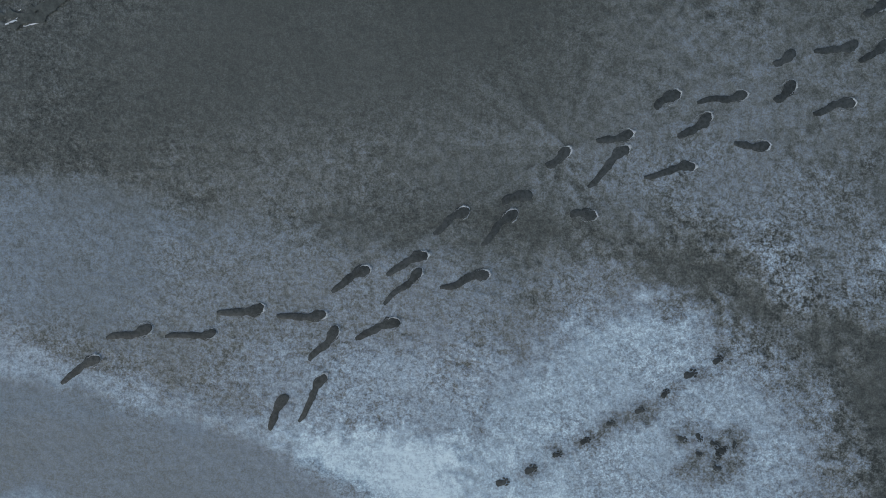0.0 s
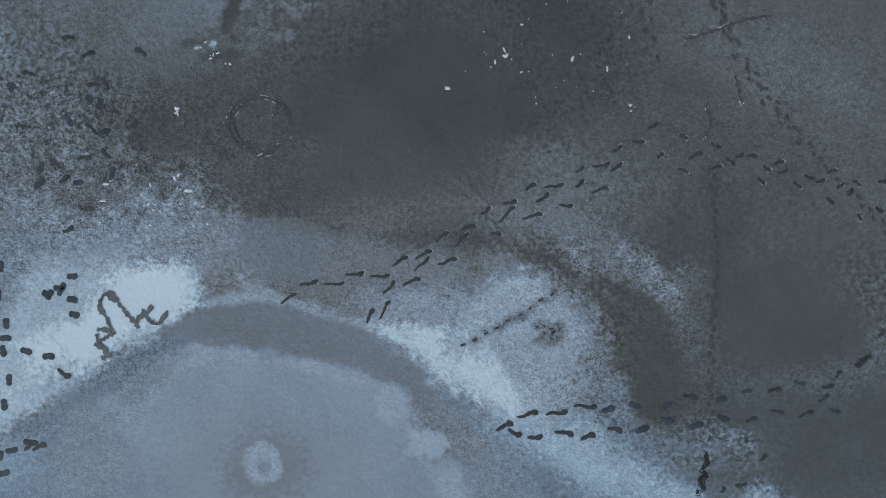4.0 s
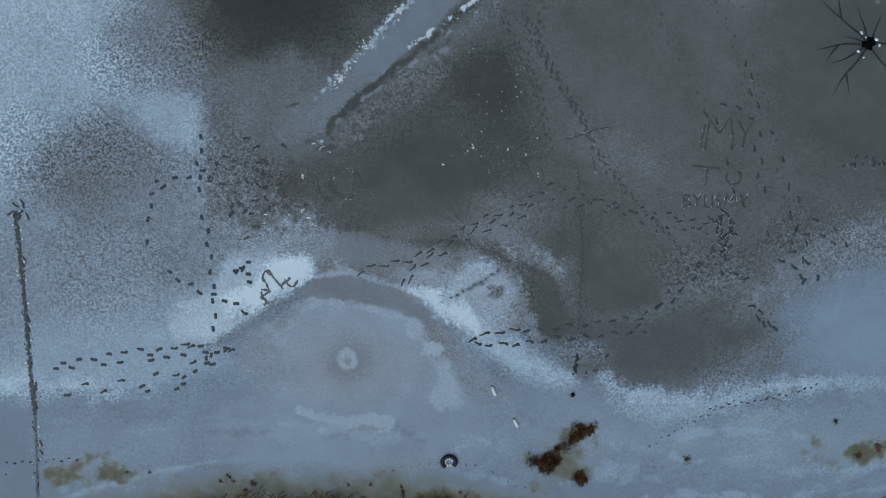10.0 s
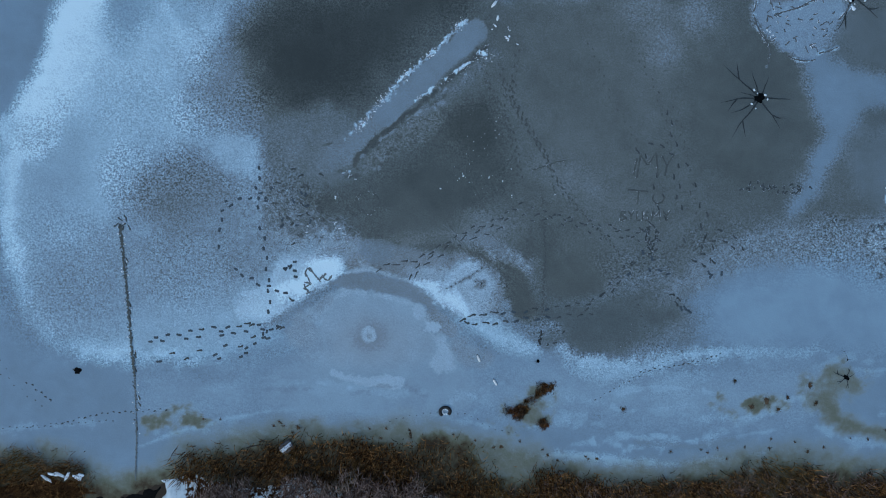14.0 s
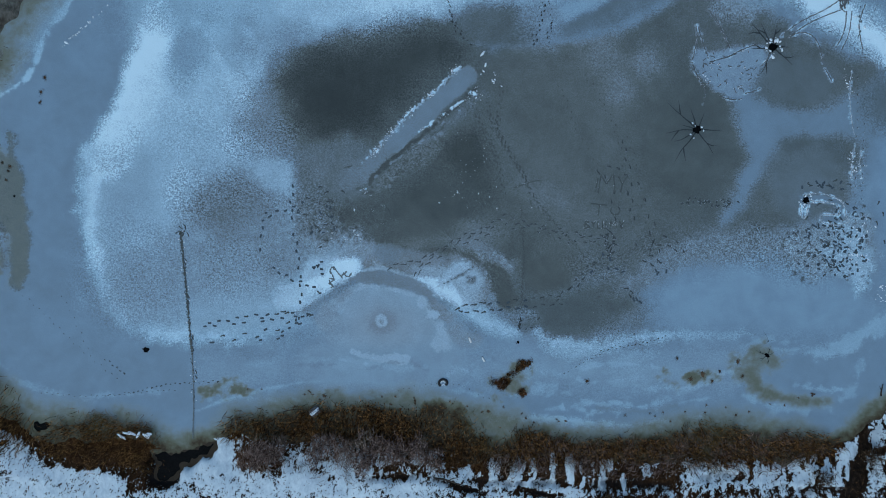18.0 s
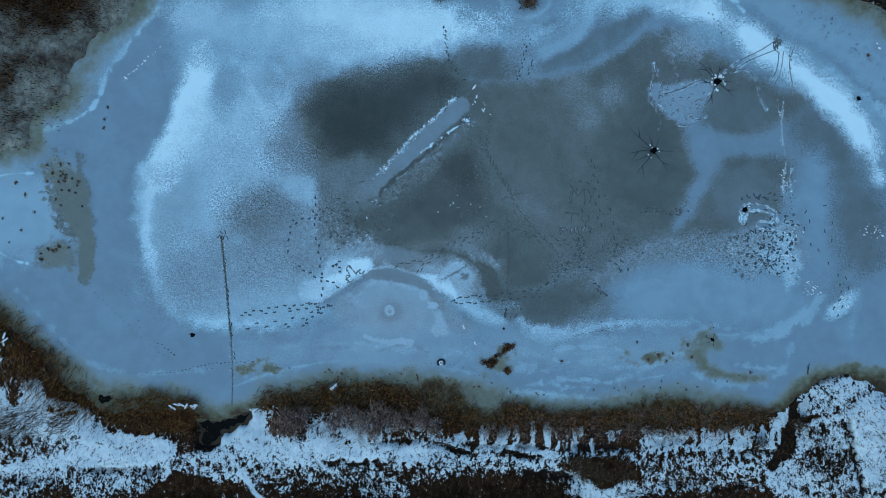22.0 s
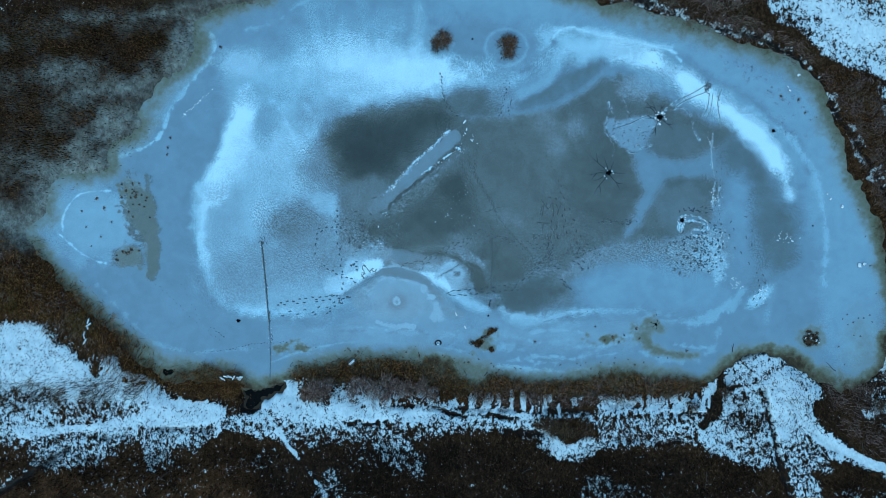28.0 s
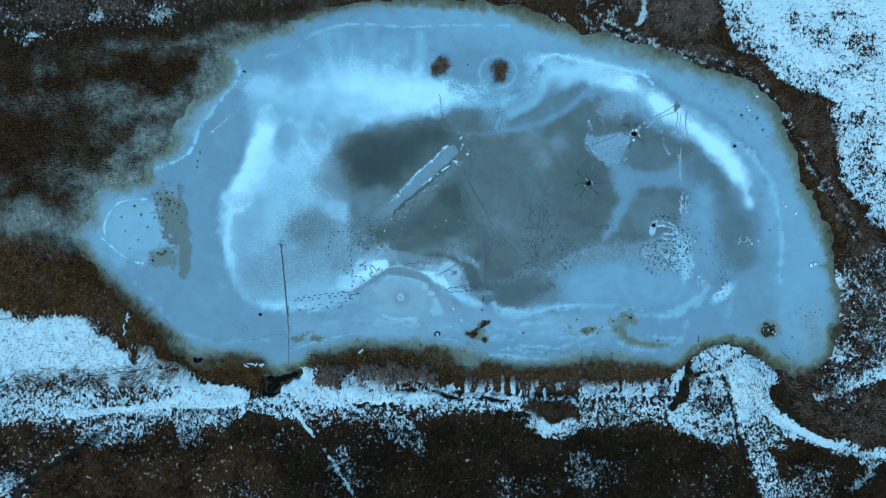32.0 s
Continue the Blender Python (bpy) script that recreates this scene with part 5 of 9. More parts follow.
# snowfield in the north-east
land.area(WIDE, [(1265, -300), (1268, 20), (1295, 70), (1365, 135), (1462, 175), (1482, 240), (1472, 290), (1505, 355), (1580, 440), (2200, 600), (2200, -300)],
          soft=0.7, wob=1.0, size=2.5, snow=0.6, lump=0.34)
land.area(WIDE, [(1310, -300), (1320, 20), (1380, 100), (1480, 160), (1520, 260), (1640, 420), (2200, 500), (2200, -300)], soft=1.5, wob=1.6, size=4, snow=0.88, lump=0.28)
land.area(WIDE, [(1075, -50), (1245, -50), (1280, 60), (1210, 90), (1100, 40)], soft=1.0, wob=0.6, snow=0.2, lump=0.3, warm=0.25)
land.band(WIDE, [(1140, -20), (1138, 30), (1128, 48)], 3, soft=0.2, wob=0.3, snow=0.9)
# meadow flecks, the narrow paths and the ditch
for cx, cy, rx, ry, turn, v in ((1068, 835, 30, 40, -30, 0.28), (430, 864, 50, 14, 0, 0.34), (20, 855, 40, 26, 30, 0.6), (1260, 850, 40, 26, 20, 0.2), (330, 800, 90, 40, 10, 0.18), (150, 765, 90, 20, 0, 0.26),
                                (700, 760, 40, 24, 0, 0.4), (1420, 850, 60, 30, 10, 0.45), (930, 860, 40, 20, 0, 0.34), (610, 850, 50, 30, 0, 0.26), (60, 800, 50, 30, 0, 0.24), (850, 720, 60, 12, 0, 0.42), (490, 770, 40, 20, 0, 0.35)):
    land.blob(WIDE, cx, cy, rx, ry, turn, soft=1.6, wob=1.2, size=2.5, snow=v, lump=0.42)
for cx, cy, r, v in ((1075, 30, 16, 0.66), (440, 10, 12, 0.5), (1040, 10, 14, 0.5), (120, 5, 14, 0.5)):
    land.blob(WIDE, cx, cy, r, r * 0.9, 0, soft=1.6, wob=1.0, size=2, snow=v, lump=0.4)
land.band(WIDE, [(20, 890), (80, 830), (160, 780), (200, 755)], [5, 5, 4, 3], soft=0.4, wob=0.5, size=0.8, snow=0.0, wet=0.85)
land.band(WIDE, [(700, 690), (760, 690), (800, 700)], 1.5, soft=0.2, wob=0.4, size=0.5, snow=0.0, wet=0.6)
land.band(WIDE, [(880, 735), (940, 733), (1000, 738)], 1.5, soft=0.2, wob=0.4, size=0.5, snow=0.0, wet=0.6)
land.area(T19, [(290, 780), (320, 783), (346, 784), (372, 772), (402, 762), (398, 784), (370, 798), (345, 815), (330, 838), (300, 846), (288, 825), (300, 805)], soft=0.2, wob=0.25, size=0.6, snow=0.0, wet=0.9)
land.area(T31, [(425, 690), (452, 690), (462, 712), (440, 722), (420, 712)], soft=0.5, wob=0.5, size=1.0, snow=0.2, lump=0.5, warm=0.4)
land.blob(WIDE, 350, 640, 9, 7, 0, soft=0.2, wob=0.3, wet=0.9, snow=0)
DITCH = [(1035, 30), (1110, 63), (1176, 94), (1233, 103), (1299, 121), (1355, 165), (1393, 222), (1431, 282), (1469, 348), (1512, 421)]
for off, half, v in ((-5, 1.6, 0.72), (6, 2.2, 0.66)):
    land.band(WIDE, [(x + off, y - off * 0.5) for x, y in DITCH], half, soft=0.3, wob=0.9, size=0.8, snow=v, lump=0.5, amount=0.85)
land.band(WIDE, DITCH, [1.5, 1.5, 1.8, 2.2, 2.8, 3.4, 3.6, 3.6, 3.4, 3.2], soft=0.2, wob=0.45, size=0.9, wet=0.95, snow=0.0)
# warm straw litter under the reeds, pale matted patches in the west
land.area(WIDE, [(330, 636), (470, 640), (560, 612), (760, 620), (1000, 645), (1195, 640), (1190, 675), (800, 680), (560, 690), (340, 650)], soft=1.5, wob=0.8, warm=1.0, mode="mix")
land.area(WIDE, [(-400, 400), (140, 420), (330, 620), (290, 640), (150, 545), (-400, 540)], soft=1.5, wob=0.8, warm=0.9)
land.area(WIDE, [(-400, 100), (390, 100), (330, 200), (150, 340), (-400, 400)], soft=3, wob=2, size=5, warm=0.3)
for cx, cy, rx, ry, turn, v in ((40, 385, 60, 26, 0, 0.9), (110, 405, 46, 20, 0, 1.0), (100, 300, 50, 12, 10, 0.5), (230, 205, 50, 12, 10, 0.55), (250, 262, 56, 18, 25, 0.95), (190, 315, 56, 16, 5, 1.0), (300, 215, 44, 16, 30, 0.9), (350, 150, 36, 18, 45, 0.95), (375, 90, 30, 26, 0, 0.95), (60, 430, 40, 10, 0, 0.8), (290, 82, 90, 4, 3, 0.5), (150, 250, 40, 8, 10, 0.4)):
    land.blob(T31, cx, cy, rx, ry, turn, soft=2.0, wob=1.6, size=2.6, pale=v, mode="max")
land.band(T31, [(100, 425), (150, 345), (250, 300), (310, 225), (375, 150), (385, 85), (460, 52), (560, 14)], [12, 16, 18, 16, 14, 14, 9, 5], soft=1.8, wob=1.0, size=2, pale=1.0, mode="max", curve=1)
land.band(T31, [(170, 72), (230, 74), (290, 74), (340, 64), (385, 50), (440, 42)], [1.5, 2.5, 4, 8, 12, 9], soft=1.2, wob=0.7, size=1.8, pale=0.95, mode="max", curve=1)
land.blob(T31, 368, 110, 22, 36, -10, soft=1.6, wob=0.9, size=1.8, pale=1.0, mode="max")
for cx, cy, rx, ry, v in ((84, 116, 30, 12, 0.65), (160, 165, 50, 12, 0.75), (30, 172, 34, 10, 0.6), (270, 185, 46, 18, 0.9), (185, 205, 40, 16, 0.7), (275, 235, 40, 22, 1.0)):
    land.blob(T31, cx, cy, rx, ry, 8, soft=1.8, wob=1.4, size=2.4, pale=v, mode="max")
land.area(WIDE, [(-100, -40), (620, -40), (560, 8), (420, 40), (200, 66), (-100, 76)], soft=1.5, wob=1.0, snow=0.2, lump=0.36, warm=0.15)
for cx, cy, rx, ry in ((282, 14, 14, 10), (152, 18, 12, 9), (45, 58, 20, 6)):
    land.blob(T31, cx, cy, rx, ry, 0, soft=0.9, wob=0.9, size=1.5, snow=0.7, lump=0.4)
for y, x0, x1 in ((694, 800, 900), (699, 930, 1010), (690, 1040, 1090), (700, 1120, 1190), (728, 880, 1010), (742, 1050, 1180), (716, 620, 700), (725, 330, 420), (735, 220, 300)):
    land.band(WIDE, [(x0, y), ((x0 + x1) / 2, y + 4 - y % 7), (x1, y + 2)], [1, 3, 1], soft=0.25, wob=0.55, size=0.5, snow=0.05, wet=0.6)
land.area(WIDE, [(570, 655), (660, 650), (790, 665), (800, 680), (700, 676), (575, 690)], soft=0.8, wob=0.8, snow=0.4, lump=0.5, warm=0.35, amount=0.75)
land.blob(WIDE, 775, 638, 34, 18, 0, soft=0.8, wob=0.5, pale=0.55, mode="max")
land.blob(WIDE, 828, 648, 12, 14, 0, soft=0.5, wob=0.4, pale=0.8, mode="max")
for cx, cy, rx, ry, turn in ((1420, 60, 40, 12, -40), (1500, 120, 50, 10, -30), (1390, 110, 30, 8, -40), (1540, 220, 40, 12, -20), (1500, 30, 40, 8, -30), (1550, 320, 30, 14, -40)):
    land.blob(WIDE, cx, cy, rx, ry, turn, soft=1.0, wob=1.2, size=2, snow=0.56, amount=0.8, lump=0.34)
land.band(WIDE, [(905, 10), (1000, 36), (1100, 62), (1200, 92), (1290, 118), (1350, 150)], 3, soft=0.5, wob=0.9, size=1.2, snow=0.5, lump=0.45, amount=0.8)
land.area(WIDE, [(-400, 715), (150, 712), (300, 716), (440, 704), (560, 722), (520, 745), (300, 742), (150, 748), (-400, 745)], soft=0.8, wob=1.0, size=2, snow=0.56, lump=0.4, amount=0.85)
land.area(WIDE, [(-400, 760), (300, 762), (520, 760), (760, 745), (900, 750), (1200, 775), (1290, 800), (1330, 1200), (-400, 1200)], soft=1.5, wob=1.2, size=3, warm=0.16, lump=0.37)
land.area(T31, [(-400, 770), (300, 762), (480, 775), (500, 830), (420, 1000), (-400, 1000)], soft=2.0, wob=1.5, size=3, warm=0.55)
for cx, cy, rx, ry in ((790, 770, 90, 26), (620, 790, 50, 22), (1130, 800, 60, 26), (900, 830, 60, 20)):
    land.blob(WIDE, cx, cy, rx, ry, 0, soft=1.8, wob=1.5, size=2.5, warm=0.1)
land.band(WIDE, [(1286, 662), (1290, 690), (1297, 730), (1306, 775), (1338, 890)], [0.6, 1.2, 1.2, 1.2, 1.6], soft=0.12, wob=0.16, size=0.6, snow=0.0, wet=0.6)
land.band(WIDE, [(1302, 650), (1335, 700), (1372, 745), (1420, 772)], [0.5, 0.8, 0.8, 0.5], soft=0.12, wob=0.25, size=0.6, snow=0.1, wet=0.2)
# snow that runs up between the bushes
for k in range(34):
    x = streaks.choice((streaks.uniform(604, 650), streaks.uniform(600, 640), streaks.uniform(560, 800)))
    long, slant = streaks.uniform(10, 44), streaks.uniform(-5, 5)
    land.band(T31, [(x, 706), (x + slant * 0.4, 706 - long * 0.5), (x + slant, 706 - long)], [streaks.uniform(1.2, 3.2), streaks.uniform(0.8, 2), 0.3], soft=0.1, wob=0.3, size=0.4, snow=0.9, lump=0.3)
land.blob(T31, 671, 683, 15, 9, 10, soft=0.25, wob=0.4, size=0.8, snow=0.95, lump=0.2)
land.blob(T31, 640, 661, 12, 5, 10, soft=0.25, wob=0.4, size=0.8, snow=0.85, lump=0.25)
land.blob(T31, 575, 678, 16, 14, 0, soft=0.6, wob=0.5, snow=0.1, lump=0.3, amount=0.85)
# brown flank and dark specks beside the spit's track
land.area(T31, [(1374, 688), (1402, 690), (1425, 740), (1445, 774), (1412, 762), (1384, 738), (1368, 714)], soft=0.4, wob=0.4, size=1.0, snow=0.1, lump=0.3, warm=0.15)
land.area(T31, [(1336, 790), (1352, 770), (1372, 800), (1395, 850), (1400, 900), (1364, 900), (1345, 840)], soft=0.5, wob=0.6, size=1.0, snow=0.5, lump=0.42)
land.area(T31, [(940, 752), (985, 742), (1020, 752), (1006, 772), (965, 782)], soft=0.4, wob=0.5, size=0.9, snow=0.75, lump=0.32)
land.band(T31, [(1298, 672), (1302, 687), (1315, 745), (1330, 800), (1352, 873), (1375, 950)], [0.5, 1.2, 1.3, 1.4, 1.5, 1.6], soft=0.1, wob=0.12, size=0.6, snow=0.0, wet=0.6)
# snow caught among the eastern reeds
bank = random.Random(12)
for k in range(90):
    x, y = (bank.gauss(1506, 11), bank.gauss(510, 26)) if k % 2 else (bank.gauss(1502, 16), bank.gauss(622, 20))
    land.blob(T31, x, y, bank.uniform(1, 5), bank.uniform(0.7, 2.4), bank.uniform(-30, 60), soft=0.12, wob=0.2, size=0.5, snow=0.92, lump=0.25)
land.area(T31, [(1535, 430), (1600, 430), (1600, 660), (1545, 650)], soft=1.2, wob=0.8, snow=0.42, lump=0.42, amount=0.8)
for cx, cy, rx, ry, turn in ((1450, 70, 18, 6, 10), (1502, 20, 16, 6, 20), (1544, 84, 12, 8, 0), (1514, 122, 18, 6, 10), (1500, 215, 12, 9, 30), (1335, 70, 10, 8, 0), (1548, 300, 14, 8, 20)):
    land.blob(T31, cx, cy, rx, ry, turn, soft=0.8, wob=0.9, size=1.4, snow=0.44, lump=0.4, warm=0.5, amount=0.9)
for cx, cy, rx, ry, turn in ((1462, 50, 26, 7, 0), (1530, 62, 22, 8, 20), (1420, 26, 12, 5, 20), (1548, 90, 16, 10, 30), (1540, 205, 24, 8, 10), (1322, 30, 10, 16, 0), (1495, 18, 12, 6, 30), (1560, 250, 18, 14, 0)):
    land.blob(T31, cx, cy, rx, ry, turn, soft=0.9, wob=1.0, size=1.0, snow=0.4, lump=0.46, warm=0.6, amount=0.9)
for cx, cy, rx, ry, v in ((705, 765, 26, 16, 0.46), (740, 790, 20, 18, 0.4), (1035, 835, 24, 36, 0.36), (600, 830, 20, 26, 0.36), (640, 745, 40, 10, 0.5), (385, 750, 40, 10, 0.48), (330, 775, 24, 12, 0.4)):
    land.blob(T31, cx, cy, rx, ry, 0, soft=0.9, wob=0.9, size=1.4, snow=v, lump=0.46)
land.band(T31, [(516, 736), (522, 744), (538, 764), (551, 781)], [4, 3, 2.4, 1.4], soft=0.12, wob=0.2, size=0.7, snow=0.95, lump=0.24)
land.band(T31, [(562, 795), (575, 812), (598, 848), (620, 882), (660, 945), (740, 1060)], [0.8, 1.5, 1.8, 1.8, 1.8, 1.8], soft=0.12, wob=0.16, size=0.7, snow=0.95, lump=0.22)
land.band(T31, [(-60, 925), (14, 872), (60, 842), (100, 815), (150, 785), (187, 760)], [1.6, 1.6, 1.4, 1.2, 1.0, 0.6], soft=0.15, wob=0.25, size=0.6, snow=0.0, wet=0.9)
for x0, y0, x1, y1 in ((20, 862, 50, 842), (70, 828, 92, 812), (8, 884, 30, 868), (112, 800, 130, 790)):
    land.band(T31, [(x0, y0), (x1, y1)], [0.6, 1.2], soft=0.15, wob=0.4, size=0.5, snow=0.8, lump=0.4, amount=0.85, curve=0)
# the southern bank once more, place by place: drifts, bare flanks and the slumped snow between stems
def drift(pts, snow, lump=0.3, soft=0.25, wob=0.4, **more):
    land.area(T24, pts, soft=soft, wob=wob, size=1.0, snow=snow, lump=lump, **more)


def rut(pts, half, snow, lump=0.2, wob=0.2, **more):
    land.band(T24, pts, half, soft=0.14, wob=wob, size=0.7, snow=snow, lump=lump, **more)


drift([(0, 650), (50, 655), (90, 690), (108, 662), (125, 652), (140, 688), (150, 700), (180, 692), (200, 700), (215, 722), (210, 746), (100, 742), (60, 736), (0, 746)], 0.95, 0.22)
for x, y, rx, ry in ((90, 680, 11, 13), (145, 702, 7, 5), (178, 707, 8, 5), (332, 764, 10, 4), (225, 788, 8, 6), (60, 818, 12, 6), (20, 820, 10, 7)):
    land.blob(T24, x, y, rx, ry, 0, soft=0.25, wob=0.4, size=0.7, snow=0.15, lump=0.4, warm=0.5)
drift([(0, 757), (50, 747), (110, 746), (150, 752), (190, 766), (150, 780), (100, 790), (50, 795), (0, 786)], 0.42, 0.42, 0.6, 0.5, warm=0.55)
drift([(200, 742), (260, 738), (330, 748), (360, 757), (340, 788), (250, 798), (180, 798)], 0.82, 0.3)
drift([(150, 800), (330, 795), (300, 820), (222, 832), (212, 885), (196, 885), (188, 832)], 0.54, 0.45, 0.5)
drift([(-40, 820), (110, 810), (130, 850), (80, 872), (-40, 890)], 0.5, 0.46, 0.6)
drift([(345, 803), (400, 808), (425, 865), (300, 880), (300, 835)], 0.1, 0.36, 0.4)
rut([(-60, 808), (0, 804), (60, 799), (130, 789), (200, 776), (280, 775), (340, 770)], [7, 6, 5, 4, 5, 7, 5], 1.0, 0.08)
# between the eastern reeds and the meadow
drift([(780, 712), (835, 718), (838, 752), (800, 745), (780, 745)], 0.15, 0.35, 0.2)
drift([(835, 720), (1110, 715), (1110, 770), (1000, 770), (835, 772)], 0.14, 0.36, 0.3, warm=0.4)
slump = random.Random(14)
for x0, x1, top, foot, count in ((838, 906, 724, 770, 15), (788, 822, 742, 768, 6), (914, 930, 720, 768, 4), (942, 954, 722, 778, 4), (966, 1000, 726, 778, 6), (998, 1016, 730, 746, 4), (1018, 1024, 748, 770, 2), (1048, 1062, 732, 760, 3), (1066, 1078, 722, 748, 3), (1205, 1232, 736, 768, 5), (1242, 1252, 718, 770, 3), (1256, 1282, 728, 780, 6), (1300, 1330, 725, 775, 5)):
    for k in range(count):
        x = slump.uniform(x0, x1)
        y = top + slump.uniform(0, 8)
        low = foot - slump.uniform(0, 10)
        sway = slump.uniform(-4, 4)
        rut([(x, y), (x + sway, (2 * y + low) / 3), (x - sway * 0.5, (y + 2 * low) / 3), (x + sway, low)], [0.5, slump.uniform(1.0, 2.6), slump.uniform(1.0, 2.6), slump.uniform(0.8, 2.0)], 0.92, 0.22, 0.16)
rut([(770, 757), (830, 769), (900, 763), (950, 775), (985, 778)], [5, 4, 5, 5, 3], 0.74, 0.36, 0.3)
rut([(770, 782), (850, 781), (920, 786), (960, 800), (995, 808)], [6, 7, 6, 6, 5], 0.6, 0.44, 0.4)
rut([(765, 757), (795, 766), (812, 772), (838, 776)], [0.6, 1.4, 2.2, 1.2], 0.0, 0.2, 0.12, wet=0.8)
rut([(880, 772), (905, 776), (925, 782), (948, 782)], [0.8, 2.4, 2.6, 1.0], 0.0, 0.2, 0.2, wet=0.8)
drift([(1006, 782), (1050, 777), (1100, 798), (1098, 814), (1060, 818), (1042, 836), (1014, 816)], 0.05, 0.32, 0.3)
rut([(992, 806), (1012, 828), (1032, 846)], [6, 8, 8], 0.6, 0.4, 0.35)
drift([(980, 853), (1020, 843), (1060, 828), (1085, 820), (1112, 834), (1062, 860), (1040, 867)], 0.6, 0.42)
rut([(1000, 775), (1050, 769), (1080, 775), (1110, 795), (1150, 801), (1225, 804)], [2, 3, 4, 6, 7, 6], 0.54, 0.42, 0.4)
drift([(1100, 778), (1200, 770), (1320, 780), (1330, 830), (1200, 836), (1110, 826)], 0.42, 0.46, 0.5)
drift([(1114, 736), (1130, 726), (1182, 728), (1204, 745), (1162, 760), (1150, 776), (1125, 770), (1112, 756)], 0.64, 0.4)
rut([(1098, 832), (1140, 823), (1200, 829)], [4, 3, 3], 0.56, 0.42, 0.35)
rut([(1180, 786), (1250, 798), (1320, 800), (1375, 822)], [5, 6, 6, 8], 0.56, 0.42, 0.4)
drift([(760, 806), (980, 818), (975, 845), (1040, 872), (1030, 900), (760, 900)], 0.08, 0.36, 0.5)
drift([(1095, 848), (1200, 838), (1300, 826), (1330, 860), (1330, 900), (1090, 900)], 0.08, 0.36, 0.5)
# the spit
drift([(1356, 690), (1400, 656), (1440, 646), (1500, 667), (1540, 700), (1555, 730), (1532, 760), (1560, 800), (1600, 832), (1640, 858), (1560, 850), (1440, 862), (1320, 846), (1300, 806), (1340, 772), (1352, 722)], 0.64, 0.36)
drift([(1312, 726), (1334, 711), (1350, 704), (1348, 726), (1326, 742)], 0.8, 0.32, 0.15)
rut([(1353, 690), (1350, 730), (1336, 768), (1316, 792)], [4, 8, 10, 9], 0.0, 0.3, 0.3, warm=0.1)
drift([(1348, 772), (1400, 757), (1448, 766), (1454, 800), (1400, 812), (1352, 797)], 0.34, 0.5, 0.35)
land.blob(T24, 1398, 735, 24, 14, 10, soft=0.3, wob=0.4, size=0.8, snow=0.44, lump=0.5)
land.blob(T24, 1388, 716, 18, 4, 10, soft=0.15, wob=0.3, size=0.6, snow=0.1, lump=0.4)
drift([(1448, 702), (1470, 680), (1512, 716), (1522, 742), (1500, 762), (1490, 795), (1470, 822), (1456, 770)], 1.0, 0.14, 0.4)
drift([(1362, 816), (1448, 820), (1454, 880), (1380, 880)], 0.48, 0.42, 0.6)
land.blob(T24, 1566, 772, 26, 28, 20, soft=0.5, wob=0.5, size=1.0, snow=0.08, lump=0.36, warm=0.2)
land.blob(T24, 1488, 664, 22, 5, 30, soft=0.25, wob=0.4, size=0.7, snow=0.36, lump=0.5)
drift([(1470, 826), (1520, 820), (1560, 850), (1580, 890), (1480, 890)], 0.44, 0.5, 0.5)
rut([(1500, 757), (1520, 790), (1550, 820), (1600, 846), (1680, 880)], [4, 8, 8, 8, 8], 1.0, 0.06)
rut([(1492, 756), (1502, 790), (1530, 822), (1566, 846)], [0.5, 1, 1.2, 1], 0.1, 0.3, 0.15)
rut([(1420, 698), (1440, 750), (1454, 800), (1464, 860), (1474, 910)], [0.5, 1.5, 2.2, 2.6, 2.6], 0.0, 0.2, 0.12, wet=0.6)
rut([(1466, 640), (1500, 660), (1540, 690)], [2, 3, 2], 0.0, 0.2, 0.2, wet=0.5)
rut([(1326, 694), (1358, 672), (1380, 656)], [3, 3, 2], 0.0, 0.2, 0.2, wet=0.5)
land_sdf = shore_distance(land.x, land.y) + 0.5 * fbm(land.x, land.y, 2.0, 71, 3)
rise = step_between(-2.0, 4.0, land_sdf) * 0.75 - 0.33 + 0.02 * np.clip(land_sdf, 0, 60)
rise += 0.10 * fbm(land.x, land.y, 1.4, 33, 4) * step_between(0, 1.5, land_sdf) + 0.25 * fbm(land.x, land.y, 9.0, 34, 3) * step_between(2, 8, land_sdf)
rise += 0.06 * land.fields["snow"] * step_between(0, 1, land_sdf)
dry = rise.copy()
rise -= 0.45 * land.fields["wet"] * step_between(-0.5, 1.0, land_sdf)
rise = np.where(land.x > 0, np.maximum(rise, np.minimum(dry, 0.05)), rise)
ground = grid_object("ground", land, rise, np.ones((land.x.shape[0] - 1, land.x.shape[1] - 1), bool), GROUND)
tagged(ground, "brown winter meadow with patches of thin snow", "ground", kind="structure")


def ground_height(x, y):
    i = np.clip(np.searchsorted(land.xs, x) - 1, 0, len(land.xs) - 2)
    j = np.clip(np.searchsorted(land.ys, y) - 1, 0, len(land.ys) - 2)
    return rise[j, i]


# ---- reeds and weeds ----
rng = np.random.default_rng(4)


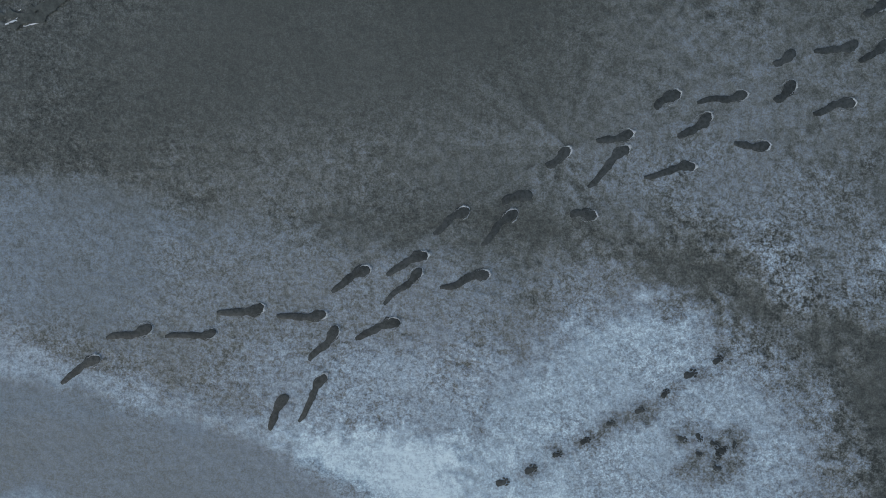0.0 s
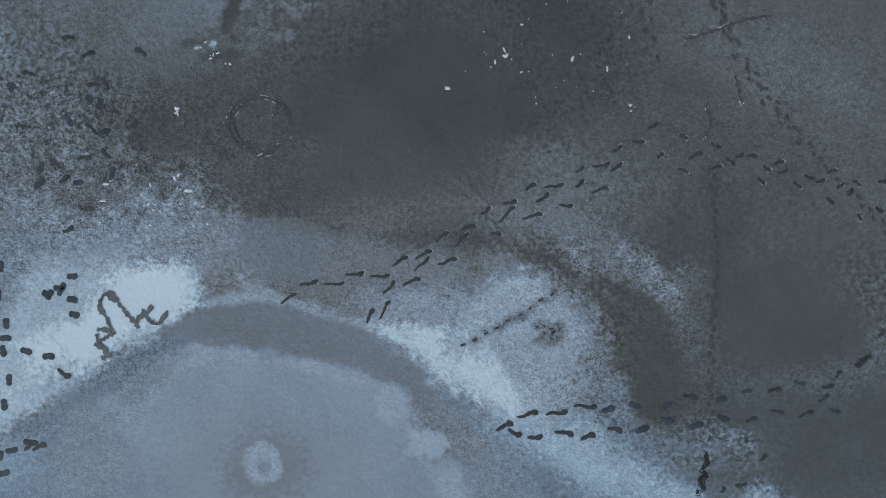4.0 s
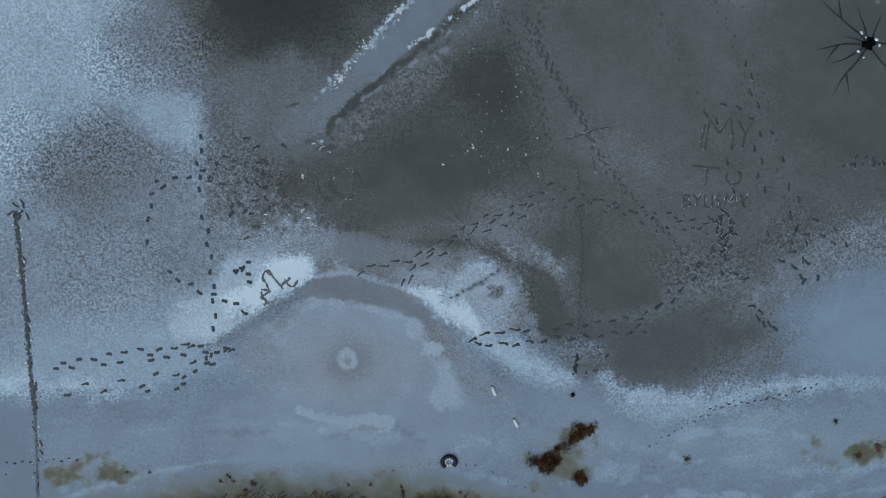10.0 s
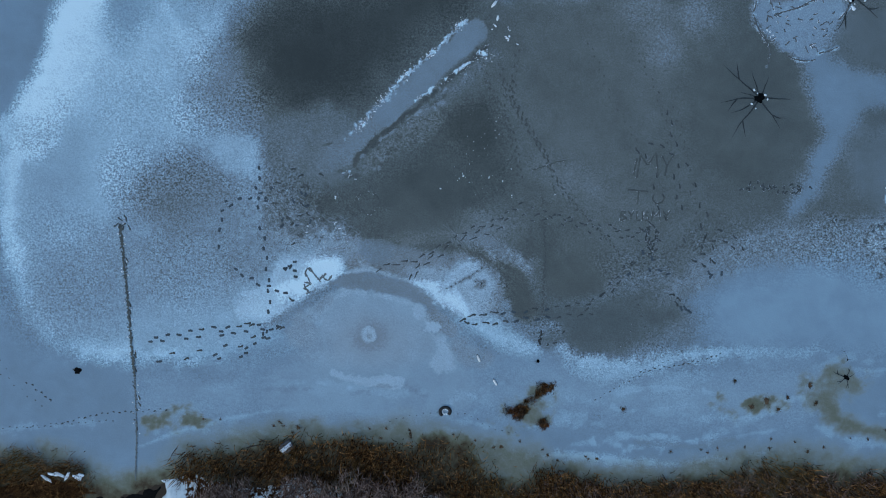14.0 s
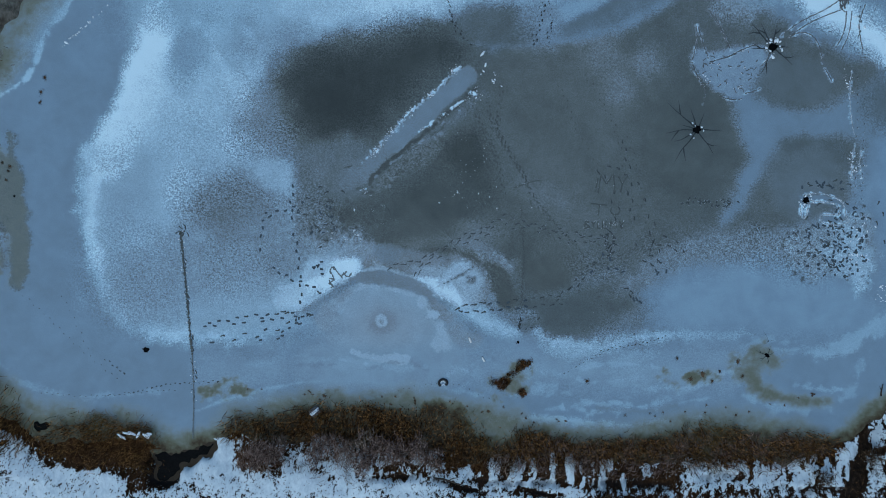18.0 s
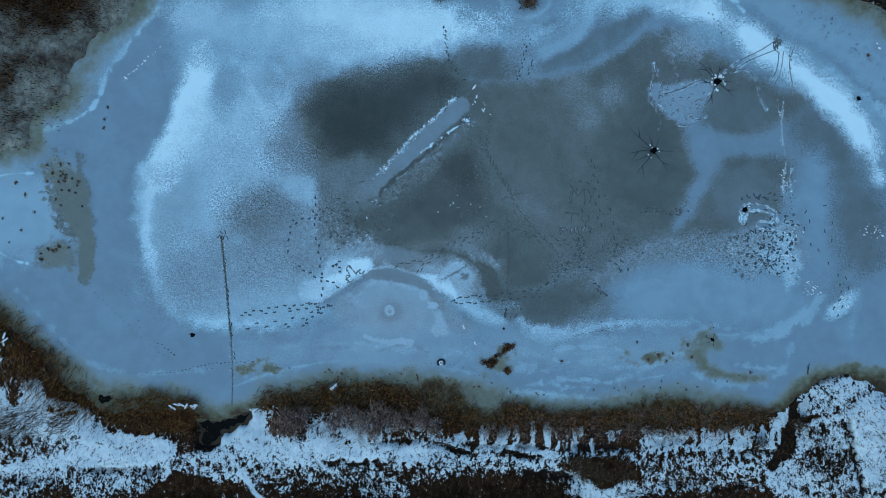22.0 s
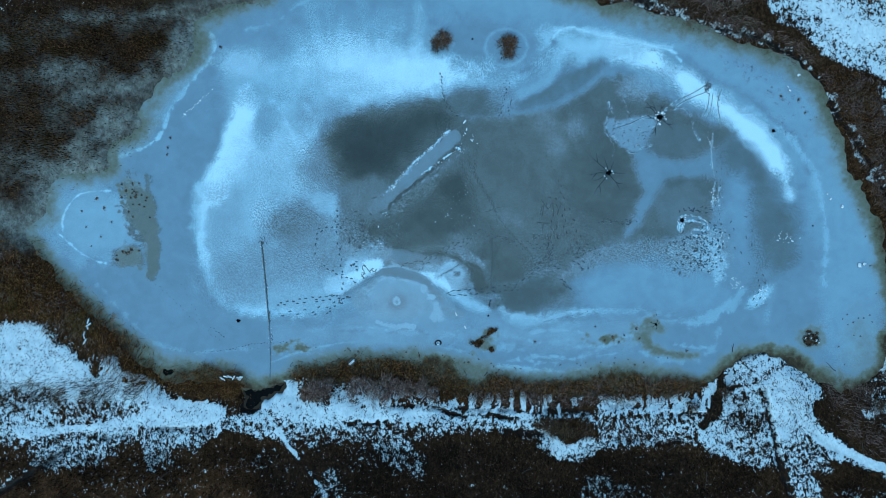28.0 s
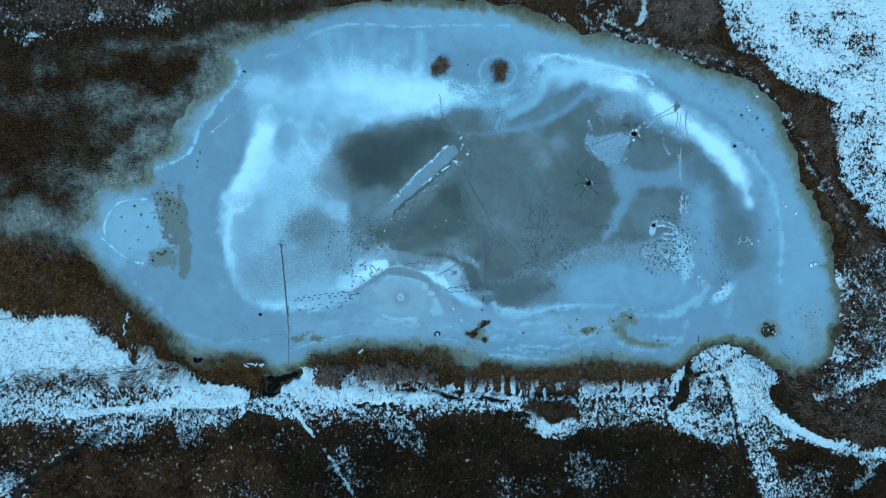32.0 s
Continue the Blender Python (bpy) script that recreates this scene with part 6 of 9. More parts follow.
def stalks(name, x, y, z, length, width, lean, heading, material, label, category):
    """Many bent blades in one mesh, each a tapered strip of two pieces."""
    n = len(x)
    hx, hy = np.cos(heading), np.sin(heading)
    sx, sy = -hy, hx
    mid, tip = 0.55, 1.0
    co = np.zeros((n, 5, 3))
    for k, (f, w, bend) in enumerate(((0, 1, 1), (0, -1, 1), (mid, 0.8, 0.8), (mid, -0.8, 0.8), (tip, 0, 1.25))):
        out = length * f * np.sin(np.minimum(lean * bend, 1.5))
        co[:, k, 0] = x + hx * out + sx * w * width / 2
        co[:, k, 1] = y + hy * out + sy * w * width / 2
        co[:, k, 2] = z + length * f * np.cos(np.minimum(lean * bend, 1.5))
    base = np.arange(n)[:, None] * 5
    tris = np.concatenate([base + np.array([[0, 1, 3]]), base + np.array([[0, 3, 2]]), base + np.array([[2, 3, 4]])], 1).reshape(-1, 3)
    me = bpy.data.meshes.new(name)
    me.vertices.add(n * 5)
    me.vertices.foreach_set("co", co.astype(np.float32).ravel())
    me.loops.add(tris.size)
    me.loops.foreach_set("vertex_index", tris.ravel().astype(np.int32))
    me.polygons.add(len(tris))
    me.polygons.foreach_set("loop_start", np.arange(0, tris.size, 3, dtype=np.int32))
    me.update(calc_edges=True)
    me.materials.append(material)
    return tagged(new(name, me), label, category, kind="stuff")


def scatter(sh, pts, count, soft, seed, clump=0.6, size=1.2, clear=0.0):
    """Points within an outline, thinned at its edge and in clumps."""
    pts = rounded([sh(*p) for p in pts], True, 1)
    px, py = np.array(pts).T
    x = rng.uniform(px.min() - soft, px.max() + soft, count * 3)
    y = rng.uniform(py.min() - soft, py.max() + soft, count * 3)
    d = to_segments(x, y, pts, True)
    d = np.where(inside(x, y, pts), -d, d)
    chance = step_between(soft, -soft, d + 0.5 * fbm(x, y, 2.0, seed)) * (1 - clump + clump * step_between(-0.5, 0.5, fbm(x, y, size, seed + 3)))
    i = np.clip(np.searchsorted(land.xs, x) - 1, 0, len(land.xs) - 2)
    j = np.clip(np.searchsorted(land.ys, y) - 1, 0, len(land.ys) - 2)
    chance = chance * (1 - 0.85 * np.clip(land.fields["pale"][j, i] * 1.4, 0, 1))
    chance = chance * (1 - 0.9 * np.clip(land.fields["wet"][j, i] * 1.3, 0, 1))
    chance = chance * (1 - clear * np.clip((land.fields["snow"][j, i] - 0.6) * 4, 0, 1))
    ok = rng.random(len(x)) < chance
    return x[ok][:count], y[ok][:count]


def bed(name, sh, pts, count, label, material=None, tall=1.2, width=0.022, soft=0.8, seed=1, wind=None, lean=(0.25, 1.1), clump=0.6, size=1.2, category="reeds", clear=0.0):
    x, y = scatter(sh, pts, count, soft, seed, clump, size, clear)
    n = len(x)
    z = np.maximum(ground_height(x, y), -0.02) - 0.03
    head = rng.uniform(0, 2 * math.pi, n) if wind is None else radians(wind) + rng.normal(0, 0.6, n) + 1.2 * fbm(x, y, 3.0, seed + 9)
    return stalks(name, x, y, z, tall * rng.uniform(0.45, 1.1, n), width * rng.uniform(0.6, 1.3, n), rng.uniform(*lean, n), head, material or REED, label, category)


SOUTH, WEST = "rust-brown dry reeds standing along the pond's edge", "dense rust-brown reeds bent over by the wind"
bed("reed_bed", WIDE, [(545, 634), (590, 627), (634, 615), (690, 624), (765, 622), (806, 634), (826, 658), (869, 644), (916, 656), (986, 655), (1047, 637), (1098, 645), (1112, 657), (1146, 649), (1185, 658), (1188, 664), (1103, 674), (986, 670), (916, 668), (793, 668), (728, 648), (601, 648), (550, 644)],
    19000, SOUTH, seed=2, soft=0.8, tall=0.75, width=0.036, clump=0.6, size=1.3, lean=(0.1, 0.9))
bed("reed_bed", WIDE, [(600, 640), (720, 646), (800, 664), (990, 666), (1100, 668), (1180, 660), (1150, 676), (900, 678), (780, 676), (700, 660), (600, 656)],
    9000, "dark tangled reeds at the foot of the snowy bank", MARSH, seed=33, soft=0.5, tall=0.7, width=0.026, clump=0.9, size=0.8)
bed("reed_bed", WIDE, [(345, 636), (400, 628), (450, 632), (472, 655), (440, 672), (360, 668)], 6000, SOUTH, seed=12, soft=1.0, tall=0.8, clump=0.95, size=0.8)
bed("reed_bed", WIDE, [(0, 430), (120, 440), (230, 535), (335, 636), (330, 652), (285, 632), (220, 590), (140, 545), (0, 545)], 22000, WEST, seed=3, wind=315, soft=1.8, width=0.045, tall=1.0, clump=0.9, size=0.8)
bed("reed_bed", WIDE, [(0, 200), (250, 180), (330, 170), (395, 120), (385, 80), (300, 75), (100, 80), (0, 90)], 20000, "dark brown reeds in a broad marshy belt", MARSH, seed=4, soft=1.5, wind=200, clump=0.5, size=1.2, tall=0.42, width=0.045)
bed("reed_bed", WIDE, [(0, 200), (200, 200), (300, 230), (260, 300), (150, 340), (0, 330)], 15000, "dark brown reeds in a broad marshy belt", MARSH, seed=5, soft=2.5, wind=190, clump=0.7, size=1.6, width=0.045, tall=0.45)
bed("reed_bed", WIDE, [(0, 370), (130, 400), (160, 440), (60, 460), (0, 440)], 6000, "thin brown reeds over pale frozen litter", MARSH, seed=6, tall=0.5, soft=2.0, clump=0.9, size=2.0)
bed("reed_bed", WIDE, [(300, 20), (600, 0), (620, 8), (540, 34), (480, 58), (400, 70), (300, 70)], 9000, "dead weeds on the northern bank", WEED, seed=7, soft=1.0)
bed("reed_bed", WIDE, [(880, -10), (1070, 0), (1130, 55), (1250, 70), (1290, 100), (1365, 140), (1380, 175), (1290, 128), (1200, 98), (1110, 70), (1000, 45), (940, 20)], 12000, "rusty weeds along the north-eastern shore", WEED, seed=8, soft=0.8)
bed("reed_bed", WIDE, [(1370, 160), (1400, 170), (1460, 180), (1478, 240), (1470, 300), (1500, 360), (1560, 430), (1500, 450), (1470, 400), (1425, 300), (1395, 220)], 12000, "brown matted reeds on the eastern bank", REED, seed=9, soft=0.7, wind=200, tall=0.9)
bed("reed_bed", WIDE, [(1480, 440), (1568, 430), (1600, 640), (1480, 660), (1400, 700), (1370, 650), (1430, 665), (1478, 620)], 5500, "grey dead weeds with snow between them", TWIG, seed=10, soft=0.8, clump=0.9)
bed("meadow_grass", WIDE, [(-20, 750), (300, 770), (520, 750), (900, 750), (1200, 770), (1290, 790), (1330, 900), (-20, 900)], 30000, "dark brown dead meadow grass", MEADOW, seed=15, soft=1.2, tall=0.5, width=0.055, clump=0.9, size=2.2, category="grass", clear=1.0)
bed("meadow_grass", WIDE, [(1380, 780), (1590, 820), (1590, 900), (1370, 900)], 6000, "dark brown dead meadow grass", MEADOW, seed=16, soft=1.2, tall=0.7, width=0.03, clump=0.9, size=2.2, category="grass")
bed("meadow_grass", WIDE, [(1390, 690), (1590, 690), (1590, 780), (1440, 770)], 2600, "grey-brown dead grass by the snowy track", TWIG, seed=17, soft=1.0, tall=0.7, width=0.03, clump=0.9, category="grass")
bed("meadow_grass", WIDE, [(0, -20), (1060, -20), (880, 0), (600, 0), (280, 30), (0, 60)], 14000, "dead grass on the northern bank", TWIG, seed=18, soft=1.2, tall=0.8, width=0.03, clump=0.9, category="grass")
bed("meadow_grass", WIDE, [(1080, -20), (1240, -20), (1275, 50), (1210, 80), (1130, 45)], 6000, "dead grass on the northern bank", TWIG, seed=19, soft=0.8, tall=0.8, width=0.03, clump=0.8, category="grass")
bed("snow_tufts", WIDE, [(1330, 0), (1600, 0), (1600, 380), (1520, 300), (1490, 170), (1370, 110)], 800, "short brown grass tips poking through snow", WEED, seed=20, soft=0.5, tall=0.42, width=0.09, clump=1.0, size=0.7, lean=(0.7, 1.3), wind=330, category="grass")
bed("snow_tufts", WIDE, [(-20, 560), (180, 570), (340, 660), (560, 690), (1190, 690), (1240, 640), (1360, 700), (1250, 770), (540, 735), (300, 735), (-20, 745)], 9000, "brown grass tips poking through trodden snow", WEED, seed=21, soft=0.8, tall=0.2, width=0.06, clump=1.0, size=0.7, lean=(0.7, 1.3), wind=240, category="grass")
bed("snow_tufts", WIDE, [(-20, 560), (130, 548), (240, 612), (340, 655), (430, 700), (300, 735), (-20, 740)], 1500, "brown grass tips poking through drifted snow", WEED, seed=46, soft=0.5, tall=0.28, width=0.06, clump=0.85, size=1.2, lean=(0.6, 1.3), wind=250, category="grass")
bed("snow_tufts", WIDE, [(1215, 650), (1290, 610), (1350, 645), (1385, 690), (1360, 740), (1250, 770), (1190, 740)], 1600, "dark grass tips poking through the spit's snow", MARSH, seed=47, soft=0.4, tall=0.26, width=0.07, clump=0.9, size=0.9, lean=(0.6, 1.3), wind=250, category="grass")
bed("bank_grass", T31, [(820, 662), (1000, 664), (1190, 656), (1200, 690), (1000, 700), (820, 700)], 2600, "grey-brown dead stems leaning over the snowy bank", TWIG, seed=49, soft=0.5, tall=0.8, width=0.03, clump=0.85, size=0.9, lean=(0.6, 1.3), wind=80, category="grass")
bed("bank_grass", T31, [(590, 650), (800, 655), (800, 700), (590, 700)], 800, "grey-brown dead stems leaning over the snowy bank", WEED, seed=50, soft=0.5, tall=0.8, width=0.03, clump=0.95, size=0.9, lean=(0.6, 1.3), wind=80, category="grass")
bed("bank_grass", T31, [(0, 668), (60, 664), (150, 655), (230, 650), (300, 662), (290, 684), (180, 692), (60, 690), (0, 694)], 3000, "grey-brown dead grass bent over in the snow", WEED, seed=48, soft=0.9, tall=0.7, width=0.035, clump=0.8, size=1.4, lean=(0.7, 1.35), wind=200, category="grass")
bed("reed_fringe", WIDE, [(140, 400), (170, 350), (260, 315), (320, 240), (330, 190), (390, 150), (400, 90), (520, 30), (500, 20), (380, 70), (300, 170), (200, 300), (110, 360)], 4000, "sparse dark reeds thinning out over the ice", WEED, seed=23, soft=1.6, tall=0.35, width=0.018, clump=1.0, size=1.8)
bed("reed_fringe", WIDE, [(880, 8), (960, 32), (1110, 75), (1290, 132), (1375, 185), (1395, 270), (1440, 355), (1470, 440), (1485, 560), (1510, 560), (1480, 420), (1420, 270), (1390, 180), (1290, 115), (1100, 55), (960, 15)], 6000, "sparse brown weeds along the eastern ice", WEED, seed=24, soft=0.8, tall=0.6, width=0.018, clump=1.0, size=1.2)
bed("reed_bed", WIDE, [(1375, 165), (1400, 172), (1460, 182), (1476, 240), (1468, 300), (1500, 365), (1560, 440), (1510, 445), (1470, 390), (1430, 300), (1400, 220)], 5000, "pale violet-brown reeds laid flat on the eastern bank", TWIG, seed=41, soft=0.6, wind=240, tall=0.9, width=0.05, clump=0.8, size=1.0, lean=(0.6, 1.3))
bed("reed_bed", WIDE, [(0, 430), (120, 445), (230, 545), (330, 640), (285, 628), (140, 540), (0, 530)], 4000, "pale broken reeds lying among the rust-brown ones", TWIG, seed=42, soft=1.0, wind=315, tall=0.8, width=0.05, clump=1.0, size=1.0, lean=(0.6, 1.3))
bed("reed_bed", WIDE, [(1000, 20), (1110, 48), (1250, 80), (1300, 104), (1362, 142), (1350, 158), (1290, 124), (1190, 98), (1110, 72), (1010, 45)], 3600, "pale violet-brown reeds along the northern ditch", TWIG, seed=43, soft=0.6, wind=300, tall=0.8, width=0.05, clump=0.9, size=1.0, lean=(0.6, 1.3))
bed("inlet_reeds", WIDE, [(452, 680), (470, 672), (488, 678), (484, 694), (466, 696)], 500, "dark drowned reeds standing in black water", MARSH, seed=44, soft=0.5, tall=0.5, width=0.04, clump=0.9, size=0.6)
bed("snow_tufts", WIDE, [(1300, 0), (1600, 0), (1600, 400), (1520, 330), (1490, 170), (1370, 120), (1310, 70)], 900, "brown grass clumps bent over in the snowfield", WEED, seed=45, soft=0.5, tall=0.45, width=0.1, clump=1.0, size=2.6, lean=(0.8, 1.35), wind=55, category="grass")


# ---- small helpers for things ----
def bare(name, m=None):
    ob = new(name)
    ob.empty_display_size = 0.2
    if m is not None:
        ob.matrix_basis = m
    return ob


def mesh_of(name, verts, faces, material, smooth=False):
    me = bpy.data.meshes.new(name)
    me.from_pydata([tuple(v) for v in verts], [], [tuple(f) for f in faces])
    me.polygons.foreach_set("use_smooth", [smooth] * len(me.polygons))
    me.materials.append(material)
    me.update()
    return me


def under(name, data, parent, m=None, label=""):
    ob = new(name, data)
    ob.parent = parent
    if m is not None:
        ob.matrix_basis = m
    return tagged(ob, label)


def speckled(name, low, high, scale, rough=0.8, bump=0.4, spec=0.3):
    s = Surface(name)
    n = s.math("ADD", s.math("MULTIPLY", s.noise(scale, 5.0, 0.65), 0.6), s.math("MULTIPLY", s.noise(scale / 9, 4.0), 0.4))
    return s.done(s.mix(s.smooth(n, 0.33, 0.67), low, high), rough, s.bump(n, bump, 0.02), spec)


PRESSED = speckled("scuffed_dark_ice", (0.03, 0.036, 0.035), (0.085, 0.097, 0.096), 30.0, 0.5)
BOOTED = speckled("dark_print_in_frost", (0.026, 0.036, 0.043), (0.085, 0.11, 0.13), 30.0, 0.5)
SCRATCH = speckled("scratched_ice", (0.04, 0.044, 0.044), (0.11, 0.12, 0.125), 24.0, 0.55)
SLUSH = speckled("refrozen_slush", (0.62, 0.68, 0.72), (0.88, 0.91, 0.92), 14.0, 0.7, 0.6)
WATER = speckled("open_black_water", (0.002, 0.0025, 0.003), (0.006, 0.0065, 0.007), 6.0, 0.35, 0.05, 0.02)
MELT = speckled("wet_dark_ice", (0.022, 0.026, 0.026), (0.055, 0.063, 0.064), 12.0, 0.4, 0.1)
RUBBER = speckled("old_black_rubber", (0.01, 0.01, 0.01), (0.035, 0.034, 0.033), 20.0, 0.6)
RUBBED = speckled("rubbed_pale_ice", (0.12, 0.135, 0.145), (0.5, 0.56, 0.6), 16.0, 0.7, 0.6)
DULL = speckled("dull_scuffed_ice", (0.07, 0.075, 0.075), (0.17, 0.18, 0.185), 18.0, 0.6, 0.6)
TROD = speckled("trodden_grey_frost", (0.08, 0.094, 0.096), (0.19, 0.215, 0.22), 28.0, 0.6, 0.5)
STONE = speckled("grey_stone", (0.08, 0.075, 0.07), (0.22, 0.2, 0.19), 9.0, 0.85, 0.8)
PALE = speckled("worn_white_plastic", (0.6, 0.6, 0.58), (0.82, 0.82, 0.8), 18.0, 0.45, 0.15)
FAINT = speckled("faintly_scraped_ice", (0.055, 0.064, 0.058), (0.12, 0.134, 0.125), 22.0, 0.6, 0.5)
DINTED = speckled("dinted_grey_ice", (0.05, 0.058, 0.053), (0.108, 0.12, 0.112), 30.0, 0.55, 0.7)
HOLLOW = speckled("dark_hollow_ice", (0.018, 0.021, 0.02), (0.05, 0.056, 0.055), 30.0, 0.5)
SCRAPED = speckled("scraped_up_frost", (0.24, 0.275, 0.29), (0.6, 0.66, 0.7), 40.0, 0.8, 0.6)
rnd = random.Random(21)


# ---- footprints ----
def sole(name, tail, seed):
    """A shoe's print along +x with its heel at 0 and its toe at 0.29 m; tail: how far the heel was dragged."""
    r = random.Random(seed)
    profile = [(0.0, 0.022), (0.02, 0.034), (0.06, 0.038), (0.105, 0.029), (0.14, 0.037), (0.18, 0.052), (0.235, 0.05), (0.272, 0.038), (0.29, 0.014)]
    if tail < 0:
        profile = [(0.0, 0.026), (0.03, 0.045), (0.09, 0.05), (0.14, 0.046), (0.19, 0.053), (0.24, 0.052), (0.275, 0.036), (0.29, 0.014)]
    if tail > 0:
        profile = [(-tail, 0.014), (-tail * 0.75, 0.025), (-tail * 0.35, 0.03), (-0.02, 0.031)] + profile[1:]
    profile = [(x + (b - x) * k / 2, w + (v - w) * k / 2) for (x, w), (b, v) in zip(profile, profile[1:]) for k in (0, 1)] + profile[-1:]
    knock = r.uniform(-0.006, 0.006)
    verts, faces = [], []
    for x, w in profile:
        bend = (0.019 if tail >= 0 else 0.006) * math.sin(x * 11) + knock * math.sin(x * 24)
        p, q = w * (1 + r.uniform(-0.13, 0.13)), w * (1 + r.uniform(-0.13, 0.13))
        verts += [(x, bend + p, 0.006), (x, bend + p * 0.7, 0.009), (x, bend - q * 0.7, 0.009), (x, bend - q, 0.006)]
    for i in range(len(profile) - 1):
        a = 4 * i
        faces += [(a + k, a + k + 1, a + k + 5, a + k + 4) for k in range(3)]
    return mesh_of(name, verts, [f[::-1] for f in faces], BOOTED if tail < 0 else PRESSED, True)


def toe_rim(name, seed):
    """The broken little bank of scraped frost round a print's toe."""
    r = random.Random(seed)
    verts, faces, n = [], [], 26
    phase, turn = r.uniform(0, 6), r.uniform(-0.8, 0.8)
    for i in range(n + 1):
        a = -2.0 + 4.0 * i / n + turn * 0.4
        cx, cy = 0.19 + (0.102 + 0.006 * r.uniform(-1, 1)) * math.cos(a), (0.055 + 0.005 * r.uniform(-1, 1)) * math.sin(a)
        body = max(0.06, 0.5 + 0.5 * math.sin(a * 2.3 + phase)) * math.sin(math.pi * (i + 0.5) / (n + 1))
        h, w = 0.01 * body * (0.5 + r.random()), 0.001 + 0.02 * body * (0.2 + 1.3 * r.random())
        dx, dy = math.cos(a), math.sin(a)
        verts += [(cx - dx * w * 0.4, cy - dy * w * 0.4, 0.006), (cx + dx * w * 0.4, cy + dy * w * 0.4, 0.009 + h), (cx + dx * w * 1.2, cy + dy * w * 1.2, 0.004)]
    for i in range(n):
        a = 3 * i
        faces += [(a, a + 1, a + 4, a + 3), (a + 1, a + 2, a + 5, a + 4)]
    return mesh_of(name, verts, [f[::-1] for f in faces], SCRAPED, True)


SOLES = [[sole("footprint", t, 7 * k + j) for j in range(3)] for k, t in enumerate((0.0, 0.08, 0.16, 0.24))]
BOOTS = [sole("footprint", -1, 90 + j) for j in range(4)]
RIMS = [toe_rim("toe_rim", s) for s in (1, 2, 3, 4, 5)]


def paw_mesh(material, seed):
    """A small ragged hollow with four toe marks before it."""
    r = random.Random(seed)
    verts, faces, n = [], [], 15
    for cx, cy, size, m in ((0.0, 0.0, 0.04, n), (0.052, 0.022, 0.014, 7), (0.06, -0.004, 0.014, 7), (0.046, -0.03, 0.013, 7), (0.03, 0.04, 0.012, 7)):
        base = len(verts)
        verts.append((cx, cy, 0.01))
        for k in range(m):
            a, q = k * 2 * math.pi / m, size * r.uniform(0.7, 1.3)
            verts.append((cx + q * math.cos(a), cy + q * 0.85 * math.sin(a), 0.006))
        faces += [(base, base + 1 + k, base + 1 + (k + 1) % m) for k in range(m)]
    return mesh_of("paw_print", verts, faces, material, True)


PAW, PAW_DARK, PAW_FAINT = [paw_mesh(PRESSED, k) for k in range(3)], [paw_mesh(HOLLOW, 5 + k) for k in range(3)], [paw_mesh(DINTED, 9 + k) for k in range(3)]


def one_print(trail, hx, hy, tx, ty, rim=0.0, size=1.0):
    long = math.hypot(tx - hx, ty - hy)
    which = 0 if long < 0.335 else (1 if long < 0.39 else (2 if long < 0.47 else 3))
    tail = (0.0, 0.08, 0.16, 0.24)[which]
    turn = math.degrees(math.atan2(ty - hy, tx - hx))
    k = long / (0.29 + tail)
    ob = under("footprint", rnd.choice(BOOTS if size > 1.3 and not which else SOLES[which]), trail, pose(hx + (tx - hx) * tail / (0.29 + tail), hy + (ty - hy) * tail / (0.29 + tail), 0, 0, 0, turn) @ Matrix.Diagonal((k, size * rnd.uniform(0.92, 1.1) * (1 if rnd.random() < 0.5 else -1), 1, 1)))
    if rnd.random() < rim:
        under("rim", rnd.choice(RIMS), ob, None, "thin white bank of scraped frost")


def prints(sh, pairs, label, rim=0.0, size=1.0):
    trail = tagged(bare("footprint_trail"), label, "footprints", "trails on the ice")
    for hx, hy, tx, ty in pairs:
        one_print(trail, *sh(hx, hy), *sh(tx, ty), rim, size)
    return trail


def along(pts, gap):
    """Places and headings at even steps along a line."""
    out, left = [], 0.0
    for (ax, ay), (bx, by) in zip(pts, pts[1:]):
        d = math.hypot(bx - ax, by - ay)
        while left < d:
            k = left / d
            out.append((ax + (bx - ax) * k, ay + (by - ay) * k, math.atan2(by - ay, bx - ax)))
            left += gap
        left -= d
    return out


def stepped(sh, pts, label, gap=0.62, wide=0.13, rim=0.1, skip=0.05, long=0.32):
    """A trail of left and right prints along a line."""
    trail = tagged(bare("footprint_trail"), label, "footprints", "trails on the ice")
    for i, (x, y, a) in enumerate(along(rounded([sh(*p) for p in pts], False, 2), gap)):
        if rnd.random() < skip:
            continue
        side = wide * (1 if i % 2 else -1) + rnd.uniform(-0.05, 0.05)
        x, y, b = x - math.sin(a) * side + rnd.uniform(-0.06, 0.06), y + math.cos(a) * side + rnd.uniform(-0.06, 0.06), a + rnd.uniform(-0.3, 0.3)
        n = long * rnd.uniform(0.85, 1.15)
        one_print(trail, x - math.cos(b) * n / 2, y - math.sin(b) * n / 2, x + math.cos(b) * n / 2, y + math.sin(b) * n / 2, rim, 1.35 if rim < 0.05 else 1.2)
    return trail


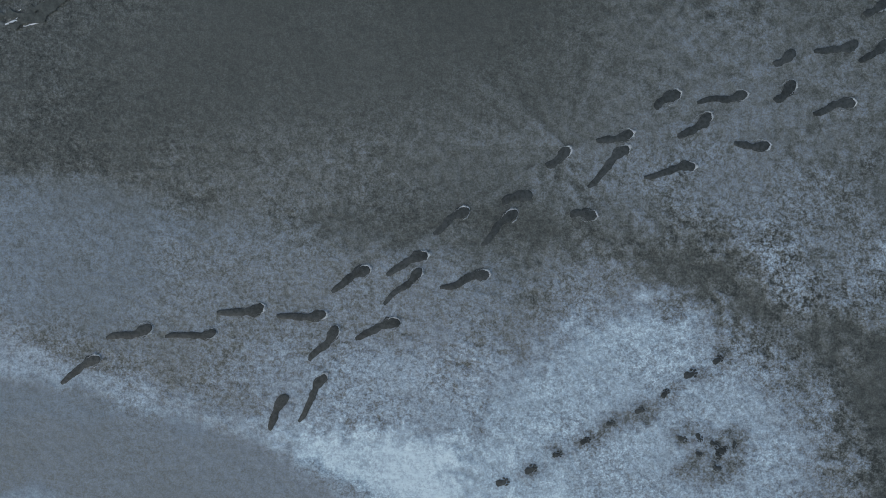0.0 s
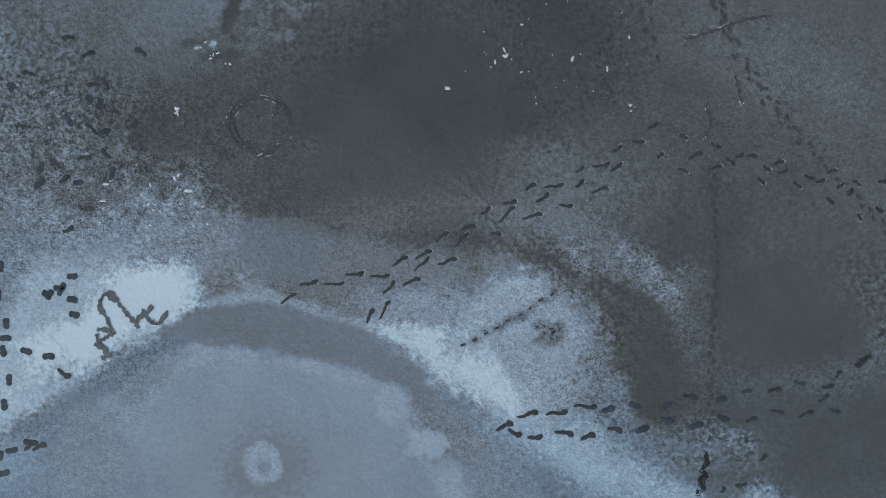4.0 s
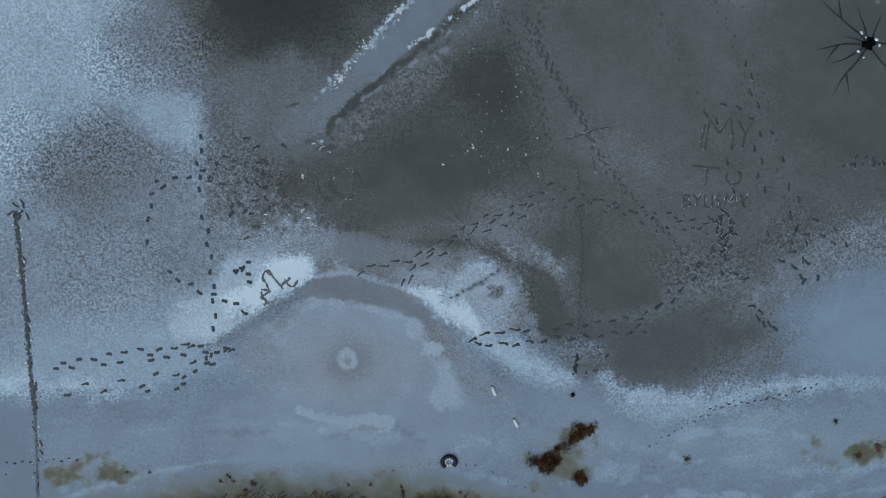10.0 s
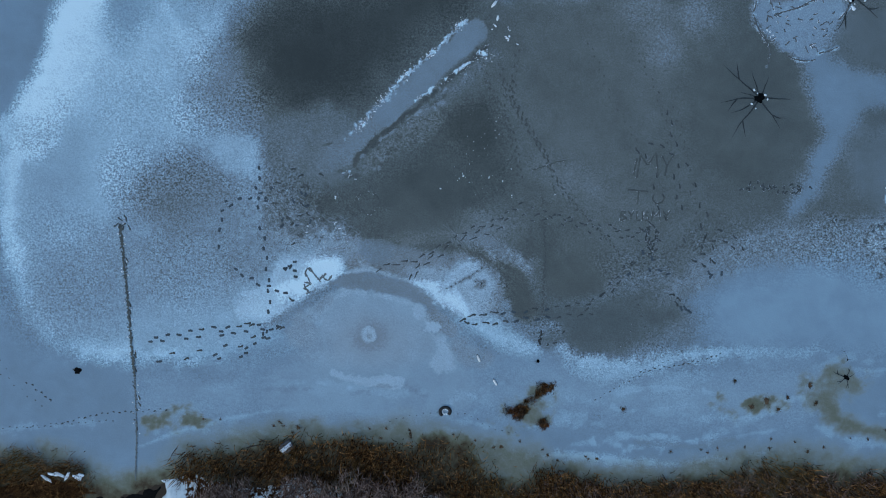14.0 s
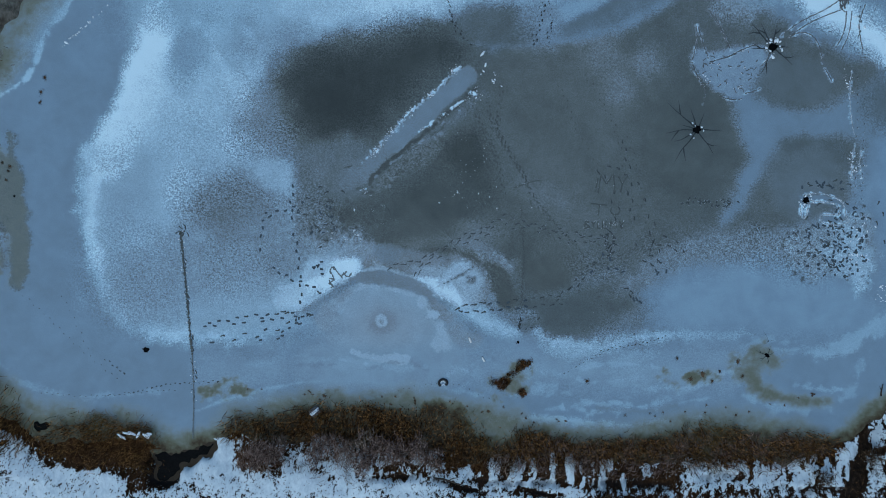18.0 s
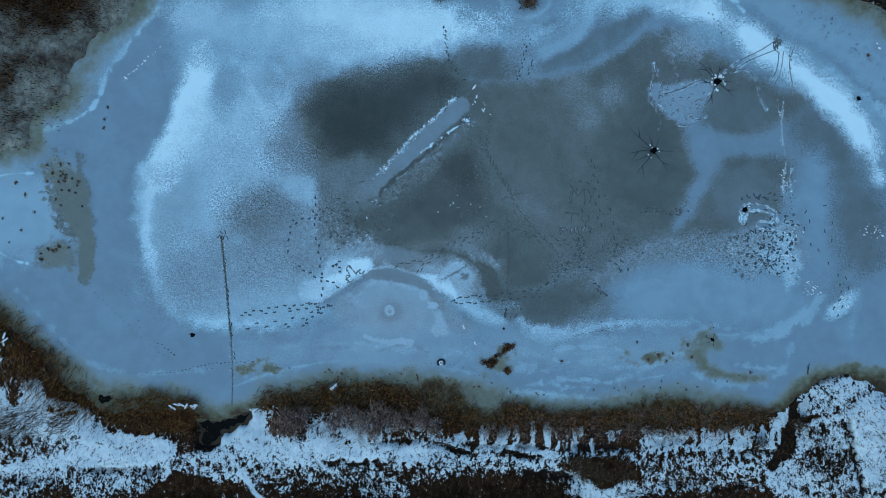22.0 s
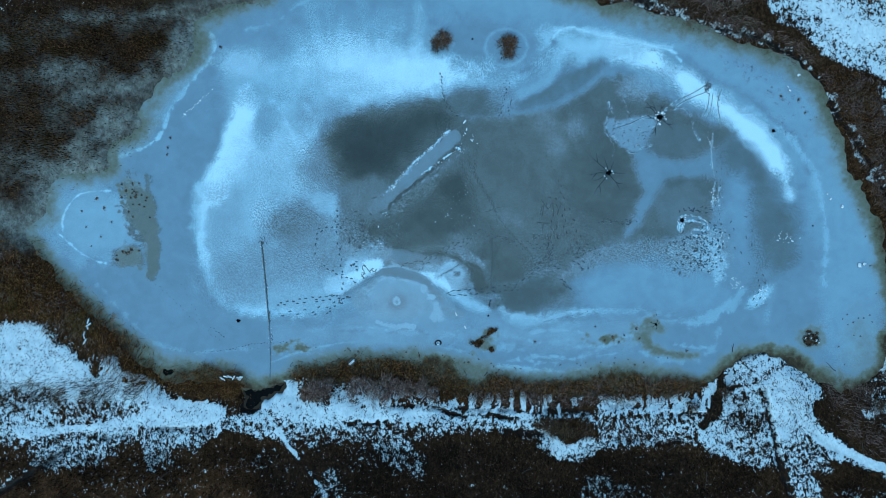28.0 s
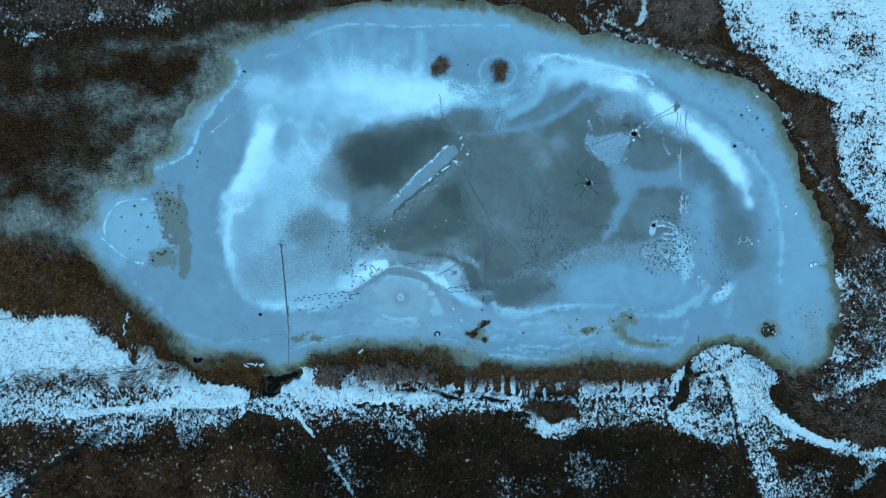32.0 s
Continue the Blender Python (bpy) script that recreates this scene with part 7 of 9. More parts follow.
def paws(sh, pts, label, gap=0.3, wide=0.05, size=1.0, white=False, faint=False):
    trail = tagged(bare("animal_track"), label, "animal track", "trails on the ice")
    for i, (x, y, a) in enumerate(along(rounded([sh(*p) for p in pts], False, 2), gap)):
        side = wide * (1 if i % 2 else -1) + rnd.uniform(-0.03, 0.03)
        k = size * rnd.uniform(0.75, 1.25)
        k *= 0.8 if size > 1.15 else 0.72
        m = Matrix.Translation((x - math.sin(a) * side, y + math.cos(a) * side, 0)) @ pose(0, 0, 0, 0, 0, math.degrees(a) + rnd.uniform(-25, 25)) @ Matrix.Diagonal((k * 1.25, k, 1, 1))
        ob = under("paw_print", rnd.choice(PAW_FAINT if faint else (PAW_DARK if size > 1.1 else PAW)), trail, m)
        if white:
            under("crumb", LUMPS[i % 3], ob, pose(0.03, 0.03, 0.012) @ Matrix.Scale(0.017, 4), "white crumb of ice")


def lump_mesh(seed):
    bm = bmesh.new()
    bmesh.ops.create_icosphere(bm, subdivisions=2, radius=1.0)
    off = Vector((seed * 3.7, seed * 1.3, 0))
    for v in bm.verts:
        n = noise.noise(v.co * 1.7 + off) * 0.45 + noise.noise(v.co * 4.0 + off) * 0.2
        v.co = v.co * (1 + n)
        v.co.z *= 0.55
    me = bpy.data.meshes.new("lump")
    bm.to_mesh(me)
    bm.free()
    me.polygons.foreach_set("use_smooth", [True] * len(me.polygons))
    me.materials.append(SLUSH)
    return me


LUMPS = [lump_mesh(s) for s in (1, 2, 3)]


def lumps(name, sh, pts, count, spread, size, label, category="slush", gaps=-9, bank=0.0):
    """A ridge or scatter of refrozen lumps along a line."""
    top = tagged(bare(name), label, category)
    line = along([sh(*p) for p in pts], 0.05)
    for k in range(count):
        x, y, a = rnd.choice(line)
        if noise.noise(Vector((x * 0.9, y * 0.9, 7.5))) + 0.25 * noise.noise(Vector((x * 3, y * 3, 2))) < gaps:
            continue
        s = size * rnd.uniform(0.35, 1.3) * (0.5 + 0.9 * abs(noise.noise(Vector((x * 1.1, y * 1.1, 4)))) * 2)
        m = Matrix.Translation((x + rnd.gauss(0, spread), y + rnd.gauss(0, spread), s * 0.22)) @ pose(0, 0, 0, 0, 0, rnd.uniform(0, 360)) @ Matrix.Diagonal((s * rnd.uniform(0.9, 2.4), s * rnd.uniform(0.6, 1), s * 0.8, 1))
        under("lump", LUMPS[k % 3], top, m)
    if bank:
        run = [sh(*p) for p in pts]
        for off, keep in ((0.0, 0.32), (bank * 0.5, 0.05), (-bank * 0.5, 0.0)):
            me = broken_bank(run, off, bank * (1 if not off else 0.6), bank * 0.3, keep, 0.5)
            if len(me.polygons):
                tagged(under("bank", me, top, None, "ragged crest of packed slush"), kind="stuff")
    return top


def ribbon(pts, width, ragged, z=0.012, material=None, taper=False):
    """A flat ragged strip along a line, as wide all along or running out to a point."""
    line = along(pts, max(0.05, width * 0.5))
    verts, faces = [], []
    for i, (x, y, a) in enumerate(line):
        f = 1 - 0.85 * i / max(1, len(line) - 1) if taper else 1
        for side in (1, -1):
            w = width / 2 * f * (1 + ragged * rnd.uniform(-1, 1))
            verts.append((x - math.sin(a) * w * side, y + math.cos(a) * w * side, z + 0.0002 * i))
    for i in range(len(line) - 1):
        faces.append((2 * i + 1, 2 * i + 3, 2 * i + 2, 2 * i))
    return mesh_of("strip", verts, faces, material or SCRATCH)


def broken_bank(line, offset, wide, high, keep, size=0.25):
    """A low crumbly bank beside a line, with gaps."""
    verts, faces, seed, last = [], [], rnd.uniform(0, 90), False
    for x, y, a in along(line, max(0.02, wide * 0.45)):
        body = noise.noise(Vector((x / size, y / size, seed))) + 0.5 * noise.noise(Vector((x / size * 3, y / size * 3, seed))) + keep
        if body <= 0:
            last = False
            continue
        w, h = wide * min(1.2, 0.3 + body) * rnd.uniform(0.55, 1.3), high * min(1.2, 0.3 + body) * rnd.uniform(0.5, 1.3)
        off = offset + wide * rnd.uniform(-0.35, 0.35)
        n = len(verts)
        for side, z in ((-w / 2, 0.004), (-w * 0.2, h), (w * 0.2, h * rnd.uniform(0.6, 1.0)), (w / 2, 0.004)):
            verts.append((x - math.sin(a) * (off + side), y + math.cos(a) * (off + side), 0.006 + z))
        if last:
            faces += [(n - 4 + k, n + k, n + k + 1, n - 3 + k) for k in range(3)]
        last = True
    return mesh_of("crumb_bank", verts, faces, SLUSH)


def scratch(name, sh, strokes, width, label, category, part_name="stroke", crumbs=0.5, size=0.05, material=None, curve=1, ragged=0.35):
    """Lines scraped into the frost, each with a broken crumbly bank pushed out beside it."""
    top = tagged(bare(name), label, category)
    for n, pts in enumerate(strokes):
        line = rounded([sh(*p) for p in pts], False, curve) if curve and len(pts) > 2 else [sh(*p) for p in pts]
        stroke = under(part_name, ribbon(line, width, ragged, 0.012 + 0.0006 * n, material), top)
        for side in (-1, 1):
            me = broken_bank(line, side * width * 0.55, size, size * 0.35, crumbs - 0.45)
            if len(me.polygons):
                under("crumb_bank", me, stroke, None, "broken white rim of scraped frost")["kind"] = "stuff"
    return top


# the shuffled trail that the walk begins over
prints(FOOT, [(107, 675, 178, 632), (190, 602, 270, 578), (293, 598, 383, 588), (385, 558, 468, 543), (490, 563, 578, 555), (585, 513, 655, 475), (682, 483, 757, 450),
              (765, 412, 830, 370), (888, 358, 942, 345), (966, 295, 1008, 262), (1055, 252, 1120, 235), (1158, 192, 1203, 163), (1233, 184, 1322, 166), (1368, 115, 1406, 90), (1440, 96, 1518, 76)],
       "dragged dark shoe prints in grey frost", 0.6)
prints(FOOT, [(475, 760, 508, 698), (527, 745, 577, 663), (550, 640, 597, 577), (628, 596, 708, 569), (680, 540, 746, 475), (778, 508, 866, 485), (850, 432, 915, 373), (1008, 380, 1056, 382), (1038, 330, 1112, 260),
              (1138, 312, 1230, 294), (1200, 246, 1258, 202), (1298, 256, 1362, 258), (1370, 180, 1406, 144), (1437, 199, 1513, 181), (1520, 112, 1570, 72), (1528, 28, 1570, 0)],
       "dragged dark shoe prints crossing another trail", 0.8)
prints(CLOSE, [(1040, 288, 1058, 289), (1062, 270, 1076, 263), (1074, 312, 1084, 304), (1102, 326, 1117, 331), (1116, 312, 1136, 304), (1104, 280, 1116, 285), (1147, 291, 1161, 297), (1148, 327, 1163, 321),
               (1168, 312, 1180, 321), (1180, 310, 1192, 305), (1196, 309, 1210, 309), (1218, 321, 1229, 329), (1233, 320, 1247, 315), (1211, 337, 1221, 347), (1238, 331, 1252, 327), (1259, 343, 1271, 352),
               (1274, 334, 1289, 340), (1289, 344, 1303, 339)], "dark shoe prints with white scraped toes", 0.7)
prints(CLOSE, [(1304, 331, 1319, 327), (1339, 342, 1351, 349), (1374, 343, 1389, 345), (1304, 364, 1315, 373), (1318, 352, 1328, 346), (1332, 362, 1340, 352), (1371, 377, 1381, 385), (1399, 367, 1419, 361),
               (1434, 362, 1451, 358), (1411, 387, 1427, 389), (1438, 379, 1450, 384), (1454, 386, 1469, 381), (1470, 373, 1486, 370), (1345, 388, 1352, 396), (1392, 352, 1404, 358), (1478, 394, 1486, 402)],
       "dark shoe prints with white scraped toes", 0.5)
prints(CLOSE, [(855, 679, 879, 671), (871, 680, 891, 687), (884, 662, 913, 656), (898, 691, 919, 688), (923, 660, 953, 654), (935, 681, 961, 688), (961, 648, 993, 648), (970, 692, 991, 687), (999, 656, 1017, 649),
               (1007, 677, 1027, 683), (1045, 683, 1063, 676), (1036, 644, 1052, 649), (1080, 650, 1094, 644), (1078, 664, 1097, 669), (1109, 633, 1129, 638), (1118, 677, 1137, 671), (1154, 641, 1169, 636), (1155, 661, 1173, 667)],
       "dark shoe prints across pale frost", 0.0, 1.35)
prints(CLOSE, [(1188, 630, 1203, 627), (1194, 669, 1211, 664), (1224, 629, 1243, 624), (1227, 653, 1247, 658), (1260, 613, 1276, 618), (1266, 662, 1287, 655), (1292, 642, 1307, 631), (1298, 622, 1315, 619), (1307, 651, 1323, 656),
               (1316, 610, 1325, 599), (1348, 587, 1365, 579), (1374, 553, 1383, 543), (1398, 530, 1412, 521), (1424, 494, 1433, 484), (1450, 478, 1462, 470), (1196, 752, 1180, 756), (1160, 765, 1166, 757), (1213, 722, 1223, 712)],
       "dark shoe prints across bare ice")
prints(CLOSE, [(157, 150, 154, 136), (158, 188, 156, 172), (142, 206, 148, 220), (155, 258, 154, 243), (150, 274, 153, 290), (156, 348, 162, 362), (176, 398, 176, 382), (170, 418, 174, 432), (184, 466, 184, 450), (180, 489, 179, 505),
               (191, 543, 191, 528), (186, 565, 188, 581), (195, 620, 195, 604), (187, 638, 189, 654)], "dark shoe prints in a straight line over frost", 0.0, 1.35)
prints(CLOSE, [(80, 252, 96, 250), (118, 253, 132, 247), (153, 233, 168, 231), (50, 280, 66, 270), (22, 296, 34, 289), (27, 332, 27, 317), (16, 367, 20, 352), (14, 428, 16, 412), (36, 262, 46, 258), (68, 494, 82, 501), (90, 513, 101, 525),
               (122, 529, 138, 528), (145, 547, 160, 557), (182, 556, 198, 556), (210, 571, 226, 576), (240, 580, 257, 581), (260, 598, 279, 608), (195, 220, 202, 210)], "scattered dark shoe prints over frost", 0.0, 1.35)
prints(CLOSE, [(246, 503, 254, 490), (255, 488, 270, 486), (273, 472, 288, 471), (273, 502, 288, 505), (276, 522, 291, 525), (262, 498, 270, 480), (240, 492, 252, 500)], "cluster of dark shoe prints on white frost", 0.0, 1.35)
prints(CLOSE, [(15, 714, 32, 716), (17, 730, 35, 726), (57, 719, 76, 723), (38, 703, 56, 697), (76, 698, 96, 695), (103, 689, 128, 684), (102, 713, 119, 717), (120, 696, 142, 690), (147, 692, 164, 690), (160, 706, 177, 710), (190, 709, 207, 706),
               (226, 707, 246, 700), (214, 696, 227, 697), (170, 730, 171, 716), (182, 722, 183, 708), (164, 737, 181, 735), (135, 761, 147, 753), (105, 776, 118, 769), (103, 791, 118, 789), (86, 806, 100, 800), (10, 812, 24, 806)],
       "crowded dark shoe prints on white frost", 0.0, 1.35)
stepped(MID, [(332, 582), (380, 578), (436, 569)], "broad dark shoe prints in a double row", 0.34, 0.17, 0, 0.02, 0.3)
stepped(MID, [(345, 612), (440, 600), (520, 572), (545, 562)], "faint shoe prints along the frost's edge", 0.8, 0.16, 0, 0.1)
stepped(NINE, [(1330, 160), (1412, 195), (1432, 230), (1450, 275), (1460, 330), (1466, 400), (1462, 440)], "faint dark shoe prints on bare grey ice", 0.62, 0.12, 0.1, 0.35)
stepped(NINE, [(1375, 80), (1390, 190), (1395, 260), (1398, 330), (1415, 400), (1425, 430)], "faint dark shoe prints on bare grey ice", 0.62, 0.12, 0.1, 0.35)
stepped(NINE, [(1470, 460), (1475, 400), (1500, 395), (1540, 410), (1560, 450)], "dark shoe prints with white toes by the pebbly frost", 0.38, 0.25, 0.5, 0.05)
stepped(NINE, [(1440, 450), (1480, 470), (1500, 500), (1485, 520)], "dark shoe prints by the pebbly frost", 0.34, 0.28, 0.0, 0.05)
stepped(NINE, [(1360, 550), (1395, 560), (1410, 590), (1425, 610), (1390, 560)], "dark shoe prints on smooth ice", 0.5, 0.15, 0.0, 0.05)
stepped(NINE, [(1280, 470), (1265, 500), (1240, 520), (1215, 545), (1180, 565)], "dark shoe prints beside the pebbly frost", 0.66, 0.08, 0.0, 0.05)
stepped(NINE, [(1310, 440), (1325, 475), (1345, 500), (1370, 490)], "dark shoe prints over pebbly frost", 0.5, 0.18, 0.0, 0.05)
stepped(MID, [(1085, 290), (1110, 330), (1120, 400)], "faint shoe prints beside the writing", 0.6, 0.15, 0.1, 0.1)
stepped(NINE, [(1310, 370), (1330, 385), (1325, 410), (1340, 425), (1318, 430)], "trampled cluster of shoe prints below the writing", 0.12, 0.28, 0.9, 0.0)
stepped(WIDE, [(1258, 470), (1240, 440), (1232, 400), (1262, 395), (1262, 440)], "shoe prints over smooth blue ice", 0.7, 0.25, 0.1, 0.15)
stepped(WIDE, [(1210, 470), (1180, 450), (1165, 420), (1190, 410), (1215, 430)], "crowded shoe prints in speckled frost", 0.3, 0.9, 0.2, 0.0)
stepped(WIDE, [(1170, 470), (1200, 445), (1175, 430)], "crowded shoe prints in speckled frost", 0.25, 0.8, 0.2, 0.0)
stepped(WIDE, [(1270, 530), (1285, 505), (1278, 480)], "shoe prints on white frost", 0.4, 0.3, 0.6, 0.0)
stepped(MID, [(545, 425), (575, 400), (540, 380), (585, 375), (550, 345), (600, 340), (530, 330)], "crowd of dark shoe prints in mottled frost", 0.7, 0.5, 0.1, 0.0)

def trampled(sh, cx, cy, rx, ry, count, label, long=0.24, rim=0.2):
    """Prints that lie every way within an oval."""
    trail = tagged(bare("footprint_trail"), label, "footprints", "trails on the ice")
    for k in range(count):
        a, d, b, n = rnd.uniform(0, 6.283), math.sqrt(rnd.random()), rnd.uniform(0, 6.283), long * rnd.uniform(0.7, 1.2)
        x, y = sh(cx + rx * d * math.cos(a), cy + ry * d * math.sin(a))
        one_print(trail, x - math.cos(b) * n / 2, y - math.sin(b) * n / 2, x + math.cos(b) * n / 2, y + math.sin(b) * n / 2, rim, 1.35 if rim < 0.3 else 1.2)


trampled(T19, 1465, 435, 38, 70, 60, "crowded dark prints in white frost below the hook", 0.26)
trampled(T19, 1420, 440, 60, 42, 44, "dark prints in mottled frost", 0.26)
trampled(T19, 1435, 335, 50, 10, 16, "dark scuffs above the hook-shaped outline", 0.3)
trampled(T13, 1375, 322, 40, 9, 13, "white-edged scuffs in a loose row", 0.26, 0.8)
trampled(T13, 1445, 326, 40, 8, 13, "white-edged scuffs in a loose row", 0.26, 0.8)
trampled(T13, 1180, 415, 14, 26, 14, "trampled shoe prints under the writing", 0.3, 0.8)
trampled(T7, 320, 300, 90, 70, 10, "dark scuffs in mottled frost", 0.3, 0.1)

# animal tracks
paws(FOOT, [(885, 853), (937, 832), (980, 798), (1037, 780), (1083, 748), (1140, 725), (1187, 690), (1238, 660), (1283, 628)], "row of small round paw prints in frost", 0.29, 0.01, 1.1)
paws(FOOT, [(1215, 765), (1240, 790), (1270, 805), (1285, 770), (1280, 830), (1262, 800)], "trampled patch of paw prints in frost", 0.1, 0.06, 0.95)
paws(CLOSE, [(1148, 325), (1152, 400), (1156, 480), (1148, 560), (1146, 640), (1148, 700)], "straight chain of round prints on dark ice", 0.19, 0.03, 1.6, False, True)
paws(CLOSE, [(1142, 715), (1136, 745), (1128, 772)], "short chain of round dark prints", 0.14, 0.04, 2.0)
paws(CLOSE, [(1105, 20), (1150, 100), (1195, 185), (1235, 240), (1300, 320), (1360, 380), (1420, 450)], "chain of round prints across grey ice", 0.2, 0.05, 1.5, False, True)
paws(NINE, [(905, 0), (935, 60), (965, 120), (985, 200), (990, 250)], "chain of round prints across grey ice", 0.22, 0.1, 1.8, False, True)
paws(NINE, [(950, 0), (960, 40), (1000, 100), (1060, 200)], "chain of round prints across grey ice", 0.2, 0.09, 1.8, False, True)
paws(NINE, [(975, 0), (970, 50), (1010, 110)], "chain of round prints across grey ice", 0.22, 0.09, 1.8, False, True)
for pts in ([(852, 60), (862, 100), (872, 130), (885, 155), (893, 175)], [(893, 90), (900, 130), (905, 165), (905, 200), (915, 240), (922, 280)], [(928, 55), (920, 110), (910, 150), (930, 190)], [(905, 150), (925, 175), (937, 205), (955, 225), (975, 255), (990, 295), (1012, 332), (1040, 365)]):
    paws(T13, pts, "chain of round prints across grey ice", 0.3, 0.09, 1.6, False, True)
for pts in ([(1060, 50), (1082, 95), (1092, 130), (1105, 160), (1130, 195), (1150, 240), (1160, 270)], [(1110, 18), (1148, 60), (1165, 100), (1185, 130), (1195, 165), (1203, 195), (1212, 240)], [(1222, 170), (1240, 240), (1256, 330), (1262, 390)]):
    paws(T13, pts, "faint chain of small prints on grey ice", 0.42, 0.08, 1.3, False, True)
for pts in ([(790, -10), (794, 20), (797, 52), (806, 76), (832, 96)], [(964, 15), (951, 45), (944, 80), (936, 100)], [(968, 60), (958, 85)]):
    paws(T19, pts, "chain of round prints in the frost below the islets", 0.36, 0.06, 2.0)
paws(T13, [(0, 775), (60, 772), (120, 752), (200, 745), (270, 742)], "long chain of paw prints near the reeds", 0.34, 0.03, 1.3)
paws(T13, [(0, 690), (20, 705), (45, 725)], "short chain of paw prints over blue ice", 0.34, 0.05, 1.4)
paws(CLOSE, [(1440, 470), (1480, 560), (1488, 640), (1515, 720), (1570, 800)], "chain of paw prints with white crumbs", 0.33, 0.05, 0.9, True)
paws(CLOSE, [(1458, 690), (1430, 760), (1390, 800), (1340, 850)], "chain of paw prints with white crumbs", 0.36, 0.05, 0.9, True)
paws(MID, [(1150, 600), (1110, 625), (1040, 660), (1010, 680)], "curved chain of small paw prints", 0.32, 0.04, 1.1)
paws(MID, [(1210, 605), (1150, 622), (1080, 632)], "curved chain of small paw prints", 0.28, 0.04, 1.2)
paws(MID, [(1080, 520), (1088, 560), (1100, 590)], "chain of small paw prints", 0.34, 0.04, 1.0)
paws(WIDE, [(320, 490), (355, 520), (390, 555), (420, 580), (435, 590)], "thin chain of paw prints over blue ice", 0.5, 0.06, 1.1)
paws(WIDE, [(372, 500), (395, 545), (400, 560)], "thin chain of paw prints over blue ice", 0.6, 0.06, 1.0)
paws(MID, [(700, 708), (740, 697), (790, 693), (830, 700), (850, 718), (900, 728)], "looping chain of paw prints past the tyre", 0.4, 0.03, 0.9)
paws(MID, [(20, 712), (100, 720), (190, 712), (280, 706)], "long chain of paw prints near the reeds", 0.4, 0.03, 1.0)
paws(WIDE, [(1215, 270), (1215, 330), (1212, 400), (1215, 460)], "chain of prints with white crumbs", 0.3, 0.25, 1.3, True)
paws(WIDE, [(778, 178), (782, 205), (795, 225)], "chain of round prints in frost", 0.35, 0.05, 1.3)
paws(WIDE, [(880, 175), (876, 205), (868, 232)], "chain of round prints in frost", 0.35, 0.1, 1.3)
paws(WIDE, [(885, 180), (890, 210), (885, 235)], "chain of round prints in frost", 0.4, 0.05, 1.2)
paws(WIDE, [(1112, 150), (1125, 165), (1130, 180)], "chain of round prints in white frost", 0.35, 0.1, 1.5)
paws(WIDE, [(1215, 195), (1213, 230)], "chain of round prints in white frost", 0.35, 0.06, 1.4)

# the lane's pushed-up slush
lumps("slush_ridge", MID, [(628, 287), (660, 250), (700, 198), (738, 160), (770, 138), (800, 103), (822, 88)], 330, 0.13, 0.036, "broken white ridge of slush along the swept lane", "slush", -0.12)
lumps("slush_ridge", MID, [(741, 213), (766, 196), (797, 174), (833, 150), (848, 142), (835, 152), (848, 142)], 170, 0.09, 0.026, "broken white ridge of slush along the swept lane", "slush", -0.02)
lumps("slush_heap", MID, [(835, 150), (852, 148), (845, 135)], 50, 0.2, 0.04, "small white heap of slush at the lane's end", "slush", -9)
lumps("slush_scatter", MID, [(860, 70), (865, 100), (895, 125)], 14, 0.2, 0.09, "scattered white crumbs of ice")
lumps("slush_scatter", MID, [(808, 225), (860, 230), (865, 285), (840, 300), (810, 285), (805, 330), (850, 350), (880, 330)], 60, 0.45, 0.022, "scattered white crumbs on dark ice")
lumps("slush_scatter", STEP, [(870, 75), (890, 70), (915, 95)], 6, 0.07, 0.022, "white crumbs of ice on dark ice")
lumps("slush_scatter", STEP, [(1135, 175), (1148, 165)], 5, 0.05, 0.04, "white crumbs of ice on dark ice")
lumps("ice_chunk", CLOSE, [(421, 246), (422, 254)], 5, 0.03, 0.06, "lone white chunk of ice", "ice chunk")
lumps("slush_scatter", CLOSE, [(455, 160), (475, 165), (480, 190)], 12, 0.12, 0.03, "white crumbs beside the lane's foot")
lumps("slush_scatter", CLOSE, [(400, 365), (425, 360), (380, 380), (485, 395)], 16, 0.2, 0.03, "white crumbs along the frost's edge")
lumps("slush_scatter", MID, [(640, 430), (600, 418), (570, 395)], 16, 0.35, 0.03, "white crumbs in mottled frost")
lumps("slush_scatter", WIDE, [(1205, 200), (1215, 230)], 10, 0.2, 0.08, "white crumbs of ice")
lumps("slush_scatter", WIDE, [(1238, 495), (1245, 502)], 30, 0.35, 0.07, "white broken slush on blue ice")
lumps("slush_scatter", WIDE, [(1275, 520), (1290, 510)], 30, 0.45, 0.07, "white broken slush on blue ice")
lumps("slush_scatter", WIDE, [(1310, 425), (1335, 430)], 30, 0.4, 0.06, "white broken slush on dark ice")
lumps("slush_scatter", WIDE, [(1205, 440), (1212, 470), (1215, 420)], 40, 0.5, 0.06, "white broken slush in speckled frost")
lumps("slush_scatter", WIDE, [(372, 238), (400, 212), (425, 190)], 30, 0.05, 0.06, "dotted white line of ice crumbs")

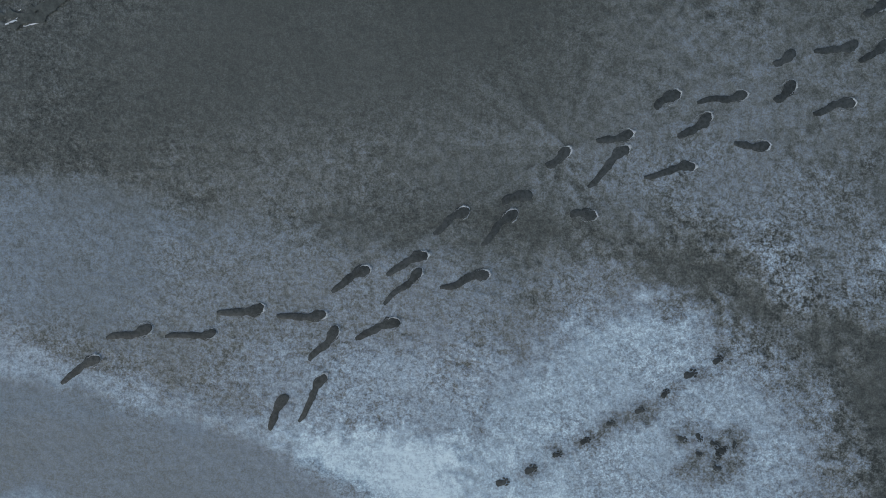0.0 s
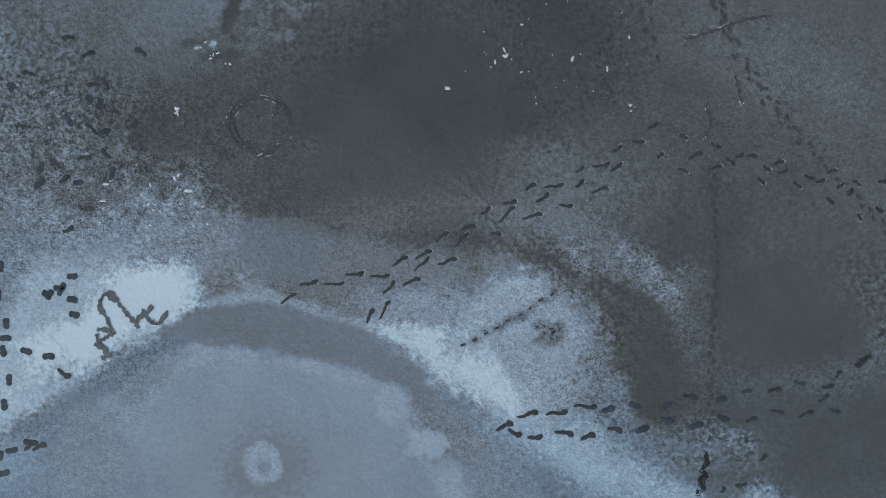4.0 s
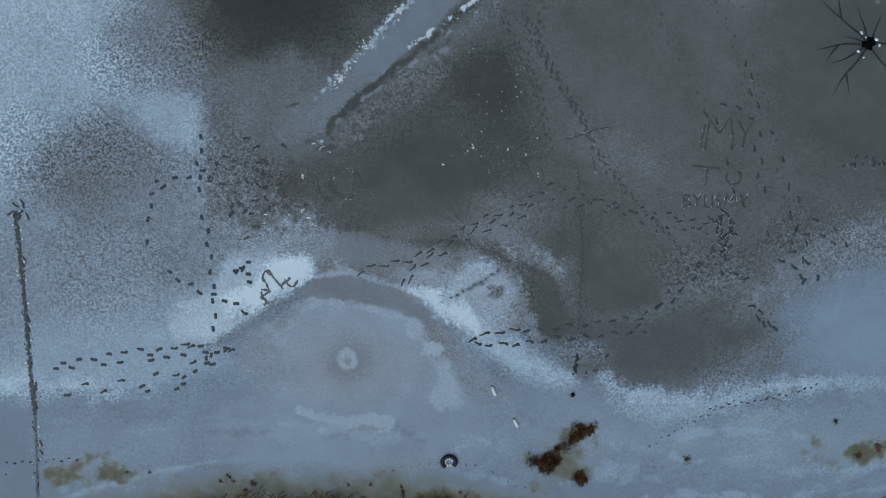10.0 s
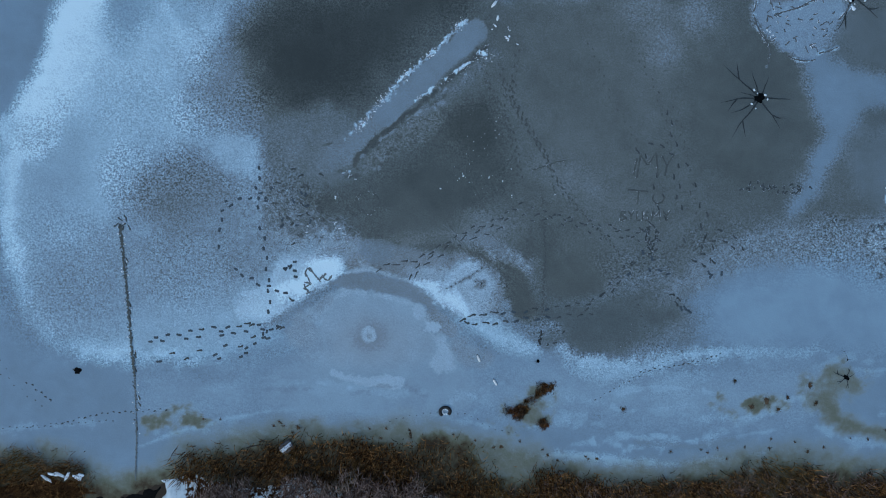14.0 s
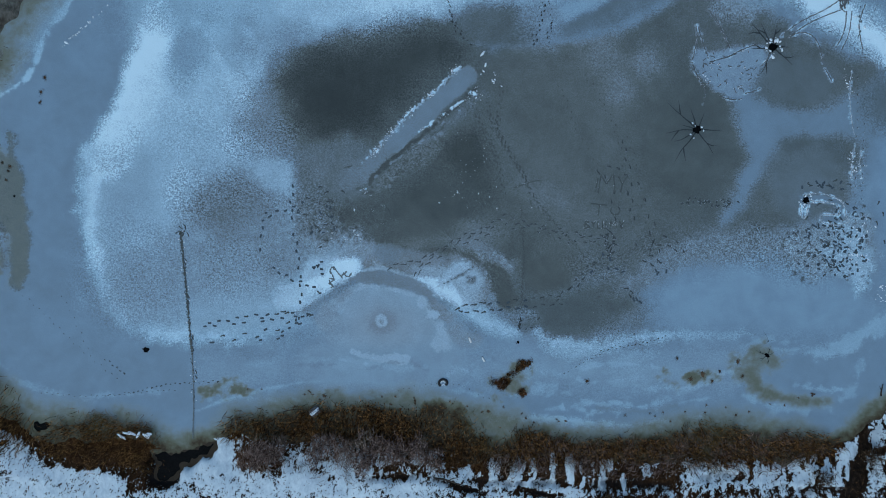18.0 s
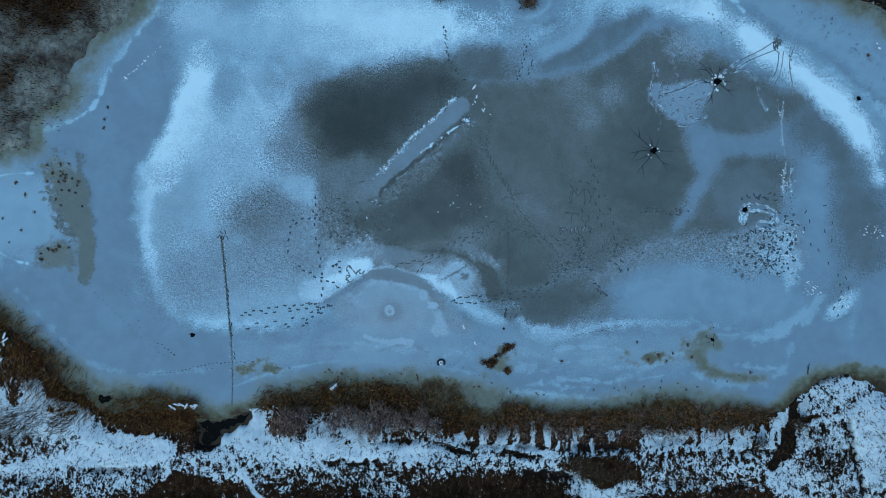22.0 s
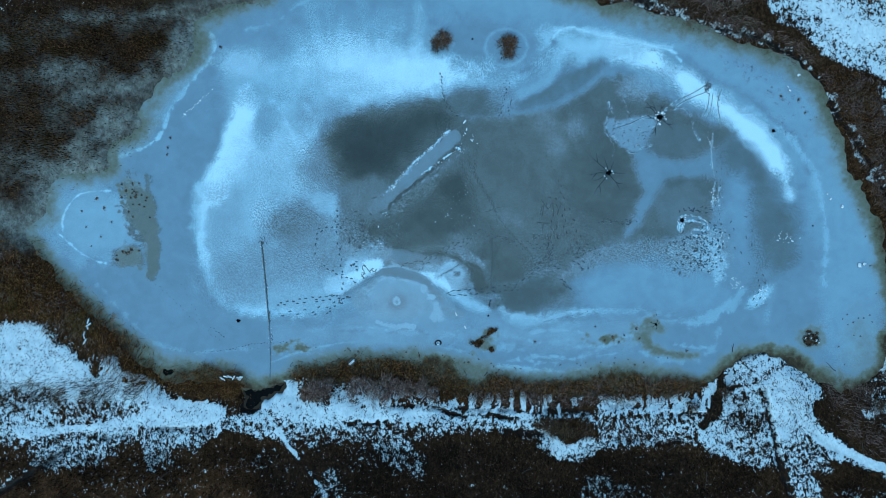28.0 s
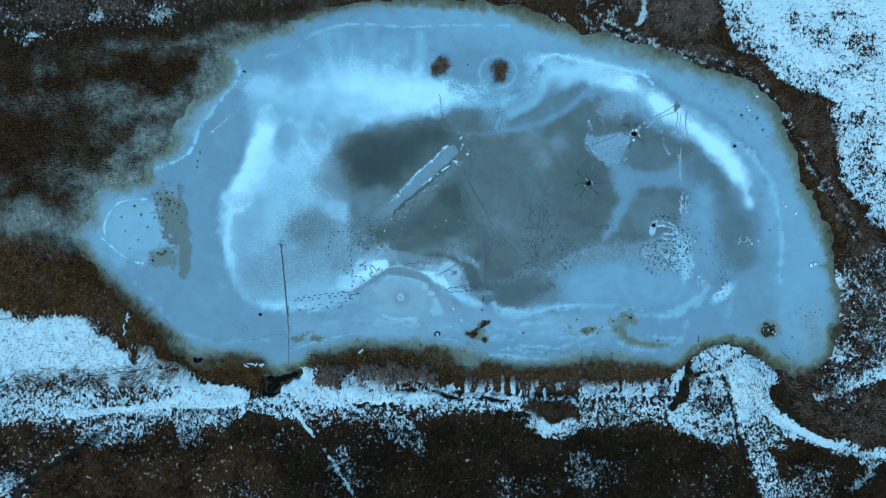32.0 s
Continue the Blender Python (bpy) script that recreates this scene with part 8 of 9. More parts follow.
# drawings and writing scraped into the frost
WORDS = sheet(0.010103, -489.0, 567.1)
scratch("frost_writing", WORDS, [[(543, 245), (565, 110), (605, 172), (655, 100), (666, 238)], [(524, 228), (546, 130)]], 0.1, "the letter M of MY scraped into grey ice", "writing", "letter", 0.15, 0.03, FAINT, 0)
scratch("frost_writing", WORDS, [[(690, 118), (716, 172)], [(757, 112), (716, 172), (705, 232)]], 0.1, "the letter Y of MY scraped into grey ice", "writing", "letter", 0.15, 0.03, FAINT, 0)
scratch("frost_writing", WORDS, [[(492, 310), (612, 322)], [(556, 318), (545, 398)], [(640, 338), (634, 368), (655, 392), (686, 384), (708, 348)]], 0.1, "the word TU scraped into grey ice", "writing", "letter", 0.1, 0.03, FAINT, 0)
scratch("frost_writing", WORDS, [[(450, 490), (455, 432), (480, 440), (458, 460), (488, 475), (450, 490)], [(495, 432), (512, 458)], [(530, 432), (512, 458), (508, 490)], [(545, 432), (542, 488), (562, 486)], [(578, 434), (576, 490)],
                                [(612, 440), (595, 438), (592, 455), (610, 468), (606, 488), (588, 486)], [(606, 428), (612, 420)], [(628, 490), (636, 434), (652, 465), (672, 434), (678, 490)], [(695, 434), (712, 460)], [(738, 430), (712, 460), (716, 490)]],
        0.09, "the word BYLIŚMY scraped into grey ice", "writing", "letter", 0.3, 0.04, FAINT, 0)
scratch("frost_drawing", STEP, [[(130, 570), (128, 545), (145, 524), (160, 540), (178, 570), (196, 586), (204, 600)], [(197, 586), (214, 558)], [(205, 578), (232, 552)], [(212, 572), (240, 592), (260, 560)], [(128, 552), (140, 575), (152, 602)],
                                [(152, 603), (120, 597)], [(158, 604), (125, 622)], [(120, 608), (135, 640), (152, 652)], [(118, 626), (148, 640)], [(132, 655), (155, 640)], [(140, 530), (150, 545), (165, 540)]],
        0.085, "branching outline drawn with boots in white frost", "drawing", "stroke", 0.05, 0.03, TROD, 1, 0.75)
ring = [(402 + 66 * math.cos(a * 0.4 + 0.6), 184 + 58 * math.sin(a * 0.4 + 0.6)) for a in range(15)]
inner = [(396 + 50 * math.cos(a * 0.4 + 1.4), 182 + 44 * math.sin(a * 0.4 + 1.4)) for a in range(8)]
scratch("frost_drawing", T3, [ring, inner, [(440, 130), (442, 155), (432, 168)], [(470, 205), (440, 240), (400, 252)]], 0.07, "scuffed ring with white crumbs on dark ice", "drawing", "stroke", 0.3, 0.026, FAINT, 1, 0.95)
scratch("frost_drawing", T19, HOOK, 0.06, "hook-shaped outline with white banks scraped round blue ice", "drawing", "stroke", 0.35, 0.09, RUBBED, 2, 0.85)
scratch("frost_drawing", T19, LOOPS, 0.07, "looping double scratches across ice and frost", "drawing", "stroke", 0.15, 0.05, DULL, 2, 0.85)
scratch("frost_drawing", T19, SCRIBBLE, 0.07, "scribbled scratches round a pale patch of frost", "drawing", "stroke", 0.2, 0.05, DULL, 2, 0.85)
scratch("frost_drawing", T19, RUNS, 0.05, "long pale scratches running south", "drawing", "stroke", 0.25, 0.07, RUBBED, 2, 0.85)
rd = random.Random(61)
dashes = []
for k in range(46):
    a, d, b, n = rd.uniform(0, 6.283), math.sqrt(rd.random()), rd.choice((0.3, 0.5, -0.6, 1.4)) + rd.uniform(-0.3, 0.3), rd.uniform(2, 5)
    x, y = 1266 + 56 * d * math.cos(a), 142 + 42 * d * math.sin(a)
    dashes.append([(x - n * math.cos(b), y - n * math.sin(b)), (x + n * math.cos(b), y + n * math.sin(b))])
scratch("frost_drawing", T19, dashes, 0.07, "short scraped dashes crowded on pale frost", "drawing", "stroke", 0.3, 0.05, DULL, 0, 0.7)
knot = [[(1462 + rd.gauss(0, 8), 22 + rd.gauss(0, 9)), (1462 + rd.gauss(0, 8), 22 + rd.gauss(0, 9)), (1462 + rd.gauss(0, 8), 24 + rd.gauss(0, 9))] for k in range(9)]
scratch("frost_drawing", T19, knot, 0.1, "trampled knot of scratches in white frost", "drawing", "stroke", 0.2, 0.05, DULL, 2, 0.85)
lumps("slush_scatter", T19, [(1222, 146), (1230, 154), (1225, 158)], 16, 0.1, 0.05, "bright white slush on the pale patch")
lumps("slush_scatter", T19, [(1455, 140), (1468, 150), (1466, 165), (1478, 175)], 18, 0.15, 0.04, "white slush crumbs below the loops")
lumps("slush_scatter", T19, [(1471, 270), (1474, 320), (1488, 300), (1490, 330)], 40, 0.12, 0.035, "white crumbs along the pale scratches")
scratch("frost_drawing", CLOSE, [[(1110, 150), (1150, 140), (1185, 125), (1230, 118)], [(1140, 240), (1150, 265), (1135, 285)], [(1180, 200), (1190, 240)]], 0.06,
        "smeared scuffs and curls on grey ice", "drawing", "stroke", 0.2, 0.04, FAINT, 2, 0.9)

# the long dragged track that ends at the south shore
drag = tagged(bare("drag_track"), "long dark dragged track through frost", "drag track")
line = rounded([MID(*p) for p in ((286, 404), (290, 450), (297, 520), (302, 580), (308, 640))], False, 2)
under("groove", ribbon(line, 0.13, 0.9, 0.012, DINTED), drag)
under("groove", ribbon([line[-1], MID(310, 690), MID(311, 740), MID(309, 800)], 0.08, 0.9, 0.0115, TROD), drag)
for x, y, a in along(line + [MID(310, 690), MID(311, 730)], 0.2):
    if rnd.random() < 0.4 * (MID(0, 420)[1] - y) / 9.0:
        continue
    side = rnd.choice((-0.13, -0.05, 0.05, 0.13)) + rnd.uniform(-0.03, 0.03)
    under("scuff", rnd.choice(SOLES[0]) if rnd.random() < 0.5 else PAW[0], drag, pose(x + side, y, 0.006, 0, 0, math.degrees(a) + rnd.uniform(-40, 40)))
    if rnd.random() < 0.6:
        under("crumb", LUMPS[rnd.randrange(3)], drag, pose(x + rnd.choice((-0.17, 0.17)), y, 0.01) @ Matrix.Scale(rnd.uniform(0.03, 0.06), 4))
head = MID(290, 402)
for k in range(9):
    under("scuff", SOLES[k % 2][k % 3], drag, pose(head[0] + rnd.uniform(-0.35, 0.35), head[1] + rnd.uniform(-0.3, 0.25), 0.008 + 0.001 * k, 0, 0, rnd.uniform(0, 360)))


# ---- melt holes with their star of cracks ----
def melt_star(x, y, hole, arms, reach, label, seed, slush=0, fan=None):
    r = random.Random(seed)
    top = tagged(bare("ice_star", pose(x, y, 0)), label, "melt hole", "melt holes in the ice")
    n = 18
    rad = [hole * (1 + 0.35 * r.uniform(-1, 1)) for _ in range(n)]
    rim = [(rad[k] * math.cos(k * 2 * math.pi / n), rad[k] * math.sin(k * 2 * math.pi / n)) for k in range(n)]
    under("hole", mesh_of("hole", [(0, 0, 0.016)] + [(a, b, 0.016) for a, b in rim], [(0, 1 + k, 1 + (k + 1) % n) for k in range(n)], WATER), top, None, "black open water")
    for k in range(arms):
        a = radians(fan[k][0]) if fan else 2 * math.pi * (k + r.uniform(-0.3, 0.3)) / arms
        long, pts, px, py = fan[k][1] if fan else reach * r.uniform(0.5, 1.1), [(0.0, 0.0)], 0.0, 0.0
        for _ in range(7):
            a += r.uniform(-0.16, 0.16) if fan else r.uniform(-0.3, 0.3)
            px, py = px + math.cos(a) * long / 7, py + math.sin(a) * long / 7
            pts.append((px, py))
        arm = under("crack_arm", ribbon(pts, hole * 0.42, 0.3, 0.014, MELT, True), top)
        if long > reach * 0.75:
            b = a + r.choice((-0.7, 0.7))
            qx, qy = pts[4]
            under("branch", ribbon([(qx, qy), (qx + math.cos(b) * long * 0.2, qy + math.sin(b) * long * 0.2), (qx + math.cos(b) * long * 0.38, qy + math.sin(b + 0.2) * long * 0.38)], hole * 0.4, 0.3, 0.0135, MELT, True), arm)
    for k in range(slush):
        a, d, s = r.uniform(0, 6.28), hole * r.uniform(1.0, 2.3), r.uniform(0.03, 0.09)
        under("lump", LUMPS[k % 3], top, pose(d * math.cos(a), d * math.sin(a), 0.02, 0, 0, r.uniform(0, 360)) @ Matrix.Diagonal((s * 1.4, s, s * 0.6, 1)), "")
    return top


melt_star(17.55, 7.86, 0.27, 9, 2.6, "black melt hole with long radiating cracks", 5, 6, ((134, 2.9), (108, 1.7), (70, 1.4), (-3, 1.8), (-62, 2.1), (-118, 2.8), (-142, 1.9), (172, 2.3), (155, 1.2)))
melt_star(*T19(1341, 101), 0.33, 7, 2.0, "black melt hole with cracks and white slush", 8, 26, ((118, 2.0), (100, 1.7), (134, 2.4), (-38, 1.9), (-8, 1.2), (-112, 2.2), (200, 1.6)))
melt_star(*WIDE(1157, 399), 0.24, 4, 0.5, "small black melt hole beside a scraped outline", 3, 10)
melt_star(*WIDE(1116, 563), 0.16, 5, 0.9, "small melt hole in murky ice", 4)
melt_star(*WIDE(1117, 548), 0.05, 3, 0.8, "thin dark crack in murky ice", 14)
melt_star(*WIDE(853, 549), 0.1, 6, 0.2, "small dark melt spot in smooth ice", 16)
melt_star(*WIDE(461, 557), 0.2, 5, 0.35, "small black melt hole in blue ice", 6)
melt_star(*WIDE(1300, 259), 0.22, 6, 0.4, "small black melt hole in white frost", 7)
for k, (x, y, s) in enumerate(((1362, 408, 0.08), (432, 127, 0.12), (828, 115, 0.1), (322, 395, 0.08))):
    melt_star(*WIDE(x, y), s, 4, 0.25, "tiny dark melt spot in the ice", 30 + k)


# ---- tufts and debris ----
def tuft(name, sh, cx, cy, radius, count, tall, label, material=None, seed=1, lean=(0.1, 0.9), snow=0, blade=0.016, mat=True):
    g = np.random.default_rng(seed)
    x0, y0 = sh(cx, cy)
    a, d = g.uniform(0, 2 * math.pi, count), radius * np.sqrt(g.random(count))
    d = d * (0.8 + 0.2 * np.sin(a * 3 + seed) + 0.2 * np.sin(a * 5 + 2 * seed))
    x, y = d * np.cos(a) * (1 + 0.5 * math.sin(seed * 1.7)), d * np.sin(a)
    top = tagged(bare(name, pose(x0, y0, 0, 0, 0, seed * 47 % 360)), label, "grass tuft", "tufts standing in the ice")
    z0 = np.full(count, -0.02)
    ob = stalks("clump", x, y, z0, tall * g.uniform(0.4, 1.1, count), np.full(count, blade) * g.uniform(0.6, 1.4, count), g.uniform(*lean, count), g.uniform(0, 6.283, count), material or REED, "", "")
    if "kind" in ob:
        del ob["kind"]
    ob.parent = top
    n = 12
    ragged = [radius * g.uniform(0.3, 0.65) for _ in range(n)]
    verts = [(0, 0, 0.012)] + [(ragged[k] * math.cos(k * 0.5236) * (1 + 0.5 * math.sin(seed * 1.7)), ragged[k] * math.sin(k * 0.5236), 0.009) for k in range(n)]
    if mat:
        under("root_mat", mesh_of("root_mat", verts, [(0, 1 + k, 1 + (k + 1) % n) for k in range(n)], REEDMAT), top)
    for k in range(snow):
        s = g.uniform(0.04, 0.09)
        under("snow_cap", LUMPS[k % 3], top, pose(g.uniform(-radius, radius), g.uniform(-radius, radius), 0.06) @ Matrix.Diagonal((s * 1.5, s, s * 0.6, 1)), "white cap of snow")
    return top


REEDMAT = speckled("matted_straw", (0.035, 0.026, 0.016), (0.17, 0.115, 0.07), 16.0, 0.9, 0.8, 0.1)
ri = random.Random(31)


def islet(sh, cx, cy, lobes, label, tall, seed):
    """A ragged islet: several clumps of dead stems that grow out of one root mat."""
    x0, y0 = sh(cx, cy)
    top = tagged(bare("reed_islet", pose(x0, y0, 0)), label, "reeds", "tufts standing in the ice")
    g = np.random.default_rng(seed)
    for n, (dx, dy, r, count) in enumerate(lobes):
        count = count * 2 // 5
        a, d = g.uniform(0, 6.283, count), r * np.sqrt(g.random(count)) * (1 + 0.35 * np.sin(np.arange(count) * 1.7))
        ob = stalks("clump", dx + d * np.cos(a), dy + d * np.sin(a), np.full(count, -0.02), tall * g.uniform(0.4, 1.1, count), 0.024 * g.uniform(0.6, 1.6, count), g.uniform(0.5, 1.35, count), a + g.normal(0, 0.7, count), (WEED, REED, TWIG, RUST)[n % 4], "", "")
        del ob["kind"]
        ob.parent = top
        m = 11
        rim = [r * g.uniform(0.25, 0.65) for _ in range(m)]
        under("root_mat", mesh_of("root_mat", [(dx, dy, 0.014)] + [(dx + rim[k] * math.cos(k * 0.571), dy + rim[k] * math.sin(k * 0.571), 0.009) for k in range(m)], [(0, 1 + k, 1 + (k + 1) % m) for k in range(m)], REEDMAT), top)
    return top


islet(T31, 778, 109, ((0.3, 0.45, 0.5, 420), (0.75, 0.2, 0.45, 320), (-0.2, 0.0, 0.6, 480), (-0.75, -0.15, 0.4, 260), (-0.4, -0.7, 0.42, 300), (0.45, -0.4, 0.32, 180), (0.1, 0.8, 0.3, 160)), "brown reed islet standing in pale ice", 0.7, 1)
islet(T31, 886, 117, ((0.1, 0.7, 0.5, 380), (-0.3, 0.2, 0.6, 460), (0.4, 0.1, 0.55, 420), (0.1, -0.5, 0.55, 420), (-0.25, -0.95, 0.4, 260), (0.65, 0.55, 0.3, 160), (0.35, -1.0, 0.3, 180)), "brown reed islet ringed by pale ice", 0.7, 2)
for k in range(34):
    if k < 15:
        a, d = ri.uniform(0, 6.283), math.sqrt(ri.random())
        x, y = 928 + 24 * d * math.cos(a), 747 + 12 * d * math.sin(a)
    elif k < 28:
        u = ri.random()
        x, y = 940 + 46 * u + ri.gauss(0, 4), 732 - 34 * u + ri.gauss(0, 4)
    else:
        x, y = 973 + ri.gauss(0, 5), 766 + ri.gauss(0, 4)
    tuft("reed_islet", T13, x, y, ri.uniform(0.12, 0.34), 120, 0.22, "rust-brown tuft of matted reeds frozen in", (MARSH, RUST, WEED)[k % 3], 510 + k, (0.6, 1.45), 0, 0.02, k % 4 == 0)
for k in range(22):
    a = k * 2.399
    d = 0.1 + 0.9 * ri.random()
    tuft("reed_islet", WIDE, 1360 + 14 * d * math.cos(a), 585 + 13 * d * math.sin(a), ri.uniform(0.12, 0.4), 120, 0.24, "dark reed tuft with snow between", WEED if k % 3 else MARSH, 540 + k, (0.5, 1.4), 1 if k % 4 == 0 else 0)
rl = random.Random(9)
for k in range(30):
    a, d = rl.uniform(0, 6.28), math.sqrt(rl.random())
    x, y = (298 + 22 * d * math.cos(a) + rl.uniform(-4, 4), 365 + 36 * d * math.sin(a)) if k % 3 else (288 + 30 * d * math.cos(a), 452 + 16 * d * math.sin(a))
    tuft("weed_tuft", WIDE, x, y, rl.uniform(0.08, 0.3), 90, 0.14, "low brown weed tuft frozen into grey ice", WEED, 40 + k, (0.7, 1.45))
for k, (x, y, r) in enumerate(((250, 380, 0.25), (222, 410, 0.2), (245, 425, 0.2), (238, 365, 0.3), (215, 385, 0.15), (230, 440, 0.15), (262, 402, 0.18))):
    tuft("weed_tuft", WIDE, x, y, r, 60, 0.14, "small dark weed tuft in pale ice", WEED, 90 + k, (0.7, 1.45))
rs = random.Random(5)
for n, (cx, cy) in enumerate(((1230, 151), (1248, 160), (1266, 174), (1312, 211), (1326, 262), (1349, 234), (1300, 196))):
    for k in range(7):
        tuft("weed_tuft", WIDE, cx + rs.gauss(0, 9), cy + rs.gauss(0, 5), rs.uniform(0.1, 0.42), 60, 0.12, "small rusty weed tuft in the ice", RUST if k % 2 else WEED, 600 + 10 * n + k, (0.9, 1.5), 0, 0.014, False)
for k in range(16):
    tuft("weed_tuft", WIDE, rs.uniform(1390, 1465), rs.uniform(380, 640), rs.uniform(0.04, 0.14), 50, 0.12, "small brown weed tuft near the east shore", WEED, 100 + k, (0.7, 1.4))
for k in range(46):
    x = rs.uniform(560, 1190)
    tuft("weed_tuft", WIDE, x, 606 + 22 * math.sin((x - 560) / 200) - rs.uniform(0, 16) + (10 if x > 860 else 0), rs.uniform(0.07, 0.18), 40, 0.12, "small brown weed tuft near the reeds", WEED, 130 + k, (0.7, 1.4))
for k, (x, y, r) in enumerate(((1021, 566, 0.22), (1035, 588, 0.3), (1048, 583, 0.35), (1058, 590, 0.25), (1066, 580, 0.2), (926, 590, 0.25), (1085, 570, 0.25), (1090, 585, 0.22), (205, 298, 0.2), (350, 285, 0.25), (354, 270, 0.22), (349, 296, 0.25), (434, 128, 0.2), (1340, 210, 0.35), (1312, 205, 0.4), (1350, 230, 0.3))):
    tuft("weed_tuft", WIDE, x, y, r * 0.8, 130, 0.12, "brown weed tuft poking out of the ice", WEED, 180 + k, (0.7, 1.4))


def tyre(x, y):
    top = tagged(bare("old_tyre", pose(x, y, 0, 0, 0, 8)), "black old tyre half sunk in the ice", "tyre")
    verts, faces, n, m = [], [], 26, 8
    for i in range(n + 1):
        a = radians(-50) + radians(280) * i / n
        for j in range(m):
            b = 2 * math.pi * j / m
            r = 0.25 + 0.085 * math.cos(b)
            tread = 0.006 if (i % 2 and 5 >= j >= 3) else 0
            verts.append(((r + tread) * math.cos(a) * 1.15, (r + tread) * math.sin(a), 0.03 + 0.09 * math.sin(b)))
    for i in range(n):
        for j in range(m):
            p, q = i * m + j, i * m + (j + 1) % m
            faces.append((p, p + m, q + m, q))
    faces += [tuple(range(m)), tuple(range(n * m + m - 1, n * m - 1, -1))]
    under("casing", mesh_of("casing", verts, faces, RUBBER, True), top)
    for k in range(7):
        a = radians(20 + 45 * k)
        under("snow_patch", LUMPS[k % 3], top, pose(0.17 * math.cos(a), 0.15 * math.sin(a), 0.02, 0, 0, 50 * k) @ Matrix.Diagonal((0.07, 0.05, 0.05, 1)), "white snow caught inside the rim")


tyre(*WIDE(774, 592))


def shard(x, y, long, wide, turn, label):
    """A white plastic bottle that lies frozen in, its neck dark."""
    top = tagged(bare("plastic_bottle", pose(x, y, 0.03, 0, 0, turn)), label, "bottle")
    verts, faces, m = [], [], 10
    prof = [(-0.5, 0.3), (-0.48, 0.46), (0.1, 0.5), (0.25, 0.44), (0.36, 0.2), (0.42, 0.16)]
    for u, w in prof:
        verts += [(u * long, w * wide * math.cos(6.2832 * j / m), w * wide * 0.7 * math.sin(6.2832 * j / m)) for j in range(m)]
    for i in range(len(prof) - 1):
        faces += [(i * m + j, i * m + (j + 1) % m, (i + 1) * m + (j + 1) % m, (i + 1) * m + j) for j in range(m)]
    faces += [tuple(range(m))[::-1]]
    under("body", mesh_of("body", verts, faces, PALE, True), top)
    cap = [(u * long, 0.18 * wide * math.cos(6.2832 * j / m), 0.18 * wide * math.sin(6.2832 * j / m)) for u in (0.41, 0.5) for j in range(m)]
    under("cap", mesh_of("cap", cap, [(j, (j + 1) % m, m + (j + 1) % m, m + j) for j in range(m)] + [tuple(range(m, 2 * m))], RUBBER), top, None, "dark cap")


shard(*CLOSE(922, 807), 0.46, 0.15, 112, "white plastic bottle frozen into the ice")
shard(*NINE(925, 774), 0.42, 0.14, 118, "small white plastic bottle lying on the ice")


def snowy_stone(x, y, r, label, seed, slim=1.0):
    top = tagged(bare("snowy_stone", pose(x, y, ground_height(np.array([x]), np.array([y]))[0].clip(0, 2), 0, 0, seed * 40)), label, "stone")
    under("rock", LUMP_STONE, top, Matrix.Diagonal((r * 1.3, r, r * 0.9, 1)) @ pose(0, 0, 0.1))
    under("snow_cap", LUMPS[seed % 3], top, pose(0, 0, r * 0.42) @ Matrix.Diagonal((r * 1.2, r * 0.85 * slim, r * 0.4, 1)), "thick white snow")


LUMP_STONE = LUMPS[1].copy()
LUMP_STONE.materials.clear()
LUMP_STONE.materials.append(STONE)
snowy_stone(*WIDE(639, 622), 0.36, "snow-capped slab among the reeds", 1, 0.5)
snowy_stone(*WIDE(462, 648), 0.2, "snow-capped stone at the inlet", 4)
snowy_stone(*WIDE(1443, 468), 0.18, "small white stone on the ice", 5)
snowy_stone(*WIDE(1435, 470), 0.22, "small white stone on the ice", 7)
for k, (x, y) in enumerate(((1385, 358), (1390, 366), (1408, 378), (1323, 190), (1326, 196), (1340, 172))):
    snowy_stone(*WIDE(x, y), 0.1 + 0.03 * (k % 3), "small white lump of ice near the shore", k)
tuft("weed_tuft", CLOSE, 540, 732, 0.12, 7, 0.16, "few straws frozen into a pale ice disc", WEED, 300, (1.0, 1.45), 0, 0.01, False)


def stick(x, y, z, long, thick, turn, tip, label, name="branch", category="branch"):
    """A bent bare stick with a side twig."""
    top = tagged(bare(name, pose(x, y, z, 0, tip, turn)), label, category)
    r = random.Random(int(long * 1000))
    for part, (n, s0, s1) in (("stem", (7, 0.0, 1.0)), ("twig", (4, 0.45, 0.8))):
        verts, faces, m = [], [], 6
        for i in range(n):
            u = i / (n - 1)
            rad = thick * (1 - 0.6 * u) * (1 if part == "stem" else 0.5)
            cx = long * (s0 + (s1 - s0) * u)
            cy = 0.03 * long * math.sin(5 * u) + (0 if part == "stem" else 0.25 * long * u)
            verts += [(cx + r.uniform(-0.1, 0.1) * rad, cy + rad * math.cos(1.047 * j), rad * math.sin(1.047 * j)) for j in range(m)]
        for i in range(n - 1):
            faces += [(i * m + j, i * m + (j + 1) % m, (i + 1) * m + (j + 1) % m, (i + 1) * m + j) for j in range(m)]
        faces += [tuple(range(m))[::-1], tuple(range((n - 1) * m, n * m))]
        under(part, mesh_of(part, verts, faces, BARK, True), top)


